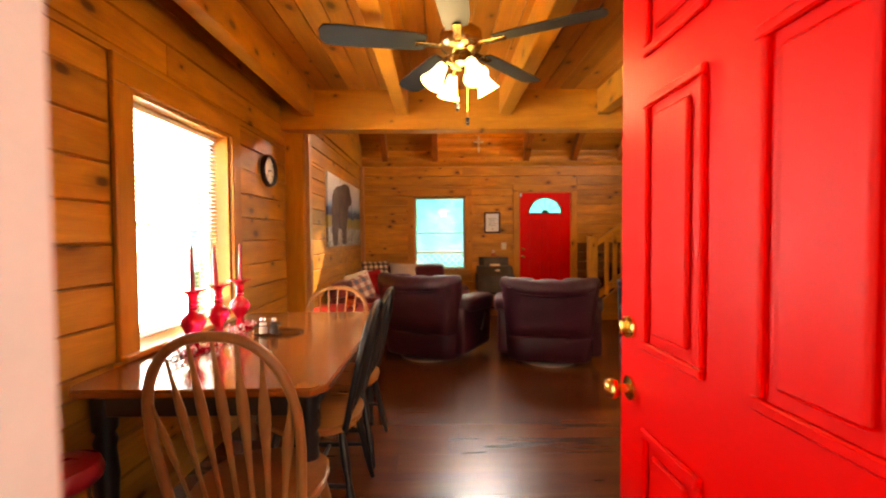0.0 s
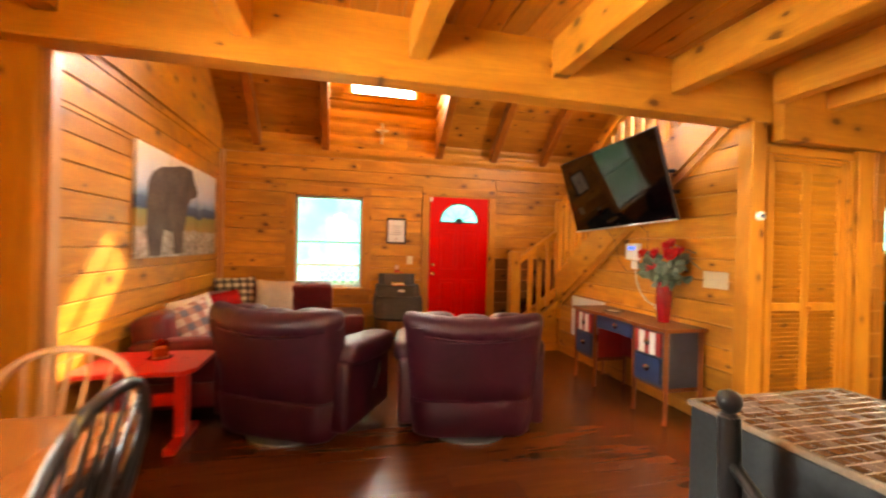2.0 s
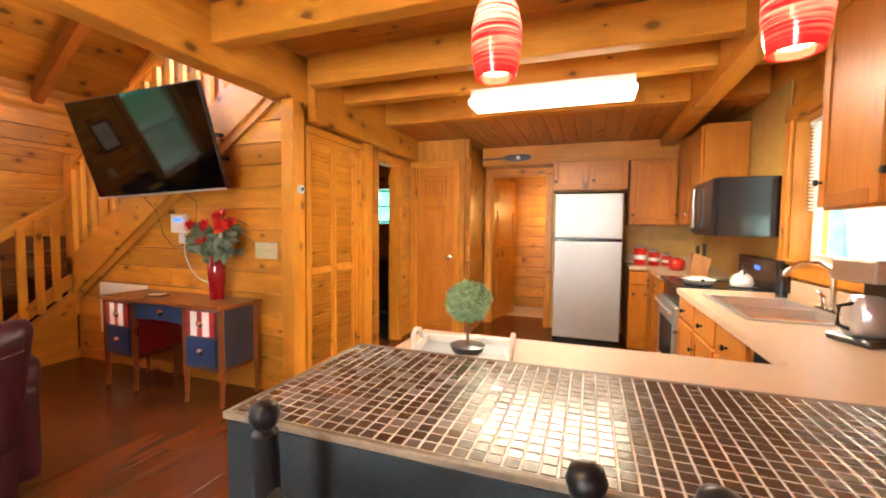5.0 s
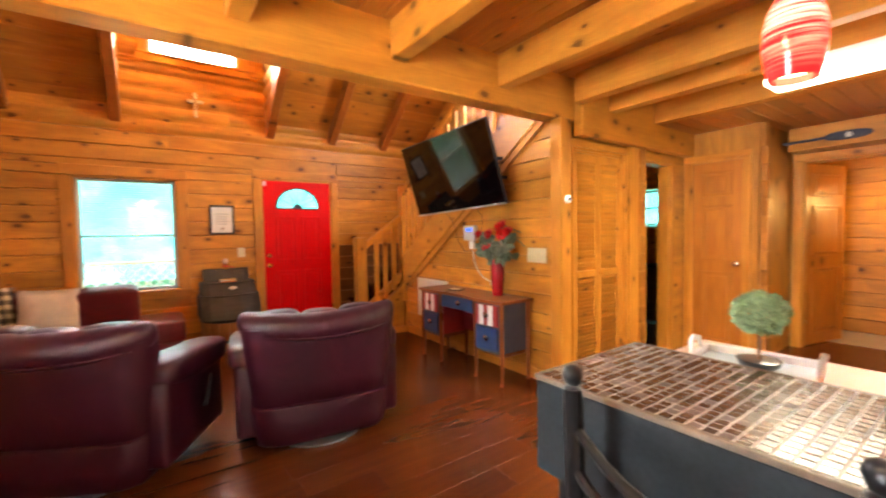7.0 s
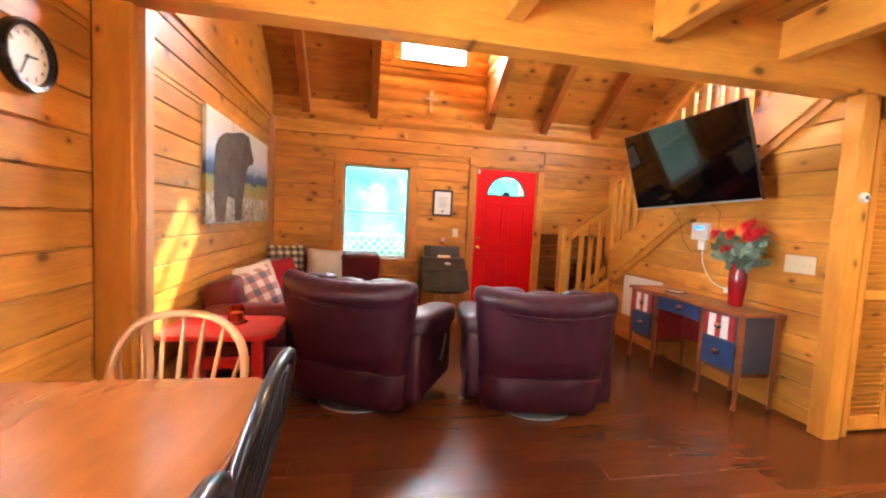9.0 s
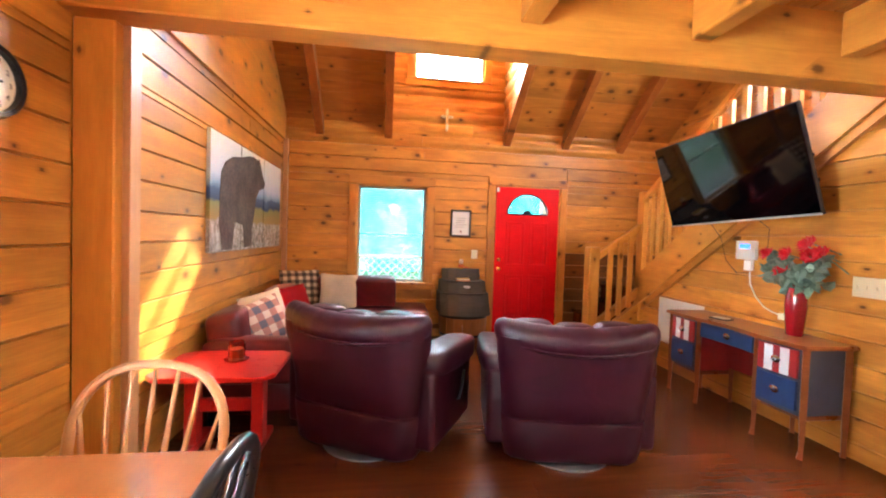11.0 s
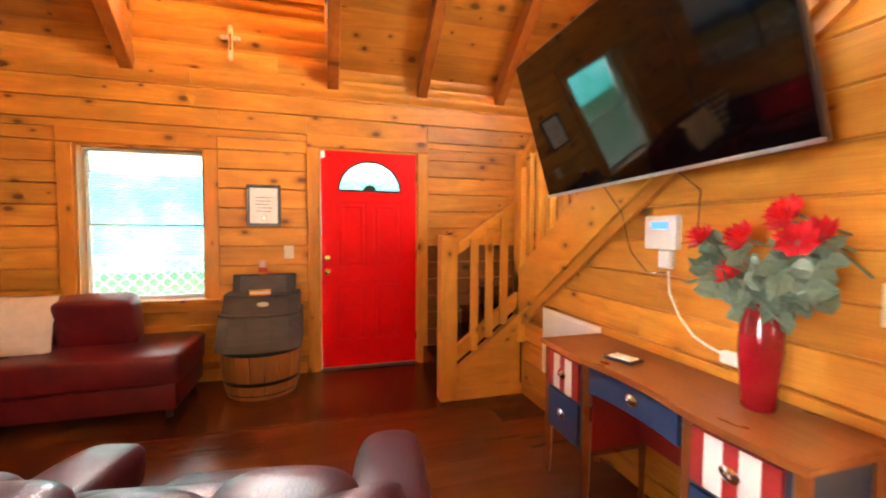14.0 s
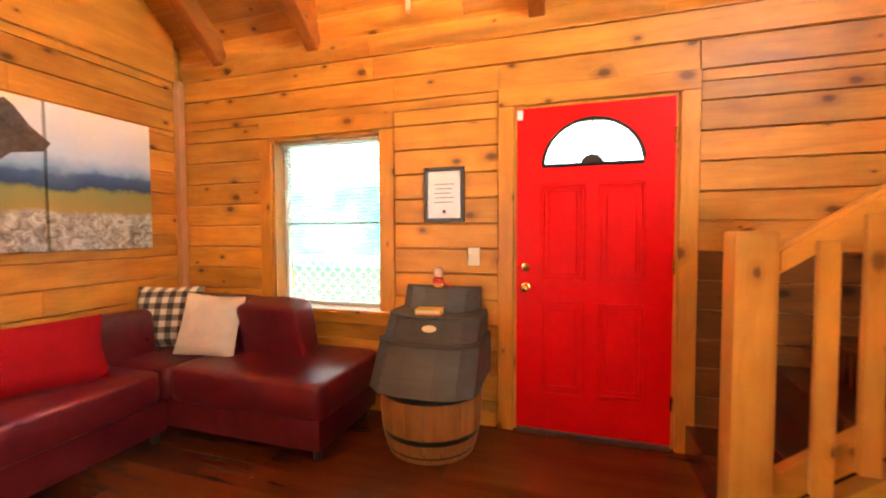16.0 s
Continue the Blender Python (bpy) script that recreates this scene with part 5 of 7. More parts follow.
# bear picture in three canvases
pic = thing("canvas_picture", "triptych canvas of a mountain meadow", "picture")
for a, b in ((4.93, 5.56), (5.575, 6.225), (6.24, 6.89)):
    bm = slab(0, 0.03, a, b, 0, 0.92, 0.003)
    part("canvas", bm, print_land, pic, m=pose(LEFT + 0.002, 0, 1.17))
bear = bmesh.new()
outline = [(5.10, 0.20), (5.10, 0.44), (5.12, 0.62), (5.20, 0.71), (5.36, 0.78), (5.60, 0.82), (5.76, 0.86), (5.90, 0.875), (6.01, 0.862), (6.05, 0.885), (6.09, 0.85), (6.16, 0.75),
           (6.26, 0.665), (6.23, 0.61), (6.07, 0.575), (5.98, 0.49), (5.93, 0.34), (5.87, 0.19), (5.86, 0.03), (5.66, 0.01), (5.62, 0.22), (5.42, 0.24), (5.37, 0.01), (5.16, 0.01)]
extrude_outline(bear, outline, lambda u, v, s: (LEFT + 0.0325 + 0.002 * s, u, 1.175 + v))
part("dark_shape", bear, plain("dark_brown_print", (0.10, 0.068, 0.05), 0.8, vary=0.65, scale=5, fine=40), pic, "plain dark brown painted shape")

# framed paper, switch plates, cross
fr = thing("framed_certificate", "black-framed white certificate on the wall", "picture")
for a, b, c, d in ((0.77, 1.05, 1.35, 1.375), (0.77, 1.05, 1.69, 1.715), (0.77, 0.795, 1.375, 1.69), (1.025, 1.05, 1.375, 1.69)):
    part("frame_bar", box_on(bmesh.new(), 'y', FAR, -1, a, b, c, d, 0.002, 0.022, 0.003), black_paint, fr)
part("paper", box_on(bmesh.new(), 'y', FAR, -1, 0.795, 1.025, 1.375, 1.69, 0.003, 0.010), paper, fr)
for k in range(5):
    part("text_bar", box_on(bmesh.new(), 'y', FAR, -1, 0.84 + 0.01 * (k % 2), 0.98 - 0.012 * (k % 3), 1.60 - 0.03 * k, 1.605 - 0.03 * k, 0.0101, 0.011), grey_wood, fr)
part("seal", box_on(bmesh.new(), 'y', FAR, -1, 0.90, 0.92, 1.41, 1.43, 0.0101, 0.0115), brass, fr)


def switch_plate(axis, at, out, u0, u1, z0, z1, n, mat):
    t = single("switch_plate", box_on(bmesh.new(), axis, at, out, u0, u1, z0, z1, 0.002, 0.009, 0.003), mat, "ivory light switch plate on the pine wall", "switch")
    for k in range(n):
        c = u0 + (k + 0.5) * (u1 - u0) / n
        part("toggle", box_on(bmesh.new(), axis, at, out, c - 0.006, c + 0.006, (z0 + z1) / 2 - 0.012, (z0 + z1) / 2 + 0.012, 0.009, 0.017, 0.002), mat, t)


switch_plate('y', FAR, -1, 1.07, 1.155, 1.06, 1.18, 2, ivory)
switch_plate('x', STAIR, -1, 3.79, 4.01, 1.05, 1.18, 4, ivory)
cross = thing("wall_cross", "small carved cross on the log wall", "cross")
cz = 2.78
part("upright", box_on(bmesh.new(), 'y', FAR - 0.03, -1, 0.655, 0.69, cz - 0.02, cz + 0.24, 0.0, 0.022, 0.004), wood("olive_wood", "z", (0.5, 0.38, 0.22), (0.7, 0.56, 0.36), knots=0), cross)
part("crossbar", box_on(bmesh.new(), 'y', FAR - 0.03, -1, 0.60, 0.745, cz + 0.135, cz + 0.17, 0.002, 0.025, 0.004), bpy.data.materials["olive_wood"], cross)
for u, z in ((0.603, cz + 0.152), (0.742, cz + 0.152), (0.672, cz + 0.246), (0.672, cz - 0.022)):
    part("finial", lathe(bmesh.new(), [(0.004, -0.016), (0.016, -0.006), (0.016, 0.006), (0.004, 0.016)], 10, (u, FAR - 0.042, z)), bpy.data.materials["olive_wood"], cross)
part("figure", box_on(bmesh.new(), 'y', FAR - 0.03, -1, 0.664, 0.681, cz + 0.05, cz + 0.19, 0.0185, 0.028, 0.004), brass, cross, "small plain metal ornament")

# barrel stand with a stepped grey lid
bar = thing("barrel_stand", "half barrel stand with stepped grey wooden lid", "barrel", pose(0.92, 6.86, 0) @ Matrix.Diagonal((1.14, 1.10, 1, 1)))
NST = 18
for k in range(NST):
    a0, a1 = math.tau * k / NST + 0.008, math.tau * (k + 1) / NST - 0.008
    bm = bmesh.new()
    prof = [(0.228, 0.0), (0.250, 0.08), (0.264, 0.17), (0.270, 0.28), (0.268, 0.385)]
    rows = [[bm.verts.new((r * math.cos(a), r * math.sin(a), z)) for a in (a0, (a0 + a1) / 2, a1)] for r, z in prof]
    inner = [[bm.verts.new(((r - 0.02) * math.cos(a), (r - 0.02) * math.sin(a), z)) for a in (a0, a1)] for r, z in prof]
    for p, q, pi, qi in zip(rows, rows[1:], inner, inner[1:]):
        bm.faces.new((p[0], p[1], q[1], q[0]))
        bm.faces.new((p[1], p[2], q[2], q[1]))
        bm.faces.new((p[0], q[0], qi[0], pi[0]))
        bm.faces.new((p[2], pi[1], qi[1], q[2]))
    part("stave", bm, barrel_wood, bar)
for z, r in ((0.03, 0.2385), (0.115, 0.2575), (0.35, 0.2725)):
    part("hoop", lathe(bmesh.new(), [(r - 0.004, 0), (r, 0.002), (r + 0.003, 0.032), (r - 0.003, 0.034)], 36, (0, 0, z)), black_metal, bar, "black iron hoop", True)


def lid_board(z0, z1, hw, yf, yb, slope):
    bm = bmesh.new()
    pts = [(-hw, yb), (-hw, yf + 0.10), (-hw * 0.72, yf + 0.03), (-hw * 0.3, yf), (hw * 0.3, yf), (hw * 0.72, yf + 0.03), (hw, yf + 0.10), (hw, yb)]
    extrude_outline(bm, pts, lambda u, v, s: (u, v if v == yb else v + slope * s, z0 + (z1 - z0) * s))
    bmesh.ops.bevel(bm, geom=bm.edges[:], offset=0.004, segments=1, affect='EDGES')
    return bm


part("lower_box", lid_board(0.386, 0.63, 0.276, -0.285, 0.25, 0.14), grey_wood, bar, "dark grey stained box")
part("lower_lid", lid_board(0.631, 0.648, 0.275, -0.165, 0.25, 0.0), grey_wood, bar)
part("middle_box", lid_board(0.649, 0.77, 0.258, -0.135, 0.25, 0.09), grey_wood, bar)
part("middle_lid", lid_board(0.771, 0.787, 0.255, -0.065, 0.25, 0.0), grey_wood, bar)
part("upper_box", lid_board(0.788, 0.93, 0.222, 0.065, 0.25, 0.06), grey_wood, bar)
part("finger_pull", lathe(bmesh.new(), [(0.035, 0), (0.04, 0.006), (0.02, 0.012), (0.004, 0.013)], 14, squash=0.55), steel, bar, "small metal pull", True, pose(0.02, -0.088, 0.72, 55, 0, 0))
book = thing("book", "small yellow and orange book on the barrel stand", "book", pose(0.91, 6.865, 0.7885, 0, 0, 5))
part("cover", slab(-0.08, 0.08, -0.05, 0.05, 0.0, 0.012, 0.002), plain("orange_cover", (0.75, 0.25, 0.03), 0.5), book)
part("pages", slab(-0.076, 0.076, -0.048, 0.046, 0.0121, 0.028), paper, book)
part("cover", slab(-0.08, 0.08, -0.05, 0.05, 0.0281, 0.033, 0.001), plain("yellow_cover", (0.78, 0.48, 0.04), 0.5), book)
cj = thing("jar_candle", "red ribbon candle jar on the barrel stand", "candle", pose(0.91, 7.04, 0.931))
part("jar", lathe(bmesh.new(), [(0.03, 0), (0.034, 0.01), (0.034, 0.05), (0.026, 0.06), (0.02, 0.062)], 16), clear, cj, "", True)
part("ribbon", tube(bmesh.new(), [(0.036 * math.cos(a / 3), 0.036 * math.sin(a / 3), 0.03) for a in range(19)] + [(0.07, -0.03, 0.018), (0.09, -0.02, 0.01)], 0.005, 6), petal, cj, "red ribbon")
part("ornament", cushion(bmesh.new(), 0, 0, 0.095, 0.06, 0.05, 0.065, 0.8, 8), plain("pinkish_wax", (0.7, 0.45, 0.38), 0.5), cj, "", True)

# television on its bracket
tv_c = Vector((2.585, 4.70, 1.905))
face_way = Vector((-0.957, -0.055, -0.284)).normalized()
level = Vector((0.057, -0.998, 0)).normalized()
rise = face_way.cross(level)
right = level * math.cos(radians(2.6)) + rise * math.sin(radians(2.6))
upv = rise * math.cos(radians(2.6)) - level * math.sin(radians(2.6))
back = -face_way
tvm = Matrix((( right.x, back.x, upv.x, tv_c.x), (right.y, back.y, upv.y, tv_c.y), (right.z, back.z, upv.z, tv_c.z), (0, 0, 0, 1)))
tv = thing("television", "large black flat television tilted on the wall", "television", tvm)
TW, TH = 1.33, 0.755
part("case", slab(-TW / 2, TW / 2, 0.004, 0.035, -TH / 2, TH / 2, 0.004), black_paint, tv)
part("screen", slab(-TW / 2 + 0.008, TW / 2 - 0.008, 0.0, 0.0038, -TH / 2 + 0.016, TH / 2 - 0.008, 0.001), screen_black, tv, "glossy dark screen")
part("lower_bezel", slab(-TW / 2, TW / 2, -0.003, 0.0036, -TH / 2, -TH / 2 + 0.014, 0.001), steel, tv, "thin silver lower edge")
part("rear_box", slab(-0.38, 0.38, 0.0352, 0.07, -0.28, 0.16, 0.008), black_paint, tv)
inv = tvm.inverted()
for zz in (0.09, -0.09):
    a, b = inv @ Vector((2.72, 4.45, 1.93 + zz)), inv @ Vector((2.955, 4.25, 1.93 + zz))
    part("bracket_arm", rod(bmesh.new(), a, b, 0.018, seg=8), black_metal, tv, "black wall bracket arm")
cable = tube(bmesh.new(), [(2.80, 5.05, 1.56), (2.93, 5.06, 1.42), (2.955, 5.02, 1.22), (2.955, 4.90, 1.12), (2.955, 4.78, 1.13)], 0.0026, 6)
single("power_cable", cable, black_paint, "thin black cable under the television", "cable", True)
single("antenna_cable", tube(bmesh.new(), [(2.80, 4.62, 1.60), (2.94, 4.60, 1.5), (2.955, 4.62, 1.36), (2.955, 4.66, 1.25)], 0.0026, 6), black_paint, "thin dark cable on the pine wall", "cable", True)

al = thing("alarm_panel", "white wall keypad with a blue display", "alarm panel")
part("case", box_on(bmesh.new(), 'x', STAIR, -1, 4.71, 4.90, 1.24, 1.40, 0.003, 0.04, 0.012, 2), white_plastic, al, "", True)
part("display", box_on(bmesh.new(), 'x', STAIR, -1, 4.755, 4.855, 1.335, 1.37, 0.0402, 0.042), lcd_blue, al, "blue lit display")
part("plug", box_on(bmesh.new(), 'x', STAIR, -1, 4.74, 4.82, 1.15, 1.238, 0.003, 0.035, 0.008), white_plastic, al)
single("white_cable", tube(bmesh.new(), [(2.955, 4.77, 1.14), (2.955, 4.76, 1.04), (2.952, 4.70, 0.94), (2.95, 4.62, 0.87), (2.95, 4.55, 0.845), (2.945, 4.47, 0.83)], 0.0055, 8), white_plastic, "white power cable looping down the wall", "cable", True)
single("power_adapter", slab(2.925, 2.965, 4.38, 4.48, 0.80, 0.85, 0.006), white_plastic, "white power adapter on the wall", "adapter")

vent = thing("air_return_grille", "white louvred air return grille low on the wall", "vent")
part("frame", box_on(bmesh.new(), 'x', STAIR, -1, 5.25, 5.90, 0.28, 0.76, 0.002, 0.012, 0.003), white_paint, vent)
g_slat = finish(box_on(bmesh.new(), 'x', 0, -1, 5.28, 5.87, -0.003, 0.004, 0.0, 0.008), "slat", white_paint)
for k in range(28):
    part("slat", g_slat, None, vent, m=pose(STAIR - 0.0125, 0, 0.305 + 0.0155 * k))

# painted kneehole desk
desk = thing("desk", "wooden kneehole desk painted navy, red and white", "desk")
DX0, DX1, DY0, DY1, DH = 2.575, 2.945, 3.95, 5.21, 0.735


def front_x(y):
    s = (y - DY0) / (DY1 - DY0)
    return DX0 + 0.022 * math.exp(-((s - 0.5) / 0.2) ** 4) + 0.012 * (math.cos(s * math.tau * 2) * 0.5 - 0.5)


ys = [DY0 - 0.02 + (DY1 - DY0 + 0.04) * k / 28 for k in range(29)]
bm = bmesh.new()
extrude_outline(bm, [(DX1, ys[0])] + [(front_x(y) - 0.02, y) for y in ys] + [(DX1, ys[-1])], lambda u, v, s: (u, v, DH - 0.028 + 0.028 * s))
bmesh.ops.bevel(bm, geom=[e for e in bm.edges if abs(e.verts[0].co.z - e.verts[1].co.z) < 1e-5], offset=0.006, segments=2, affect='EDGES')
part("desktop", bm, desk_wood, desk)
for y0, y1 in ((DY0, DY0 + 0.37), (DY1 - 0.37, DY1)):
    bm = bmesh.new()
    inner = [y0 + 0.03 + (y1 - y0 - 0.06) * k / 8 for k in range(9)]
    extrude_outline(bm, [(DX1 - 0.02, y0 + 0.03)] + [(front_x(y) + 0.012, y) for y in inner] + [(DX1 - 0.02, y1 - 0.03)], lambda u, v, s: (u, v, 0.27 + (DH - 0.30) * s))
    part("pedestal", bm, slate, desk, "slate blue painted side")
    for z0, z1, mt, nm in ((0.51, 0.69, barn_red, "upper_drawer"), (0.30, 0.49, navy, "lower_drawer")):
        bm = bmesh.new()
        f = [y0 + 0.05 + (y1 - y0 - 0.10) * k / 8 for k in range(9)]
        extrude_outline(bm, [(front_x(y) + 0.011, y) for y in f[::-1]] + [(front_x(y) - 0.004, y) for y in f], lambda u, v, s: (u, v, z0 + (z1 - z0) * s))
        dr = part(nm, bm, mt, desk)
        ym = (y0 + y1) / 2
        if mt is barn_red:
            for c in (ym - 0.055, ym + 0.055):
                g = [c - 0.03 + 0.06 * k / 4 for k in range(5)]
                part("stripe", extrude_outline(bmesh.new(), [(front_x(y) - 0.0039, y) for y in g[::-1]] + [(front_x(y) - 0.0062, y) for y in g], lambda u, v, s: (u, v, z0 + 0.002 + (z1 - z0 - 0.004) * s)), white_paint, dr, "white painted stripe")
        part("pull", lathe(bmesh.new(), [(0.034, 0), (0.034, 0.004), (0.026, 0.008), (0.012, 0.012), (0.010, 0.02), (0.004, 0.022)], 18, squash=0.72), chrome, dr, "oval metal pull", True, pose(front_x(ym) - 0.006, ym, (z0 + z1) / 2, 0, -90, 0) @ Matrix.Rotation(math.pi / 2, 4, 'Z'))
    for yy in (y0 + 0.015, y1 - 0.015):
        for xx in (front_x(yy) + 0.02, DX1 - 0.03):
            bm = bmesh.new()
            out = -1 if xx < 2.8 else 0
            tube(bm, [(xx, yy, DH - 0.03), (xx, yy, 0.30), (xx - 0.003 * out, yy, 0.14), (xx, yy, 0.04), (xx + 0.007 * out, yy, 0.0)], [0.026, 0.026, 0.020, 0.017, 0.022], 4)
            part("leg", bm, desk_wood, desk)
    part("apron", slab(DX0 + 0.04, DX1 - 0.03, y0 + 0.032, y1 - 0.032, 0.235, 0.268, 0.006), desk_wood, desk)
for y0, y1 in ((DY0 + 0.341, DY0 + 0.349), (DY1 - 0.349, DY1 - 0.341)):
    part("kneehole_side", slab(DX0 + 0.05, DX1 - 0.025, y0, y1, 0.275, DH - 0.031), barn_red, desk, "dark red kneehole side")
bm = bmesh.new()
mid = [DY0 + 0.385 + (DY1 - DY0 - 0.77) * k / 8 for k in range(9)]
extrude_outline(bm, [(DX1 - 0.03, mid[0])] + [(front_x(y) + 0.0, y) for y in mid] + [(DX1 - 0.03, mid[-1])], lambda u, v, s: (u, v, 0.58 + 0.12 * s))
cd = part("center_drawer", bm, navy, desk, "navy painted drawer")
part("pull", lathe(bmesh.new(), [(0.034, 0), (0.034, 0.004), (0.026, 0.008), (0.012, 0.012), (0.010, 0.02), (0.004, 0.022)], 18, squash=0.72), chrome, cd, "oval metal pull", True, pose(front_x(4.58) - 0.002, 4.58, 0.64, 0, -90, 0) @ Matrix.Rotation(math.pi / 2, 4, 'Z'))
part("modesty_panel", slab(DX1 - 0.06, DX1 - 0.035, DY0 + 0.35, DY1 - 0.35, 0.30, 0.58), barn_red, desk, "dark red kneehole back")

vase = single("vase", lathe(bmesh.new(), [(0.045, 0.0), (0.05, 0.01), (0.056, 0.08), (0.066, 0.20), (0.062, 0.28), (0.045, 0.34), (0.042, 0.365), (0.047, 0.375), (0.040, 0.372), (0.038, 0.33)], 28), dark_red, "tall glossy dark red vase on the desk", "vase", True, pose(2.80, 4.23, DH))
flowers = thing("flower_bouquet", "red flowers with grey-green eucalyptus leaves", "flowers", pose(2.80, 4.23, DH + 0.36))
rnd = random.Random(11)
leafm = bmesh.new()
vs = [leafm.verts.new(p) for p in ((0, 0, 0), (0.016, 0.012, 0.004), (0.014, 0.032, 0.006), (0, 0.046, 0.0), (-0.014, 0.032, 0.006), (-0.016, 0.012, 0.004), (0, 0.022, -0.003))]
for k in range(6):
    leafm.faces.new((vs[6], vs[k], vs[(k + 1) % 6]))
leaf_me = finish(leafm, "leaf", leaf_grey)
for s in range(15):
    an, lean = math.tau * s / 15 + rnd.uniform(-0.2, 0.2), rnd.uniform(0.12, 0.29)
    hgt = rnd.uniform(-0.02, 0.22)
    p0, p2 = Vector((0, 0, -0.08)), Vector((lean * math.cos(an) * 0.75, lean * math.sin(an), hgt))
    p1 = Vector((p2.x * 0.45, p2.y * 0.45, max(0.10, hgt * 0.8)))
    pts = [p0.lerp(p1, k / 8).lerp(p1.lerp(p2, k / 8), k / 8) for k in range(9)]
    stem = part("stem", tube(bmesh.new(), pts, 0.0025, 5), leaf_grey, flowers)
    for k in range(14):
        q = pts[2 + k // 2]
        part("leaf", leaf_me, None, stem, m=Matrix.Translation(q + Vector([rnd.uniform(-0.022, 0.022) for _ in range(3)])) @ Euler([rnd.uniform(0, 6.3) for _ in range(3)]).to_matrix().to_4x4() @ Matrix.Scale(rnd.uniform(1.3, 2.2), 4))
petm = bmesh.new()
for ring, (n, rr, hh) in enumerate(((8, 0.036, 0.004), (7, 0.030, 0.014), (6, 0.021, 0.022), (4, 0.012, 0.028))):
    for k in range(n):
        a = math.tau * k / n + ring * 0.5
        c, s = math.cos(a), math.sin(a)
        v = [petm.verts.new(p) for p in ((0.004 * c, 0.004 * s, 0), (rr * 0.7 * math.cos(a - 0.5), rr * 0.7 * math.sin(a - 0.5), hh), (rr * c, rr * s, hh + 0.012), (rr * 0.7 * math.cos(a + 0.5), rr * 0.7 * math.sin(a + 0.5), hh))]
        petm.faces.new(v)
pet_me = finish(petm, "blossom", petal)
for x, y, z in ((-0.05, -0.10, 0.27), (0.0, -0.16, 0.22), (-0.06, 0.02, 0.21), (-0.09, 0.03, 0.08), (0.02, -0.07, 0.29), (-0.06, 0.17, 0.20), (-0.07, -0.14, 0.20)):
    fl = part("flower", pet_me, None, flowers, m=pose(x, y, z, rnd.uniform(-40, 20), rnd.uniform(-70, -20), 0) @ Matrix.Scale(1.7, 4))
    part("stem", tube(bmesh.new(), [(0, 0, 0), (0.0, 0.0, -0.12)], 0.0025, 5), leaf_grey, fl)
remote = thing("remote_tray", "small dark tray with a white card on the desk", "tray", pose(2.72, 4.78, DH, 0, 0, 15))
part("tray", slab(-0.05, 0.05, -0.075, 0.075, 0, 0.012, 0.004), black_paint, remote)
part("card", slab(-0.04, 0.03, -0.06, 0.05, 0.0121, 0.018, 0.002), paper, remote)
cam_dev = thing("door_sensor", "small round white sensor on the corner post", "sensor")
part("disc", lathe(bmesh.new(), [(0.032, 0), (0.032, 0.016), (0.026, 0.022), (0.004, 0.023)], 18), white_plastic, cam_dev, "", True, pose(2.91, 3.529, 1.58, 90, 0, 0))
part("lens", lathe(bmesh.new(), [(0.014, 0), (0.014, 0.004), (0.003, 0.006)], 14), navy, cam_dev, "dark blue lens", True, pose(2.91, 3.506, 1.58, 90, 0, 0))

# ---------------------------------------------------------------- dining


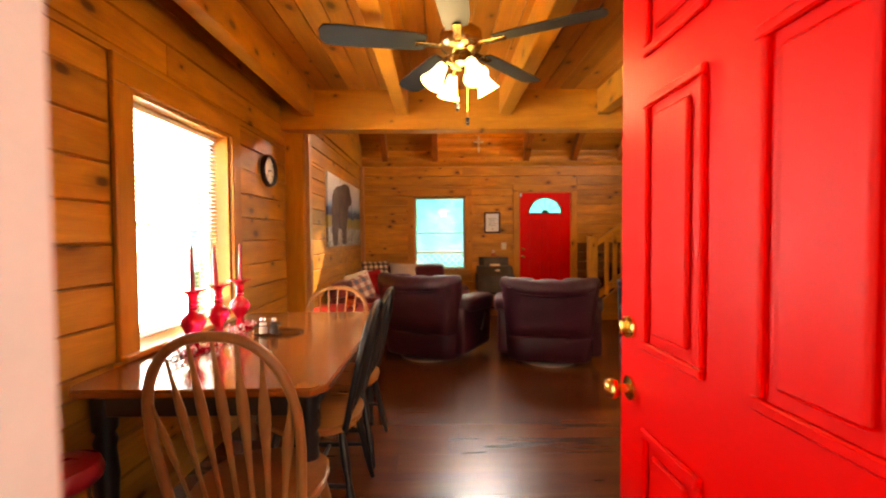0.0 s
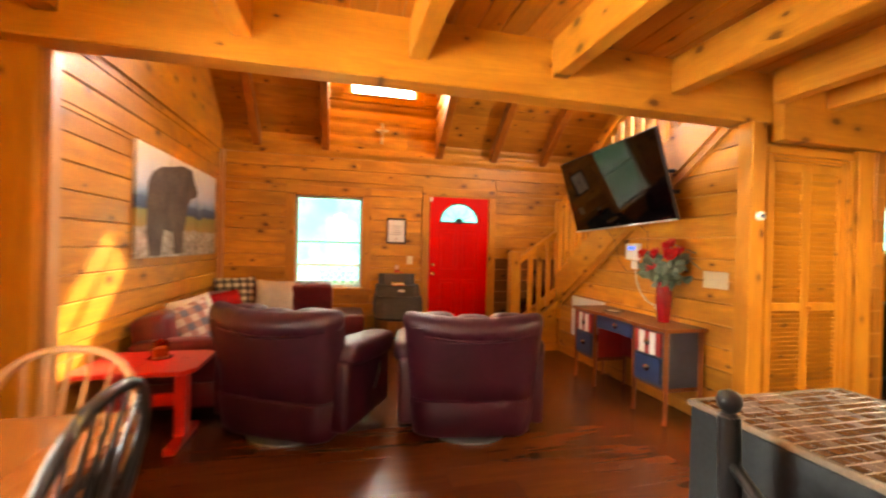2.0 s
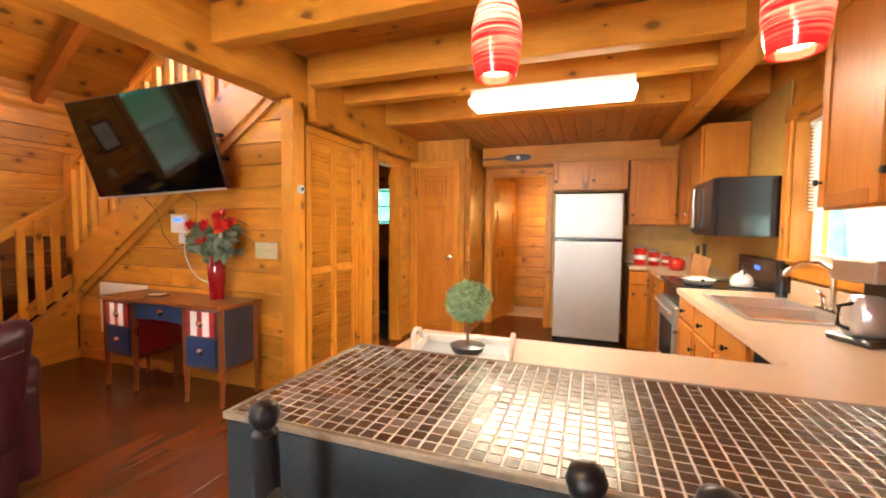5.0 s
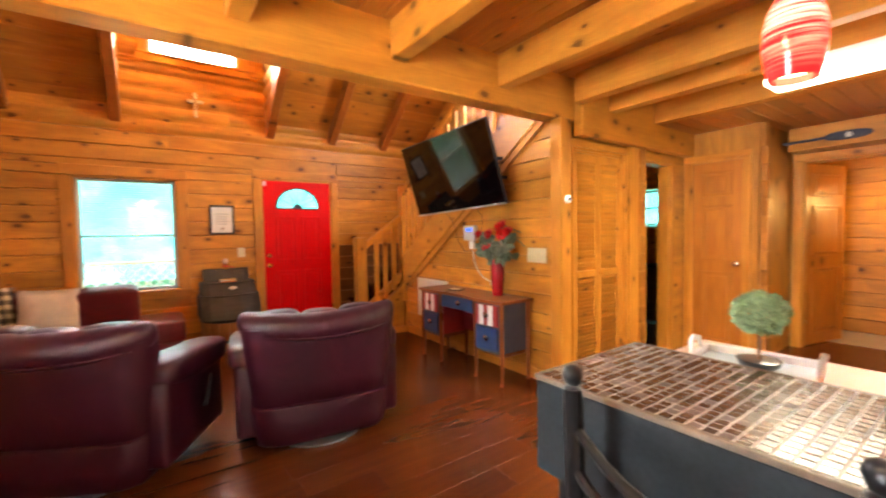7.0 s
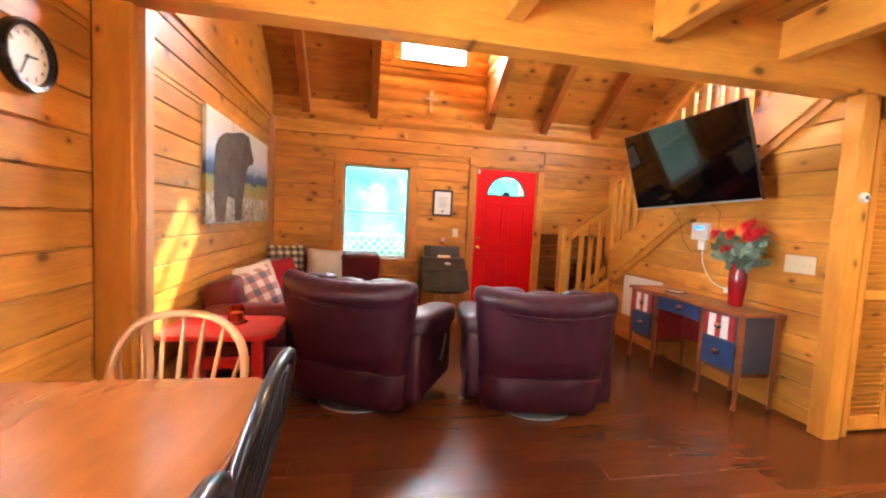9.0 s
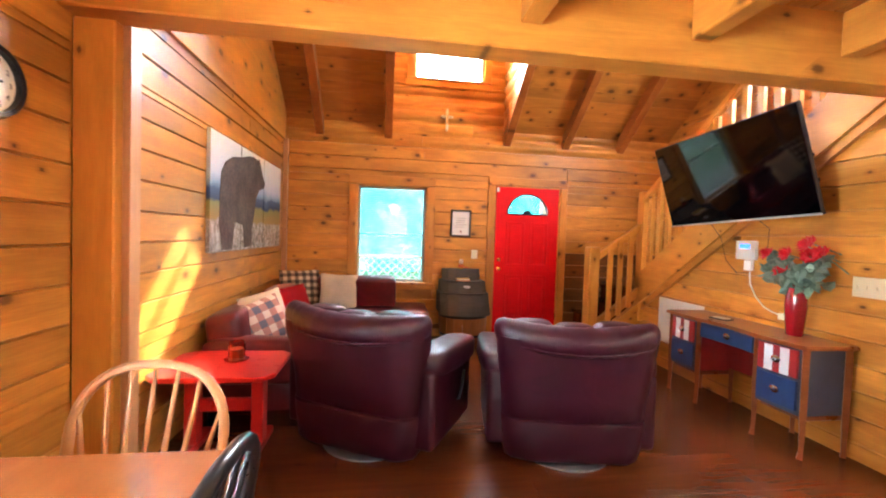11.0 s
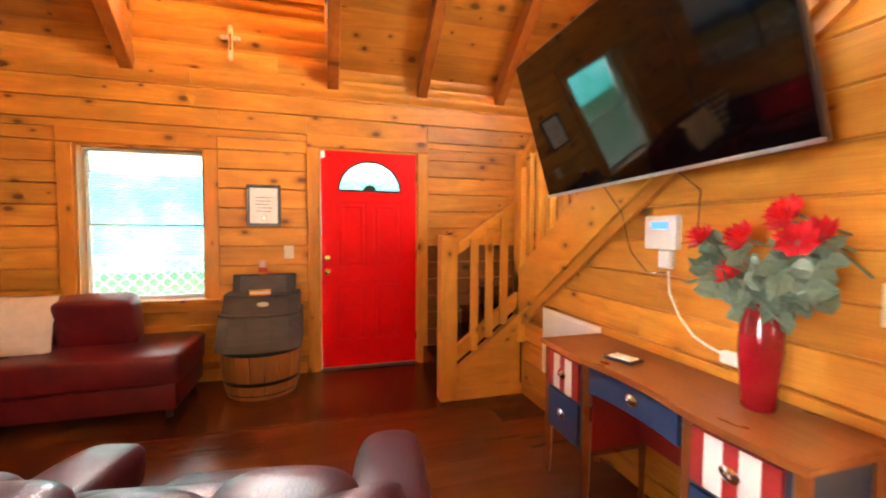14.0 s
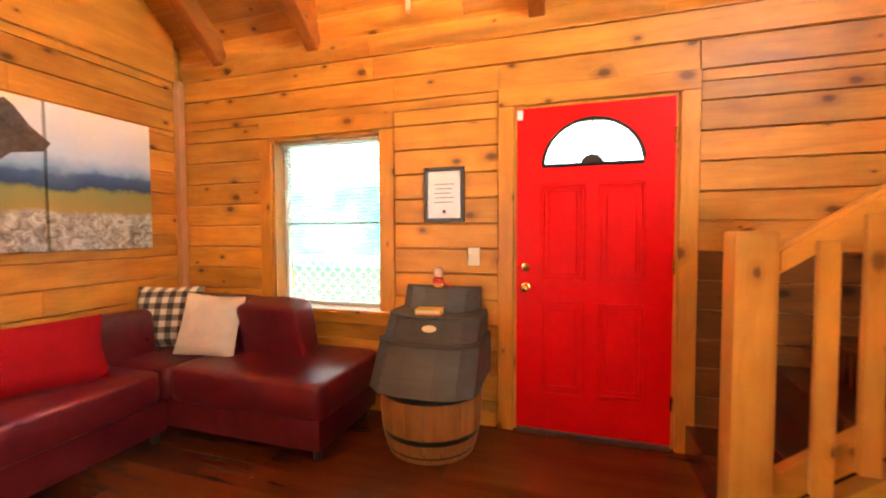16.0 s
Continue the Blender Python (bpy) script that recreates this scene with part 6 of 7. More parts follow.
def windsor_chair(label, m, wood_mat, seat_mat, group="", arrow=False, high=0.97):
    """A hoop-backed chair that faces +y, origin on the floor under the seat."""
    t = thing("windsor_chair", label, "chair", m, group)
    bm = bmesh.new()
    pts = []
    for k in range(24):
        a = math.tau * k / 24
        pts.append((0.215 * math.copysign(abs(math.cos(a)) ** 0.7, math.cos(a)), 0.205 * math.copysign(abs(math.sin(a)) ** 0.75, math.sin(a))))
    extrude_outline(bm, pts, lambda u, v, s: (u, v, 0.425 + 0.035 * s))
    bmesh.ops.bevel(bm, geom=[e for e in bm.edges if abs(e.verts[0].co.z - e.verts[1].co.z) < 1e-5], offset=0.008, segments=2, affect='EDGES')
    part("seat", bm, seat_mat, t, "", True)
    feet = {}
    for sx in (-1, 1):
        for sy in (-1, 1):
            top, foot = Vector((sx * 0.145, sy * 0.14, 0.43)), Vector((sx * 0.215, sy * 0.215, 0.0))
            feet[sx, sy] = (top, foot)
            prof = [0.013, 0.019, 0.021, 0.015, 0.020, 0.016, 0.011]
            part("leg", tube(bmesh.new(), [top.lerp(foot, k / 6) for k in range(7)], prof, 8), wood_mat, t, "", True)
    mid = {}
    for sx in (-1, 1):
        a, b = [p.lerp(q, 0.55) for p, q in (feet[sx, -1], feet[sx, 1])]
        mid[sx] = (a + b) / 2
        part("stretcher", tube(bmesh.new(), [a, (a + b) / 2, b], [0.009, 0.014, 0.009], 8), wood_mat, t, "", True)
    part("stretcher", tube(bmesh.new(), [mid[-1], (mid[-1] + mid[1]) / 2, mid[1]], [0.009, 0.014, 0.009], 8), wood_mat, t, "", True)
    lean = lambda z: -0.17 - 0.22 * (z - 0.45)
    bow = []
    for k in range(29):
        a = math.pi * k / 28
        w = 0.235 * math.copysign(abs(math.cos(a)) ** 0.8, math.cos(a))
        z = 0.45 + (high - 0.45) * math.sin(a) ** 0.62
        bow.append((w * (1.0 - 0.18 * (1 - math.sin(a)) ** 3), lean(z), z))
    part("bow", tube(bmesh.new(), bow, 0.015, 8), wood_mat, t, "", True)
    for k in range(7):
        s = (k - 3) / 3.0
        xb, xt = 0.135 * s, 0.195 * s
        zt = 0.45 + (high - 0.45) * max(0.05, 1 - (abs(xt) / 0.235) ** 2.6) ** 0.4 - 0.012
        a, b = Vector((xb, lean(0.46) + 0.01, 0.455)), Vector((xt, lean(zt), zt))
        n = 10
        if arrow:
            rad = [0.007, 0.008, 0.008, 0.009, 0.011, 0.014, 0.017, 0.016, 0.011, 0.007, 0.006]
            part("spindle", tube(bmesh.new(), [a.lerp(b, q / n) for q in range(n + 1)], rad, 8, 0.6), wood_mat, t, "", True)
        else:
            part("spindle", tube(bmesh.new(), [a, a.lerp(b, 0.4), b], [0.007, 0.009, 0.006], 7), wood_mat, t, "", True)
    return t


GROUP = "chairs round the dining table"
windsor_chair("brown wooden arrow-back chair at the table end", pose(-0.63, 1.37, 0, 0, 0, 0), chair_wood, chair_wood, GROUP, True, 1.02)
windsor_chair("pale brown hoop-back chair at the table end", pose(-0.83, 2.94, 0, 0, 0, 178) @ Matrix.Diagonal((1.12, 1, 1, 1)), light_chair, light_chair, GROUP, False, 0.89)
windsor_chair("black hoop-back chair with a pale wooden seat", pose(-0.60, 1.93, 0, 0, 0, 90), black_paint, seat_wood, GROUP)
windsor_chair("black hoop-back chair with a pale wooden seat", pose(-0.60, 2.45, 0, 0, 0, 88), black_paint, seat_wood, GROUP)

table = thing("dining_table", "long dining table with brown top and black legs", "table")
bm = bmesh.new()
extrude_outline(bm, [(-1.355, 1.45), (-1.31, 1.40), (-0.47, 1.40), (-0.42, 1.45), (-0.42, 2.84), (-0.47, 2.89), (-1.31, 2.89), (-1.355, 2.84)], lambda u, v, s: (u, v, 0.725 + 0.03 * s))
bmesh.ops.bevel(bm, geom=[e for e in bm.edges if abs(e.verts[0].co.z - e.verts[1].co.z) < 1e-5], offset=0.008, segments=3, affect='EDGES')
part("tabletop", bm, table_wood, table, "polished cherry brown top")
for a in ((-1.29, -0.49, 1.47, 1.49), (-1.29, -0.49, 2.80, 2.82), (-1.29, -1.27, 1.49, 2.80), (-0.51, -0.49, 1.49, 2.80)):
    part("apron", slab(*a, 0.63, 0.724, 0.003), black_paint, table, "black apron")
for x in (-1.27, -0.51):
    for y in (1.50, 2.79):
        part("leg", lathe(bmesh.new(), [(0.022, 0), (0.03, 0.03), (0.024, 0.06), (0.034, 0.22), (0.042, 0.40), (0.034, 0.50), (0.040, 0.53), (0.030, 0.56), (0.042, 0.58), (0.042, 0.70)], 16, (x, y, 0)), black_paint, table, "turned black leg", True)


def candlestick(m, s=1.0, candle_lean=0):
    t = thing("candlestick", "red glass candlestick with a red taper candle", "candlestick", m, "candlesticks on the dining table")
    prof = [(0.055, 0), (0.058, 0.006), (0.050, 0.014), (0.022, 0.024), (0.016, 0.06), (0.02, 0.075), (0.030, 0.09), (0.043, 0.12), (0.045, 0.135), (0.036, 0.158), (0.020, 0.172), (0.015, 0.185), (0.021, 0.195), (0.014, 0.205), (0.021, 0.215), (0.014, 0.225), (0.018, 0.25), (0.030, 0.262), (0.052, 0.27), (0.05, 0.276), (0.02, 0.272)]
    part("holder", lathe(bmesh.new(), [(r * s * 1.15, z * s) for r, z in prof], 24), red_glass, t, "", True)
    part("taper_candle", lathe(bmesh.new(), [(0.011, 0.27 * s), (0.010, 0.27 * s + 0.10), (0.006, 0.27 * s + 0.205), (0.002, 0.27 * s + 0.21)], 12), plain("red_wax", (0.42, 0.03, 0.05), 0.4), t, "", True, pose(0, 0, 0, 0, candle_lean, 0))
    return t


candlestick(pose(-1.17, 1.89, 0.755), 1.06)
candlestick(pose(-1.17, 2.11, 0.755), 1.06, -2)
candlestick(pose(-1.18, 2.36, 0.755), 1.06, 1)
garland = thing("berry_garland", "garland of small pink and red berries on the table", "garland", pose(-1.13, 2.06, 0.755))
rnd = random.Random(3)
gb = [part("sprig", tube(bmesh.new(), [(0.03 * math.sin(k * 0.9), -0.42 + 0.06 * k, 0.012 + 0.006 * (k % 2)) for k in range(15)], 0.003, 5), plain("twig", (0.12, 0.06, 0.04), 0.7), garland)]
berry = finish(lathe(bmesh.new(), [(0.002, -0.007), (0.006, -0.004), (0.007, 0.0), (0.006, 0.004), (0.002, 0.007)], 8), "berry", plain("pink_berry", (0.55, 0.10, 0.12), 0.3), True)
berry2 = finish(lathe(bmesh.new(), [(0.002, -0.008), (0.007, -0.004), (0.008, 0.0), (0.007, 0.004), (0.002, 0.008)], 8), "berry", plain("pale_berry", (0.72, 0.48, 0.44), 0.4), True)
for k in range(130):
    y = rnd.uniform(-0.42, 0.42)
    part("berry", berry if rnd.random() < 0.55 else berry2, None, gb[0], m=pose(rnd.gauss(0, 0.035), y, rnd.uniform(0.008, 0.045)))
tr = single("glass_tray", lathe(bmesh.new(), [(0.14, 0.0), (0.16, 0.006), (0.155, 0.010), (0.13, 0.005)], 28), thin_glass, "round clear glass tray on the table", "tray", True, pose(-0.90, 2.25, 0.755) @ Matrix.Scale(0.75, 4))
tr.visible_shadow = False
cad = thing("condiment_caddy", "wire caddy with salt and pepper shakers", "caddy", pose(-0.95, 2.20, 0.763))
part("wire_frame", tube(bmesh.new(), [(-0.06, -0.035, 0.0), (0.06, -0.035, 0.0), (0.06, 0.035, 0.0), (-0.06, 0.035, 0.0), (-0.06, -0.035, 0.0), (-0.06, -0.035, 0.05), (0.06, -0.035, 0.05), (0.06, 0.035, 0.05), (-0.06, 0.035, 0.05), (-0.06, -0.035, 0.05)], 0.003, 6), black_metal, cad)
for x, mt in ((-0.03, paper), (0.03, plain("pepper", (0.05, 0.04, 0.035), 0.6))):
    sh = part("shaker", lathe(bmesh.new(), [(0.02, 0.004), (0.022, 0.01), (0.018, 0.06), (0.014, 0.065)], 14, (x, 0, 0)), mt, cad, "", True)
    part("shaker_cap", lathe(bmesh.new(), [(0.016, 0.065), (0.017, 0.08), (0.010, 0.09), (0.002, 0.092)], 14, (x, 0, 0)), chrome, sh, "metal cap", True)
stool = thing("stool", "low stool with a padded red seat", "stool", pose(-1.245, 1.28, 0.07) @ Matrix.Diagonal((0.7, 0.7, 1, 1)))
part("seat", lathe(bmesh.new(), [(0.15, 0.42), (0.165, 0.43), (0.17, 0.455), (0.155, 0.485), (0.08, 0.495), (0.01, 0.497)], 28), leather("red_vinyl", (0.30, 0.012, 0.02), 0.3), stool, "padded red vinyl seat", True)
for k in range(4):
    a = math.tau * (k + 0.5) / 4
    part("leg", rod(bmesh.new(), (0.10 * math.cos(a), 0.10 * math.sin(a), 0.425), (0.15 * math.cos(a), 0.15 * math.sin(a), -0.07), 0.012, seg=10), chrome, stool)

clock = thing("wall_clock", "round black-rimmed clock with a white face", "clock", pose(LEFT, 3.27, 1.82, 90, 0, 90))
part("rim", lathe(bmesh.new(), [(0.105, 0.002), (0.128, 0.002), (0.130, 0.02), (0.120, 0.038), (0.106, 0.034), (0.1046, 0.012)], 40, caps=False), gloss_black, clock, "", True)
face = part("face", lathe(bmesh.new(), [(0.1045, 0.004), (0.1045, 0.014), (0.001, 0.0145)], 36), paper, clock)


def text_mesh(s, size, mat):
    cu = bpy.data.curves.new("numeral", 'FONT')
    cu.body, cu.size, cu.align_x, cu.align_y, cu.extrude = s, size, 'CENTER', 'CENTER', 0.0006
    ob = bpy.data.objects.new("numeral", cu)
    me = bpy.data.meshes.new_from_object(ob)
    bpy.data.objects.remove(ob)
    me.materials.append(mat)
    return me


for k in range(1, 13):
    a = math.pi / 2 - math.tau * k / 12
    part("numeral", text_mesh(str(k), 0.026, black_paint), None, face, m=pose(0.083 * math.cos(a), 0.083 * math.sin(a), 0.0155))
for nm, ln, turn, w in (("hour_pointer", 0.052, 82, 0.004), ("minute_pointer", 0.075, 205, 0.003)):
    part(nm, slab(-w, w, -0.012, ln, 0.016, 0.018), black_paint, face, m=pose(0, 0, 0, 0, 0, -turn))

# ceiling fan
fan = thing("ceiling_fan", "ceiling fan with five black blades and lit glass shades", "ceiling fan", pose(0.10, 2.08, -0.05))
ANTB = plain("antique_brass", (0.42, 0.28, 0.12), 0.25, metal=1.0, vary=0.2)
part("canopy", lathe(bmesh.new(), [(0.065, CEIL + 0.048), (0.065, CEIL + 0.02), (0.03, CEIL - 0.01), (0.012, CEIL - 0.015)], 24), ANTB, fan, "", True)
part("downrod", lathe(bmesh.new(), [(0.013, 2.38), (0.013, CEIL - 0.01)], 12), ANTB, fan, "", True)
part("motor", lathe(bmesh.new(), [(0.03, 2.40), (0.075, 2.385), (0.105, 2.36), (0.11, 2.31), (0.10, 2.285), (0.07, 2.27), (0.05, 2.255), (0.062, 2.24), (0.062, 2.20), (0.03, 2.185), (0.008, 2.18)], 32), ANTB, fan, "antique brass motor housing", True)
for k in range(5):
    a = math.tau * k / 5 - radians(26)
    bl = part("blade", bmesh.new(), blade_black, fan, "long black fan blade", m=pose(0, 0, 2.30, 0, 0, math.degrees(a)))
    bm = bmesh.new()
    pts = [(0.18, -0.05), (0.24, -0.062), (0.60, -0.072), (0.67, -0.064), (0.692, -0.03), (0.692, 0.03), (0.67, 0.064), (0.60, 0.072), (0.24, 0.062), (0.18, 0.05)]
    extrude_outline(bm, pts, lambda u, v, s: (u, v, 0.008 * s + 0.2 * v))
    bmesh.ops.recalc_face_normals(bm, faces=bm.faces)
    bm.to_mesh(bl.data)
    bm.free()
    part("blade_iron", box(bmesh.new(), 0.09, 0.235, -0.02, 0.02, -0.012, -0.004, 0.003), ANTB, bl, "brass blade arm")
for k in range(4):
    a = math.tau * k / 4 + 0.4
    c, s = math.cos(a), math.sin(a)
    arm = part("light_arm", tube(bmesh.new(), [(0.04 * c, 0.04 * s, 2.20), (0.085 * c, 0.085 * s, 2.205), (0.10 * c, 0.10 * s, 2.18)], 0.009, 8), ANTB, fan)
    sh = part("glass_shade", lathe(bmesh.new(), [(0.022, 0.0), (0.028, -0.015), (0.034, -0.05), (0.050, -0.095), (0.062, -0.115), (0.058, -0.114), (0.03, -0.05), (0.018, -0.003)], 20), bulb_glow, arm, "lit frosted glass shade", True, Matrix.Translation((0.10 * c, 0.10 * s, 2.185)) @ Matrix.Rotation(0.55, 4, Vector((s, -c, 0))))
for x, z in ((0.03, 1.93), (-0.02, 2.0)):
    ch = part("pull_chain", rod(bmesh.new(), (x, -0.02, 2.19), (x, -0.02, z), 0.0022, seg=6), brass, fan)
    part("fob", lathe(bmesh.new(), [(0.004, -0.035), (0.012, -0.025), (0.007, -0.012), (0.012, 0.0), (0.003, 0.006)], 10, (x, -0.02, z)), black_metal, ch, "", True)

# ---------------------------------------------------------------- bar and kitchen
BX0, BX1, BY0, BY1, BZ = 0.955, 1.415, 0.42, 2.115, 0.985
bart = thing("bar_table", "bar table with mosaic tile top and worn dark apron", "table")
part("apron", slab(BX0 + 0.004, BX1 - 0.004, BY0, BY1 - 0.004, BZ - 0.235, BZ - 0.012, 0.004), bar_paint, bart, "worn blue-black painted apron")
part("top_bed", slab(BX0 + 0.014, BX1 - 0.014, BY0 + 0.012, BY1 - 0.014, BZ - 0.0118, BZ - 0.0012), grout, bart, "pale grout bed")
for a in ((BX0, BX0 + 0.013, BY0, BY1), (BX1 - 0.013, BX1, BY0, BY1), (BX0 + 0.0131, BX1 - 0.0131, BY1 - 0.013, BY1)):
    part("edge_strip", slab(*a, BZ - 0.0119, BZ + 0.001, 0.002), bar_edge, bart, "rubbed brown wood edge")
for x in (BX0 + 0.09, BX1 - 0.06):
    for y in (BY1 - 0.07, BY0 + 0.07):
        part("leg", slab(x - 0.04, x + 0.04, y - 0.04, y + 0.04, 0, BZ - 0.236, 0.006), bar_paint, bart)


def bar_chair(m):
    t = thing("bar_chair", "black metal bar chair with ball finials and slatted back", "chair", m, "chairs at the tiled bar")
    for sx in (-1, 1):
        pst = part("back_post", rod(bmesh.new(), (sx * 0.205, -0.16, 0.0), (sx * 0.205, -0.20, 1.035), 0.018, seg=12), black_metal, t, "", True)
        part("finial", lathe(bmesh.new(), [(0.012, 0.0), (0.018, 0.003), (0.010, 0.010), (0.017, 0.017), (0.021, 0.030), (0.017, 0.043), (0.005, 0.049)], 16, (sx * 0.205, -0.20, 1.03)), black_metal, pst, "black ball finial", True)
        part("front_leg", rod(bmesh.new(), (sx * 0.19, 0.19, 0.0), (sx * 0.18, 0.17, 0.66), 0.016, seg=12), black_metal, t, "", True)
        part("side_rail", rod(bmesh.new(), (sx * 0.2, -0.165, 0.25), (sx * 0.188, 0.185, 0.25), 0.010, seg=8), black_metal, t, "", True)
    for z in (0.955, 0.875, 0.795, 0.715):
        part("back_slat", tube(bmesh.new(), [(-0.20 + 0.04 * k, -0.197 - 0.05 * math.sin(math.pi * k / 10) , z - 0.045 * math.sin(math.pi * k / 10)) for k in range(11)], 0.010, 8), black_metal, t, "", True)
    for y in (-0.16, 0.185):
        part("foot_rail", rod(bmesh.new(), (-0.19, y, 0.22), (0.19, y, 0.22), 0.010, seg=8), black_metal, t, "", True)
    part("seat_frame", slab(-0.20, 0.20, -0.16, 0.19, 0.635, 0.655, 0.006), black_metal, t)
    part("seat", cushion(bmesh.new(), 0, 0.01, 0.68, 0.40, 0.37, 0.06, 0.35, 10), grey_cloth, t, "taupe upholstered seat", True)
    return t


bc = bar_chair(pose(1.05, 1.715, 0, 0, 0, -90))
copy_thing(bc, pose(1.05, 1.19, 0, 0, 0, -90))


def cabinet(name, label, x0, x1, y0, y1, z0, z1, face, doors, drawers=0, group="kitchen cabinets"):
    """A cabinet unit; face is the side with the doors: '+y' or '-x'."""
    t = thing(name, label, "cabinet", None, group)
    part("body", slab(x0, x1, y0, y1, z0, z1, 0.003), cab_pine, t)
    u0, u1 = (x0, x1) if face == '+y' else (y0, y1)
    axis, at, out = ('y', y1, 1) if face == '+y' else ('x', x0, -1)
    n = doors
    zd = z1 - 0.16 if drawers else z1 - 0.012
    for k in range(n):
        a, b = u0 + (u1 - u0) * k / n + 0.012, u0 + (u1 - u0) * (k + 1) / n - 0.012
        spansz = [("door", z0 + (0.10 if z0 < 0.05 else 0.012), zd)] + ([("drawer", zd + 0.015, z1 - 0.012)] if drawers else [])
        for nm, c, e in spansz:
            bm = box_on(bmesh.new(), axis, at, out, a, b, c, e, 0.002, 0.02, 0.004)
            if nm == "door":
                for p, q, r, s in ((a, a + 0.055, c, e), (b - 0.055, b, c, e), (a + 0.055, b - 0.055, c, c + 0.055), (a + 0.055, b - 0.055, e - 0.055, e)):
                    box_on(bm, axis, at, out, p, q, r, s, 0.02, 0.027, 0.003)
            dd = part(nm, bm, cab_pine, t)
            hz = (c + e) / 2 if nm == "drawer" else (c + 0.10 if z0 > 1 else e - 0.10)
            hu = (a + b) / 2 if nm == "drawer" else b - 0.03
            p0 = to_wall(axis, at, out, hu, hz, 0.027)
            part("pull_knob", lathe(bmesh.new(), [(0.006, 0), (0.006, 0.012), (0.015, 0.018), (0.012, 0.028), (0.003, 0.03)], 12), black_metal, dd, "", True, Matrix.Translation(p0) @ Vector(to_wall(axis, 0, out, 0, 0, 1)).to_track_quat('Z', 'Y').to_matrix().to_4x4())
    return t


cabinet("base_cabinet", "pine base cabinet under the sink", 2.32, 3.64, FRONT + 0.003, 0.90, 0.0, 0.868, '+y', 3, 1)
cabinet("base_cabinet", "pine base cabinet in the kitchen corner", 4.43, 5.30, FRONT + 0.003, 0.90, 0.0, 0.868, '+y', 2, 1)
cabinet("base_cabinet", "pine base cabinet beside the refrigerator", 5.32, BACK - 0.022, FRONT + 0.003, 1.10, 0.0, 0.868, '-x', 1, 1)
cabinet("base_cabinet", "pine base cabinet of the peninsula", 1.44, 1.88, 0.30, 2.08, 0.0, 0.868, '-x', 3, 0)
cabinet("wall_cabinet", "pine wall cabinet beside the kitchen window", 1.75, 2.58, FRONT + 0.003, 0.60, 1.40, 2.23, '+y', 2)
cabinet("wall_cabinet", "pine wall cabinet in the kitchen corner", 4.56, 5.50, FRONT + 0.003, 0.60, 1.36, 2.23, '+y', 2)
cabinet("wall_cabinet", "pine wall cabinet beside the refrigerator", 5.55, BACK - 0.022, 0.62, 1.11, 1.36, 2.1, '-x', 1)
cabinet("wall_cabinet", "pine wall cabinet over the refrigerator", 5.45, BACK - 0.022, 1.13, 1.95, 1.75, 2.1, '-x', 2)
structure("soffit_trim", slab(5.62, BACK - 0.022, 0.3, 2.85, 2.102, JOIST_LOW - 0.003, 0.004), trim['y'], "pine board over the cabinets", "trim")
dw = thing("dishwasher", "dark dishwasher built under the worktop", "dishwasher")
part("body", slab(1.92, 2.30, FRONT + 0.003, 0.88, 0.09, 0.866, 0.004), gloss_black, dw)
part("door", slab(1.925, 2.295, 0.882, 0.91, 0.10, 0.75, 0.006), gloss_black, dw)
part("control_panel", slab(1.925, 2.295, 0.882, 0.908, 0.755, 0.862, 0.004), gloss_black, dw)
part("handle", rod(bmesh.new(), (1.95, 0.93, 0.76), (2.27, 0.93, 0.76), 0.009), steel, dw, "steel handle")

# worktops, with the sink let into the long one
SX0, SX1, SY0, SY1 = 2.62, 3.34, 0.42, 0.83
top1 = thing("worktop", "beige laminate kitchen worktop", "worktop")
for a in ((1.432, SX0, FRONT + 0.003, 0.935), (SX0, SX1, FRONT + 0.003, SY0), (SX0, SX1, SY1, 0.935), (SX1, 3.645, FRONT + 0.003, 0.935), (1.432, 1.905, 0.9351, 2.12)):
    part("top", slab(*a, 0.872, 0.91), counter_beige, top1)
part("backsplash", slab(1.9, 3.645, FRONT + 0.003, FRONT + 0.022, 0.9105, 1.0, 0.003), counter_beige, top1)
top2 = thing("worktop", "beige laminate worktop in the corner", "worktop")
part("top", slab(4.425, 5.27, FRONT + 0.003, 0.93, 0.872, 0.91, 0.004), counter_beige, top2)
part("top", slab(5.271, BACK - 0.022, FRONT + 0.003, 1.11, 0.872, 0.91, 0.004), counter_beige, top2)
part("backsplash", slab(BACK - 0.042, BACK - 0.023, FRONT + 0.023, 1.11, 0.9105, 1.0, 0.003), counter_beige, top2)
sink = thing("kitchen_sink", "double bowl stainless steel sink", "sink")
for a in ((SX0 - 0.02, SX1 + 0.02, SY0 - 0.02, SY0 + 0.02), (SX0 - 0.02, SX1 + 0.02, SY1 - 0.02, SY1 + 0.02), (SX0 - 0.02, SX0 + 0.02, SY0 + 0.02, SY1 - 0.02), (SX1 - 0.02, SX1 + 0.02, SY0 + 0.02, SY1 - 0.02), (2.965, 2.995, SY0 + 0.02, SY1 - 0.02)):
    part("rim", slab(*a, 0.9105, 0.917, 0.002), steel, sink)
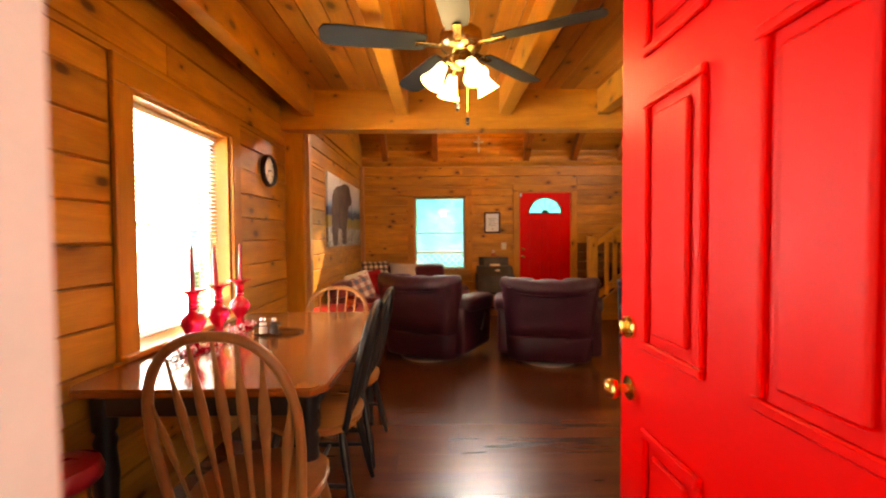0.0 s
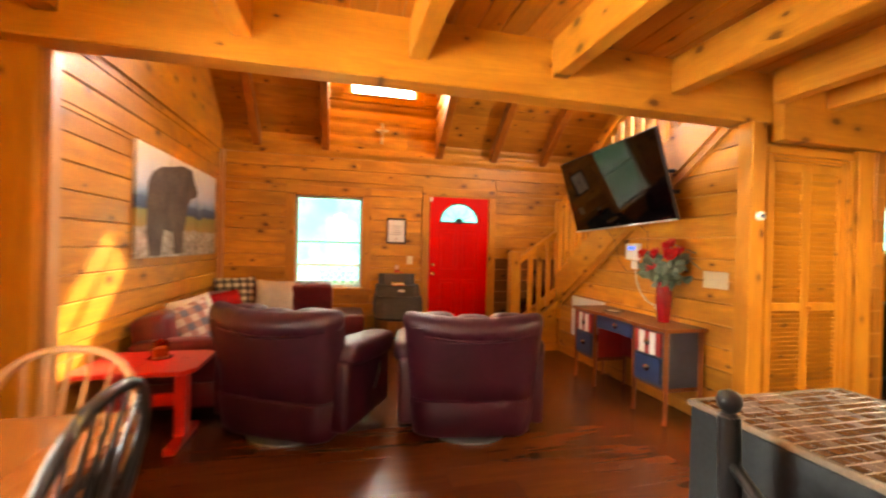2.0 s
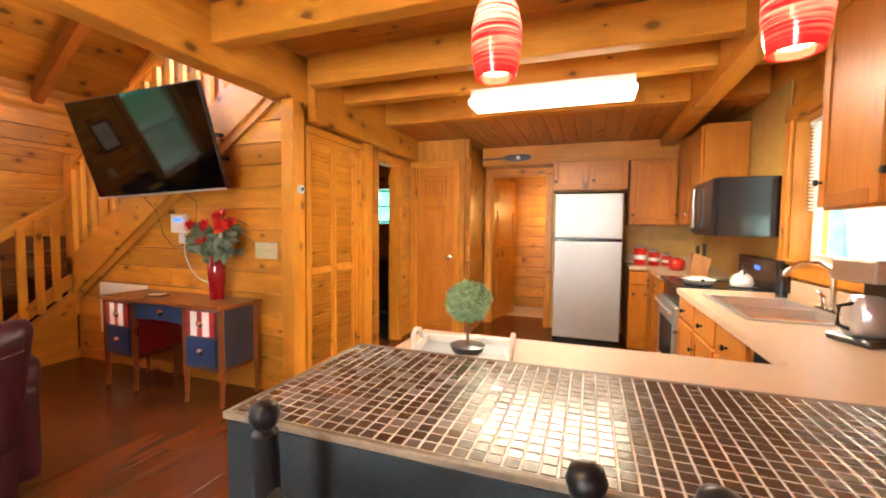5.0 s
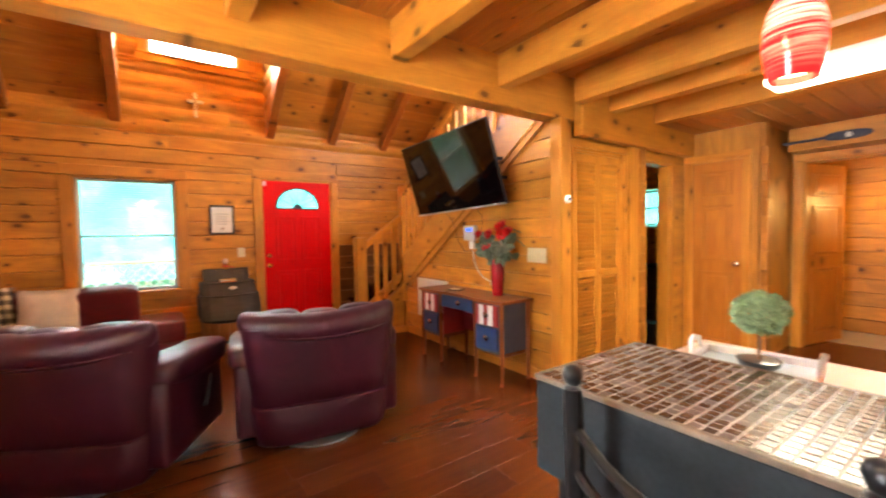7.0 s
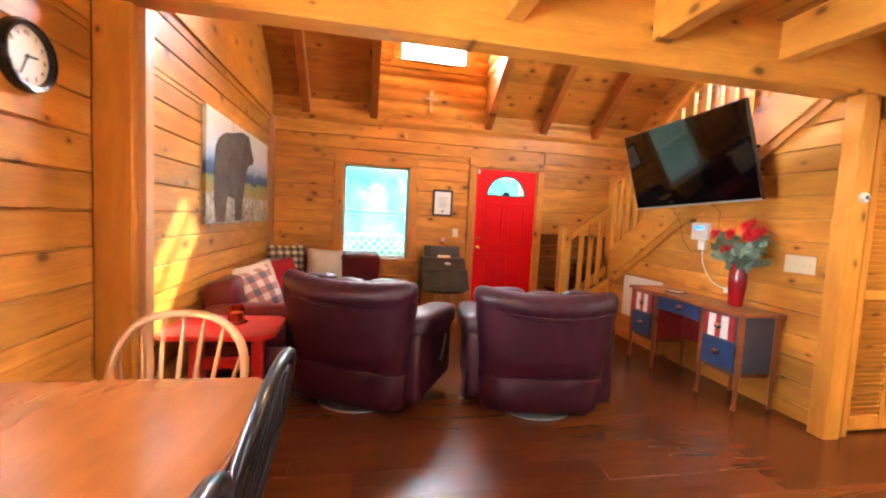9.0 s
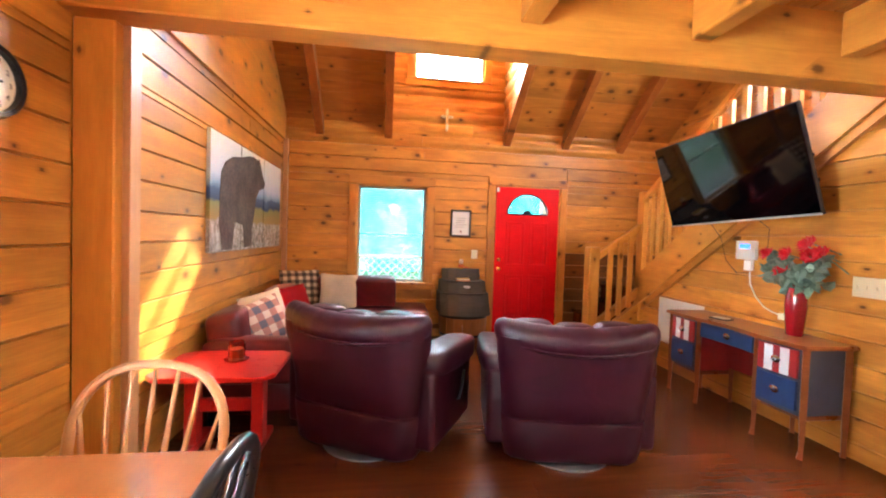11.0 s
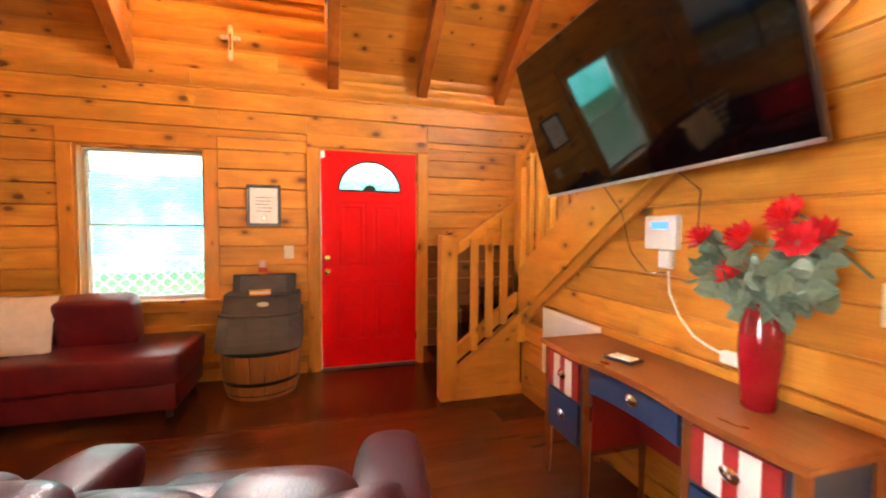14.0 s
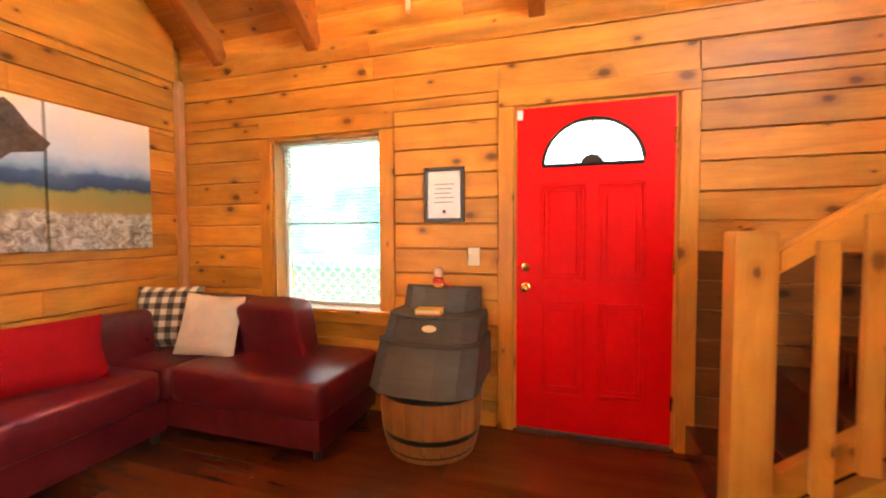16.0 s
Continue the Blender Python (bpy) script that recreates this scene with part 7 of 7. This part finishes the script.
for a, b in ((SX0 + 0.02, 2.965), (2.995, SX1 - 0.02)):
    bm = bmesh.new()
    box(bm, a, b, SY0 + 0.02, SY0 + 0.024, 0.74, 0.91)
    box(bm, a, b, SY1 - 0.024, SY1 - 0.02, 0.74, 0.91)
    box(bm, a, a + 0.004, SY0 + 0.024, SY1 - 0.024, 0.74, 0.91)
    box(bm, b - 0.004, b, SY0 + 0.024, SY1 - 0.024, 0.74, 0.91)
    box(bm, a, b, SY0 + 0.02, SY1 - 0.02, 0.732, 0.739)
    part("bowl", bm, steel, sink)
tap = thing("faucet", "arched chrome kitchen faucet with a spray", "faucet", pose(2.98, 0.37, 0.911))
part("base", slab(-0.12, 0.12, -0.025, 0.025, 0.0, 0.012, 0.004), chrome, tap)
part("spout", tube(bmesh.new(), [(0, 0, 0.01), (0, 0, 0.16), (0, 0.02, 0.22), (0, 0.07, 0.25), (0, 0.14, 0.24), (0, 0.19, 0.20), (0, 0.20, 0.17)], [0.014, 0.013, 0.012, 0.012, 0.012, 0.012, 0.014], 12), chrome, tap, "", True)
part("lever", tube(bmesh.new(), [(0.08, 0, 0.01), (0.08, 0, 0.06), (0.12, 0.01, 0.09)], [0.014, 0.012, 0.007], 10), chrome, tap, "", True)

fr = thing("refrigerator", "silver top-freezer refrigerator with black trim", "refrigerator")
part("cabinet", slab(5.235, BACK - 0.03, 1.19, 1.893, 0.03, 1.70, 0.006), gloss_black, fr)
part("freezer_door", slab(5.17, 5.23, 1.19, 1.893, 1.205, 1.695, 0.012, 2), fridge_steel, fr)
part("main_door", slab(5.17, 5.23, 1.19, 1.893, 0.09, 1.17, 0.012, 2), fridge_steel, fr)
part("handle_strip", slab(5.165, 5.23, 1.195, 1.888, 1.172, 1.203, 0.004), gloss_black, fr)
part("kick_plate", slab(5.20, 5.234, 1.195, 1.888, 0.0, 0.085), gloss_black, fr)
part("top_cap", slab(5.168, 5.3, 1.189, 1.894, 1.7005, 1.712, 0.003), gloss_black, fr)

stove = thing("stove", "stainless and black electric range", "stove")
part("body", slab(3.66, 4.41, FRONT + 0.01, 0.90, 0.0, 0.90, 0.005), gloss_black, stove)
part("oven_door", slab(3.67, 4.40, 0.901, 0.935, 0.18, 0.76, 0.006), steel, stove, "stainless oven door")
part("oven_window", slab(3.78, 4.29, 0.9352, 0.939, 0.30, 0.62, 0.002), gloss_black, stove)
part("drawer", slab(3.67, 4.40, 0.901, 0.93, 0.03, 0.165, 0.005), steel, stove)
part("handle", rod(bmesh.new(), (3.70, 0.965, 0.72), (4.37, 0.965, 0.72), 0.012), steel, stove, "steel bar handle")
part("cooktop", slab(3.655, 4.415, 0.37, 0.93, 0.9005, 0.915, 0.004), gloss_black, stove)
bg = part("back_panel", slab(3.66, 4.41, FRONT + 0.012, 0.36, 0.9005, 1.12, 0.008), gloss_black, stove)
part("clock_display", slab(3.95, 4.05, 0.3602, 0.362, 1.03, 1.06), lcd_blue, bg, "blue clock display")
for k in range(4):
    part("burner", lathe(bmesh.new(), [(0.085, 0), (0.085, 0.004), (0.07, 0.006), (0.01, 0.006)], 24, (3.83 + 0.4 * (k % 2), 0.50 + 0.27 * (k // 2), 0.9152)), black_metal, stove, "", True)
mw = thing("microwave", "black microwave fixed over the range", "microwave")
part("body", slab(3.88, 4.54, FRONT + 0.003, 0.66, 1.27, 1.695, 0.006), gloss_black, mw)
part("door", slab(3.885, 4.34, 0.661, 0.69, 1.29, 1.69, 0.006), gloss_black, mw)
part("handle", rod(bmesh.new(), (4.31, 0.72, 1.33), (4.31, 0.72, 1.65), 0.012), steel, mw, "steel handle")
part("control_panel", slab(4.345, 4.535, 0.661, 0.688, 1.29, 1.69, 0.004), black_paint, mw)
pan = thing("frying_pan", "pale frying pan on the stove", "pan", pose(3.86, 0.76, 0.9215))
part("pan", lathe(bmesh.new(), [(0.08, 0), (0.11, 0.035), (0.113, 0.036), (0.085, 0.006), (0.01, 0.005)], 26), white_plastic, pan, "", True)
part("handle", tube(bmesh.new(), [(-0.1, 0, 0.032), (-0.2, 0.02, 0.045), (-0.26, 0.03, 0.05)], [0.01, 0.011, 0.012], 8), black_paint, pan, "", True)
ket = thing("kettle", "white rounded kettle on the stove", "kettle", pose(3.84, 0.50, 0.9215) @ Matrix.Scale(0.75, 4))
part("pot", lathe(bmesh.new(), [(0.08, 0), (0.095, 0.03), (0.085, 0.08), (0.05, 0.115), (0.02, 0.12), (0.012, 0.14), (0.003, 0.142)], 24), white_plastic, ket, "", True)
part("handle", tube(bmesh.new(), [(-0.06, 0, 0.11), (-0.05, 0, 0.17), (0.0, 0, 0.19), (0.05, 0, 0.17), (0.06, 0, 0.11)], 0.007, 8), black_paint, ket, "", True)


def canister(m, r, h):
    t = thing("canister", "red kitchen canister with a metal lid", "canister", m, "red canisters on the worktop")
    part("tin", lathe(bmesh.new(), [(r * 0.95, 0), (r, 0.006), (r, h), (r * 0.6, h + 0.004)], 22), red_paint, t, "", True)
    part("band", lathe(bmesh.new(), [(r + 0.001, h * 0.35), (r + 0.0015, h * 0.6)], 22), white_plastic, t, "pale label band")
    lid = part("lid", lathe(bmesh.new(), [(r * 0.98, h + 0.002), (r * 1.02, h + 0.012), (r * 0.5, h + 0.03), (0.004, h + 0.032)], 22), steel, t, "metal lid", True)
    part("lid_knob", lathe(bmesh.new(), [(0.006, h + 0.03), (0.013, h + 0.042), (0.003, h + 0.05)], 12), steel, lid, "", True)


canister(pose(5.50, 0.98, 0.911), 0.062, 0.19)
canister(pose(5.50, 0.84, 0.911), 0.055, 0.15)
canister(pose(5.51, 0.71, 0.911), 0.048, 0.115)
single("red_pot", lathe(bmesh.new(), [(0.05, 0), (0.07, 0.02), (0.075, 0.09), (0.05, 0.115), (0.01, 0.13)], 22), red_paint, "small red pot on the worktop", "pot", True, pose(5.0, 0.70, 0.911))
kb = thing("knife_block", "pale wooden knife block with black knives", "knife block", pose(4.62, 0.60, 0.911))
part("block", extrude_outline(bmesh.new(), [(-0.06, 0), (0.07, 0), (0.05, 0.20), (-0.09, 0.15)], lambda u, v, s: (-0.045 + 0.09 * s, u, v)), light_chair, kb)
for k in range(6):
    part("knife_grip", slab(-0.038 + 0.028 * (k % 3), -0.022 + 0.028 * (k % 3), -0.05 + 0.05 * (k // 3), -0.03 + 0.05 * (k // 3), 0.17, 0.28 - 0.02 * (k // 3), 0.004), black_paint, kb)
cof = thing("coffee_maker", "black and silver drip coffee maker", "coffee maker", pose(2.33, 0.53, 0.911, 0, 0, 20) @ Matrix.Scale(0.85, 4))
part("base", slab(-0.10, 0.10, -0.13, 0.13, 0, 0.03, 0.008), black_paint, cof)
part("column", slab(-0.10, 0.10, -0.13, -0.03, 0.031, 0.26, 0.008), black_paint, cof)
part("head", slab(-0.10, 0.10, -0.13, 0.12, 0.261, 0.36, 0.014, 2), steel, cof, "silver top")
pot = part("carafe", lathe(bmesh.new(), [(0.06, 0.032), (0.075, 0.05), (0.078, 0.14), (0.055, 0.19), (0.05, 0.20)], 22, (0, 0.05, 0)), steel, cof, "steel carafe", True)
part("carafe_handle", tube(bmesh.new(), [(0, 0.11, 0.17), (0, 0.17, 0.16), (0, 0.17, 0.08), (0, 0.12, 0.06)], 0.009, 8), black_paint, pot, "", True)
for x, h, r in ((2.66, 0.11, 0.035), (2.56, 0.13, 0.033), (2.75, 0.10, 0.032), (2.60, 0.10, 0.03)):
    single("drinking_glass", lathe(bmesh.new(), [(r * 0.8, 0), (r, h), (r - 0.003, h), (r * 0.75, 0.006)], 18), clear, "clear drinking glass by the sink", "glass", True, pose(x, 0.36 + (0.09 if x == 2.60 else 0), 0.918 if x > 2.6 else 0.911), "glasses by the sink")
soap = single("soap_bottle", lathe(bmesh.new(), [(0.03, 0), (0.032, 0.10), (0.012, 0.13), (0.012, 0.16), (0.004, 0.17)], 16), gloss_black, "dark soap bottle by the sink", "bottle", True, pose(3.42, 0.42, 0.911))

# tray and topiary on the peninsula
tray = thing("serving_tray", "pale blue tray with white loop handles", "tray", pose(1.64, 1.88, 0.911, 0, 0, 8))
part("tray", slab(-0.10, 0.10, -0.14, 0.14, 0, 0.012, 0.004), tray_blue, tray)
for a in ((-0.11, 0.11, -0.152, -0.14), (-0.11, 0.11, 0.14, 0.152), (-0.112, -0.10, -0.14, 0.14), (0.10, 0.112, -0.14, 0.14)):
    part("rim", slab(*a, 0, 0.035, 0.004), white_paint, tray)
for s in (-1, 1):
    part("loop_handle", tube(bmesh.new(), [(-0.05, s * 0.146, 0.03), (-0.04, s * 0.152, 0.065), (0, s * 0.155, 0.075), (0.04, s * 0.152, 0.065), (0.05, s * 0.146, 0.03)], 0.008, 8), white_paint, tray, "", True)
topi = thing("topiary", "small potted topiary ball of fine green leaves", "plant", pose(1.62, 1.86, 0.9235))
part("pot", lathe(bmesh.new(), [(0.035, 0), (0.05, 0.015), (0.055, 0.03), (0.045, 0.032), (0.005, 0.03)], 20), black_paint, topi, "", True)
part("trunk", rod(bmesh.new(), (0, 0, 0.02), (0, 0, 0.12), 0.005, 0.004, 8), plain("twig_brown", (0.15, 0.09, 0.05), 0.8), topi)
rnd = random.Random(21)
verts, faces = [], []
for k in range(2600):
    d = Vector([rnd.gauss(0, 1) for _ in range(3)]).normalized()
    r = 0.070 * rnd.uniform(0.45, 1.0) ** 0.5 * (1 + 0.12 * noise.noise(d * 3))
    c = d * r + Vector((0, 0, 0.165))
    c.z = 0.165 + (c.z - 0.165) * 0.9
    q = Euler([rnd.uniform(0, 6.3) for _ in range(3)]).to_matrix()
    i = len(verts)
    verts += [tuple(c + q @ Vector(p)) for p in ((0, -0.009, 0), (0.003, 0, 0.001), (0, 0.009, 0), (-0.003, 0, 0.001))]
    faces.append((i, i + 1, i + 2, i + 3))
me = bpy.data.meshes.new("foliage")
me.from_pydata(verts, [], faces)
me.materials.append(leaf_green)
tagged(part("foliage", me, None, topi), kind="stuff")


def pendant(m):
    """A red glass pendant; origin at the middle of its lower rim."""
    t = thing("pendant_lamp", "lit red swirled glass pendant lamp", "lamp", m, "pendants over the bar")
    prof = [(0.045, 0.0), (0.053, 0.032), (0.058, 0.075), (0.057, 0.115), (0.049, 0.152), (0.035, 0.180), (0.022, 0.195)]
    inner = [(r - 0.004, z) for r, z in prof[::-1]]
    bm = bmesh.new()
    seg = 28
    rings = [[bm.verts.new((r * math.cos(k * math.tau / seg), r * math.sin(k * math.tau / seg), z)) for k in range(seg)] for r, z in prof + inner]
    for a, b in zip(rings, rings[1:] + rings[:1]):
        for k in range(seg):
            bm.faces.new((a[k], a[(k + 1) % seg], b[(k + 1) % seg], b[k]))
    part("glass_shade", bm, swirl, t, "", True)
    part("bulb", lathe(bmesh.new(), [(0.004, 0.008), (0.03, 0.014), (0.038, 0.04), (0.034, 0.085), (0.02, 0.12), (0.012, 0.15)], 16), bulb_glow, t, "lit bulb", True)
    part("socket", lathe(bmesh.new(), [(0.024, 0.196), (0.020, 0.21), (0.008, 0.235), (0.004, 0.24)], 16), black_metal, t, "", True)
    part("cord", rod(bmesh.new(), (0, 0, 0.235), (0, 0, CEIL - 1.66 - 0.03), 0.003, seg=6), black_paint, t)
    part("ceiling_cup", lathe(bmesh.new(), [(0.055, CEIL - 1.66 - 0.003), (0.055, CEIL - 1.66 - 0.02), (0.01, CEIL - 1.66 - 0.035)], 20), black_metal, t, "", True)
    return t


pl = pendant(pose(1.375, 1.73, 1.66))
copy_thing(pl, pose(1.42, 1.15, 1.66))
lt = thing("fluorescent_light", "long lit fluorescent ceiling light", "ceiling light")
part("housing", slab(3.40, 3.60, 1.26, 2.38, 2.262, JOIST_LOW - 0.002, 0.004), white_paint, lt)
part("diffuser", slab(3.37, 3.63, 1.25, 2.39, 2.215, 2.261, 0.018, 3), tube_glow, lt, "glowing white diffuser")
pad = thing("wall_paddle", "blue-grey wooden canoe paddle on the wall", "paddle", pose(5.60, 2.42, 2.19))
part("shaft", rod(bmesh.new(), (0, 0.12, 0.0), (0, 0.46, -0.01), 0.012, seg=8), slate, pad)
part("blade", cushion(bmesh.new(), 0, -0.02, 0.0, 0.014, 0.34, 0.085, 0.8, 10), slate, pad, "", True)
part("emblem", lathe(bmesh.new(), [(0.025, 0.0), (0.025, 0.002), (0.002, 0.003)], 16), paper, pad, "pale oval emblem", False, pose(-0.0075, -0.03, 0, 0, -90, 0))

# bedroom and bathroom glimpses
bed = thing("bedroom_chest", "dark chest under the bedroom window", "chest")
part("body", slab(6.05, 6.50, 4.0, 5.3, 0.0, 0.80, 0.01), plain("dark_walnut", (0.03, 0.016, 0.010), 0.4), bed)
for k in range(3):
    part("drawer", slab(6.03, 6.049, 4.05, 5.25, 0.06 + 0.25 * k, 0.28 + 0.25 * k, 0.004), bpy.data.materials["dark_walnut"], bed)
single("curtain", slab(6.52, 6.56, 4.05, 4.44, 0.005, 2.3, 0.01), dark_cloth, "dark curtain beside the bedroom window", "curtain")
vl = thing("vanity_light", "two small lit bulbs on the bathroom wall", "lamp", pose(7.285, 2.12, 0))
for z in (1.78, 1.30):
    part("bulb", lathe(bmesh.new(), [(0.01, -0.05), (0.04, -0.03), (0.045, 0.02), (0.02, 0.06)], 16, (-0.05, 0, z)), bath_glow, vl, "", True)
part("bar", slab(-0.012, 0.008, -0.03, 0.03, 1.2, 1.9, 0.004), brass, vl)

# ---------------------------------------------------------------- boards of the walls and floor
boards(wall_left, 'x', LEFT, 1, 0.3, FAR - 0.06, 0.0, 2.50, [(WIN_DIN[0] - 0.11, WIN_DIN[1] + 0.11, WIN_DIN[2] - 0.1, WIN_DIN[3] + 0.12), (3.65, 3.79, 0, 2.5)], phase=0.08)
boards(wall_far, 'y', FAR, -1, LEFT + 0.056, STAIR_OUT, 0.0, 2.52, [(-0.565, 0.545, 0.66, 2.115), (1.275, 2.405, 0, 2.18), (2.405, STAIR_OUT, 0.0, 1.171)], phase=0.005)
# darker boards right of the door, from the floor to 1.17 m
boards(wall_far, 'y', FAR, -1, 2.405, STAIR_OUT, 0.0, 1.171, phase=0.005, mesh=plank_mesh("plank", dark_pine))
boards(wall_far, 'y', FAR, -1, LEFT + 0.03, STAIR_OUT, 2.52, 2.52 + COURSE * 2, logs=True)
boards(wall_far, 'y', FAR, -1, DORM_X0, DORM_X1, 2.52 + COURSE * 2, DORM_TOP, [(0.13, 1.26, 3.32, 4.26)], logs=True)
z = 0.10
while z < 2.3:
    boards(wall_stair, 'x', STAIR, -1, 3.645, min(6.2, 6.24 - (z + COURSE - 0.80) / RAIL_SLOPE), z, min(z + COURSE, 2.33))
    z += COURSE
boards(wall_stair_outer, 'x', STAIR_OUT, -1, 3.6, FAR, 0.1, 3.0)
boards(wall_front, 'y', FRONT, 1, LEFT, -0.46, 0.0, 2.36)
boards(wall_bath_side, 'y', 3.1, -1, 6.0, 7.28, 0.0, 2.5)
boards(wall_bath_far, 'x', 7.3, -1, 1.2, 3.08, 0.0, 2.5)
boards(wall_bed_far, 'x', 6.6, -1, 3.7, 6.0, 0.0, 2.5, [WIN_BED])

rnd = random.Random(5)
bm = bmesh.new()
box(bm, 0.0002, 0.9998, 0.0003, 0.1897, -0.02, 0.0)
bmesh.ops.bevel(bm, geom=[e for e in bm.edges if all(v.co.z > -0.001 for v in e.verts)], offset=0.0005, segments=1, affect='EDGES')
board = finish(bm, "floor_board", floor_wood)
y = FRONT
while y < FAR:
    x, end = LEFT - rnd.uniform(0, 1.2), 6.5 if y < 3.55 else STAIR
    while x < end:
        x2 = min(x + rnd.uniform(1.2, 1.9), end)
        x1 = max(x, LEFT - 0.01)
        if x2 - x1 > 0.02:
            part("floor_board", board, None, floor, m=pose(x1, y, rnd.uniform(-0.0004, 0.0004)) @ Matrix.Diagonal((x2 - x1, 1, 1, 1)))
        x = x2
    y += 0.19

# mosaic of the bar top
nx, ny = 17, 66
px, py = (BX1 - BX0 - 0.028) / nx, (BY1 - BY0 - 0.026) / ny
bm = bmesh.new()
box(bm, -0.43 * px, 0.43 * px, -0.43 * py, 0.43 * py, -0.003, 0.0, 0)
bmesh.ops.bevel(bm, geom=[e for e in bm.edges if all(v.co.z > -0.001 for v in e.verts)], offset=0.001, segments=1, affect='EDGES')
tile = finish(bm, "tile", mosaic)
rnd = random.Random(9)
rest_v, rest_f = [], []
for i in range(nx):
    for j in range(ny):
        m = pose(BX0 + 0.014 + (i + 0.5) * px, BY0 + 0.012 + (j + 0.5) * py, BZ + rnd.uniform(-0.0003, 0.0005), rnd.gauss(0, 0.45), rnd.gauss(0, 0.45), 0)
        if j >= ny - 17:
            part("tile", tile, None, bart, m=m)
        else:
            k = len(rest_v)
            rest_v += [tuple(m @ v.co) for v in tile.vertices]
            rest_f += [tuple(k + q for q in p.vertices) for p in tile.polygons]
me = bpy.data.meshes.new("tile_field")
me.from_pydata(rest_v, [], rest_f)
me.materials.append(mosaic)
tagged(part("tile_field", me, None, bart), kind="stuff")
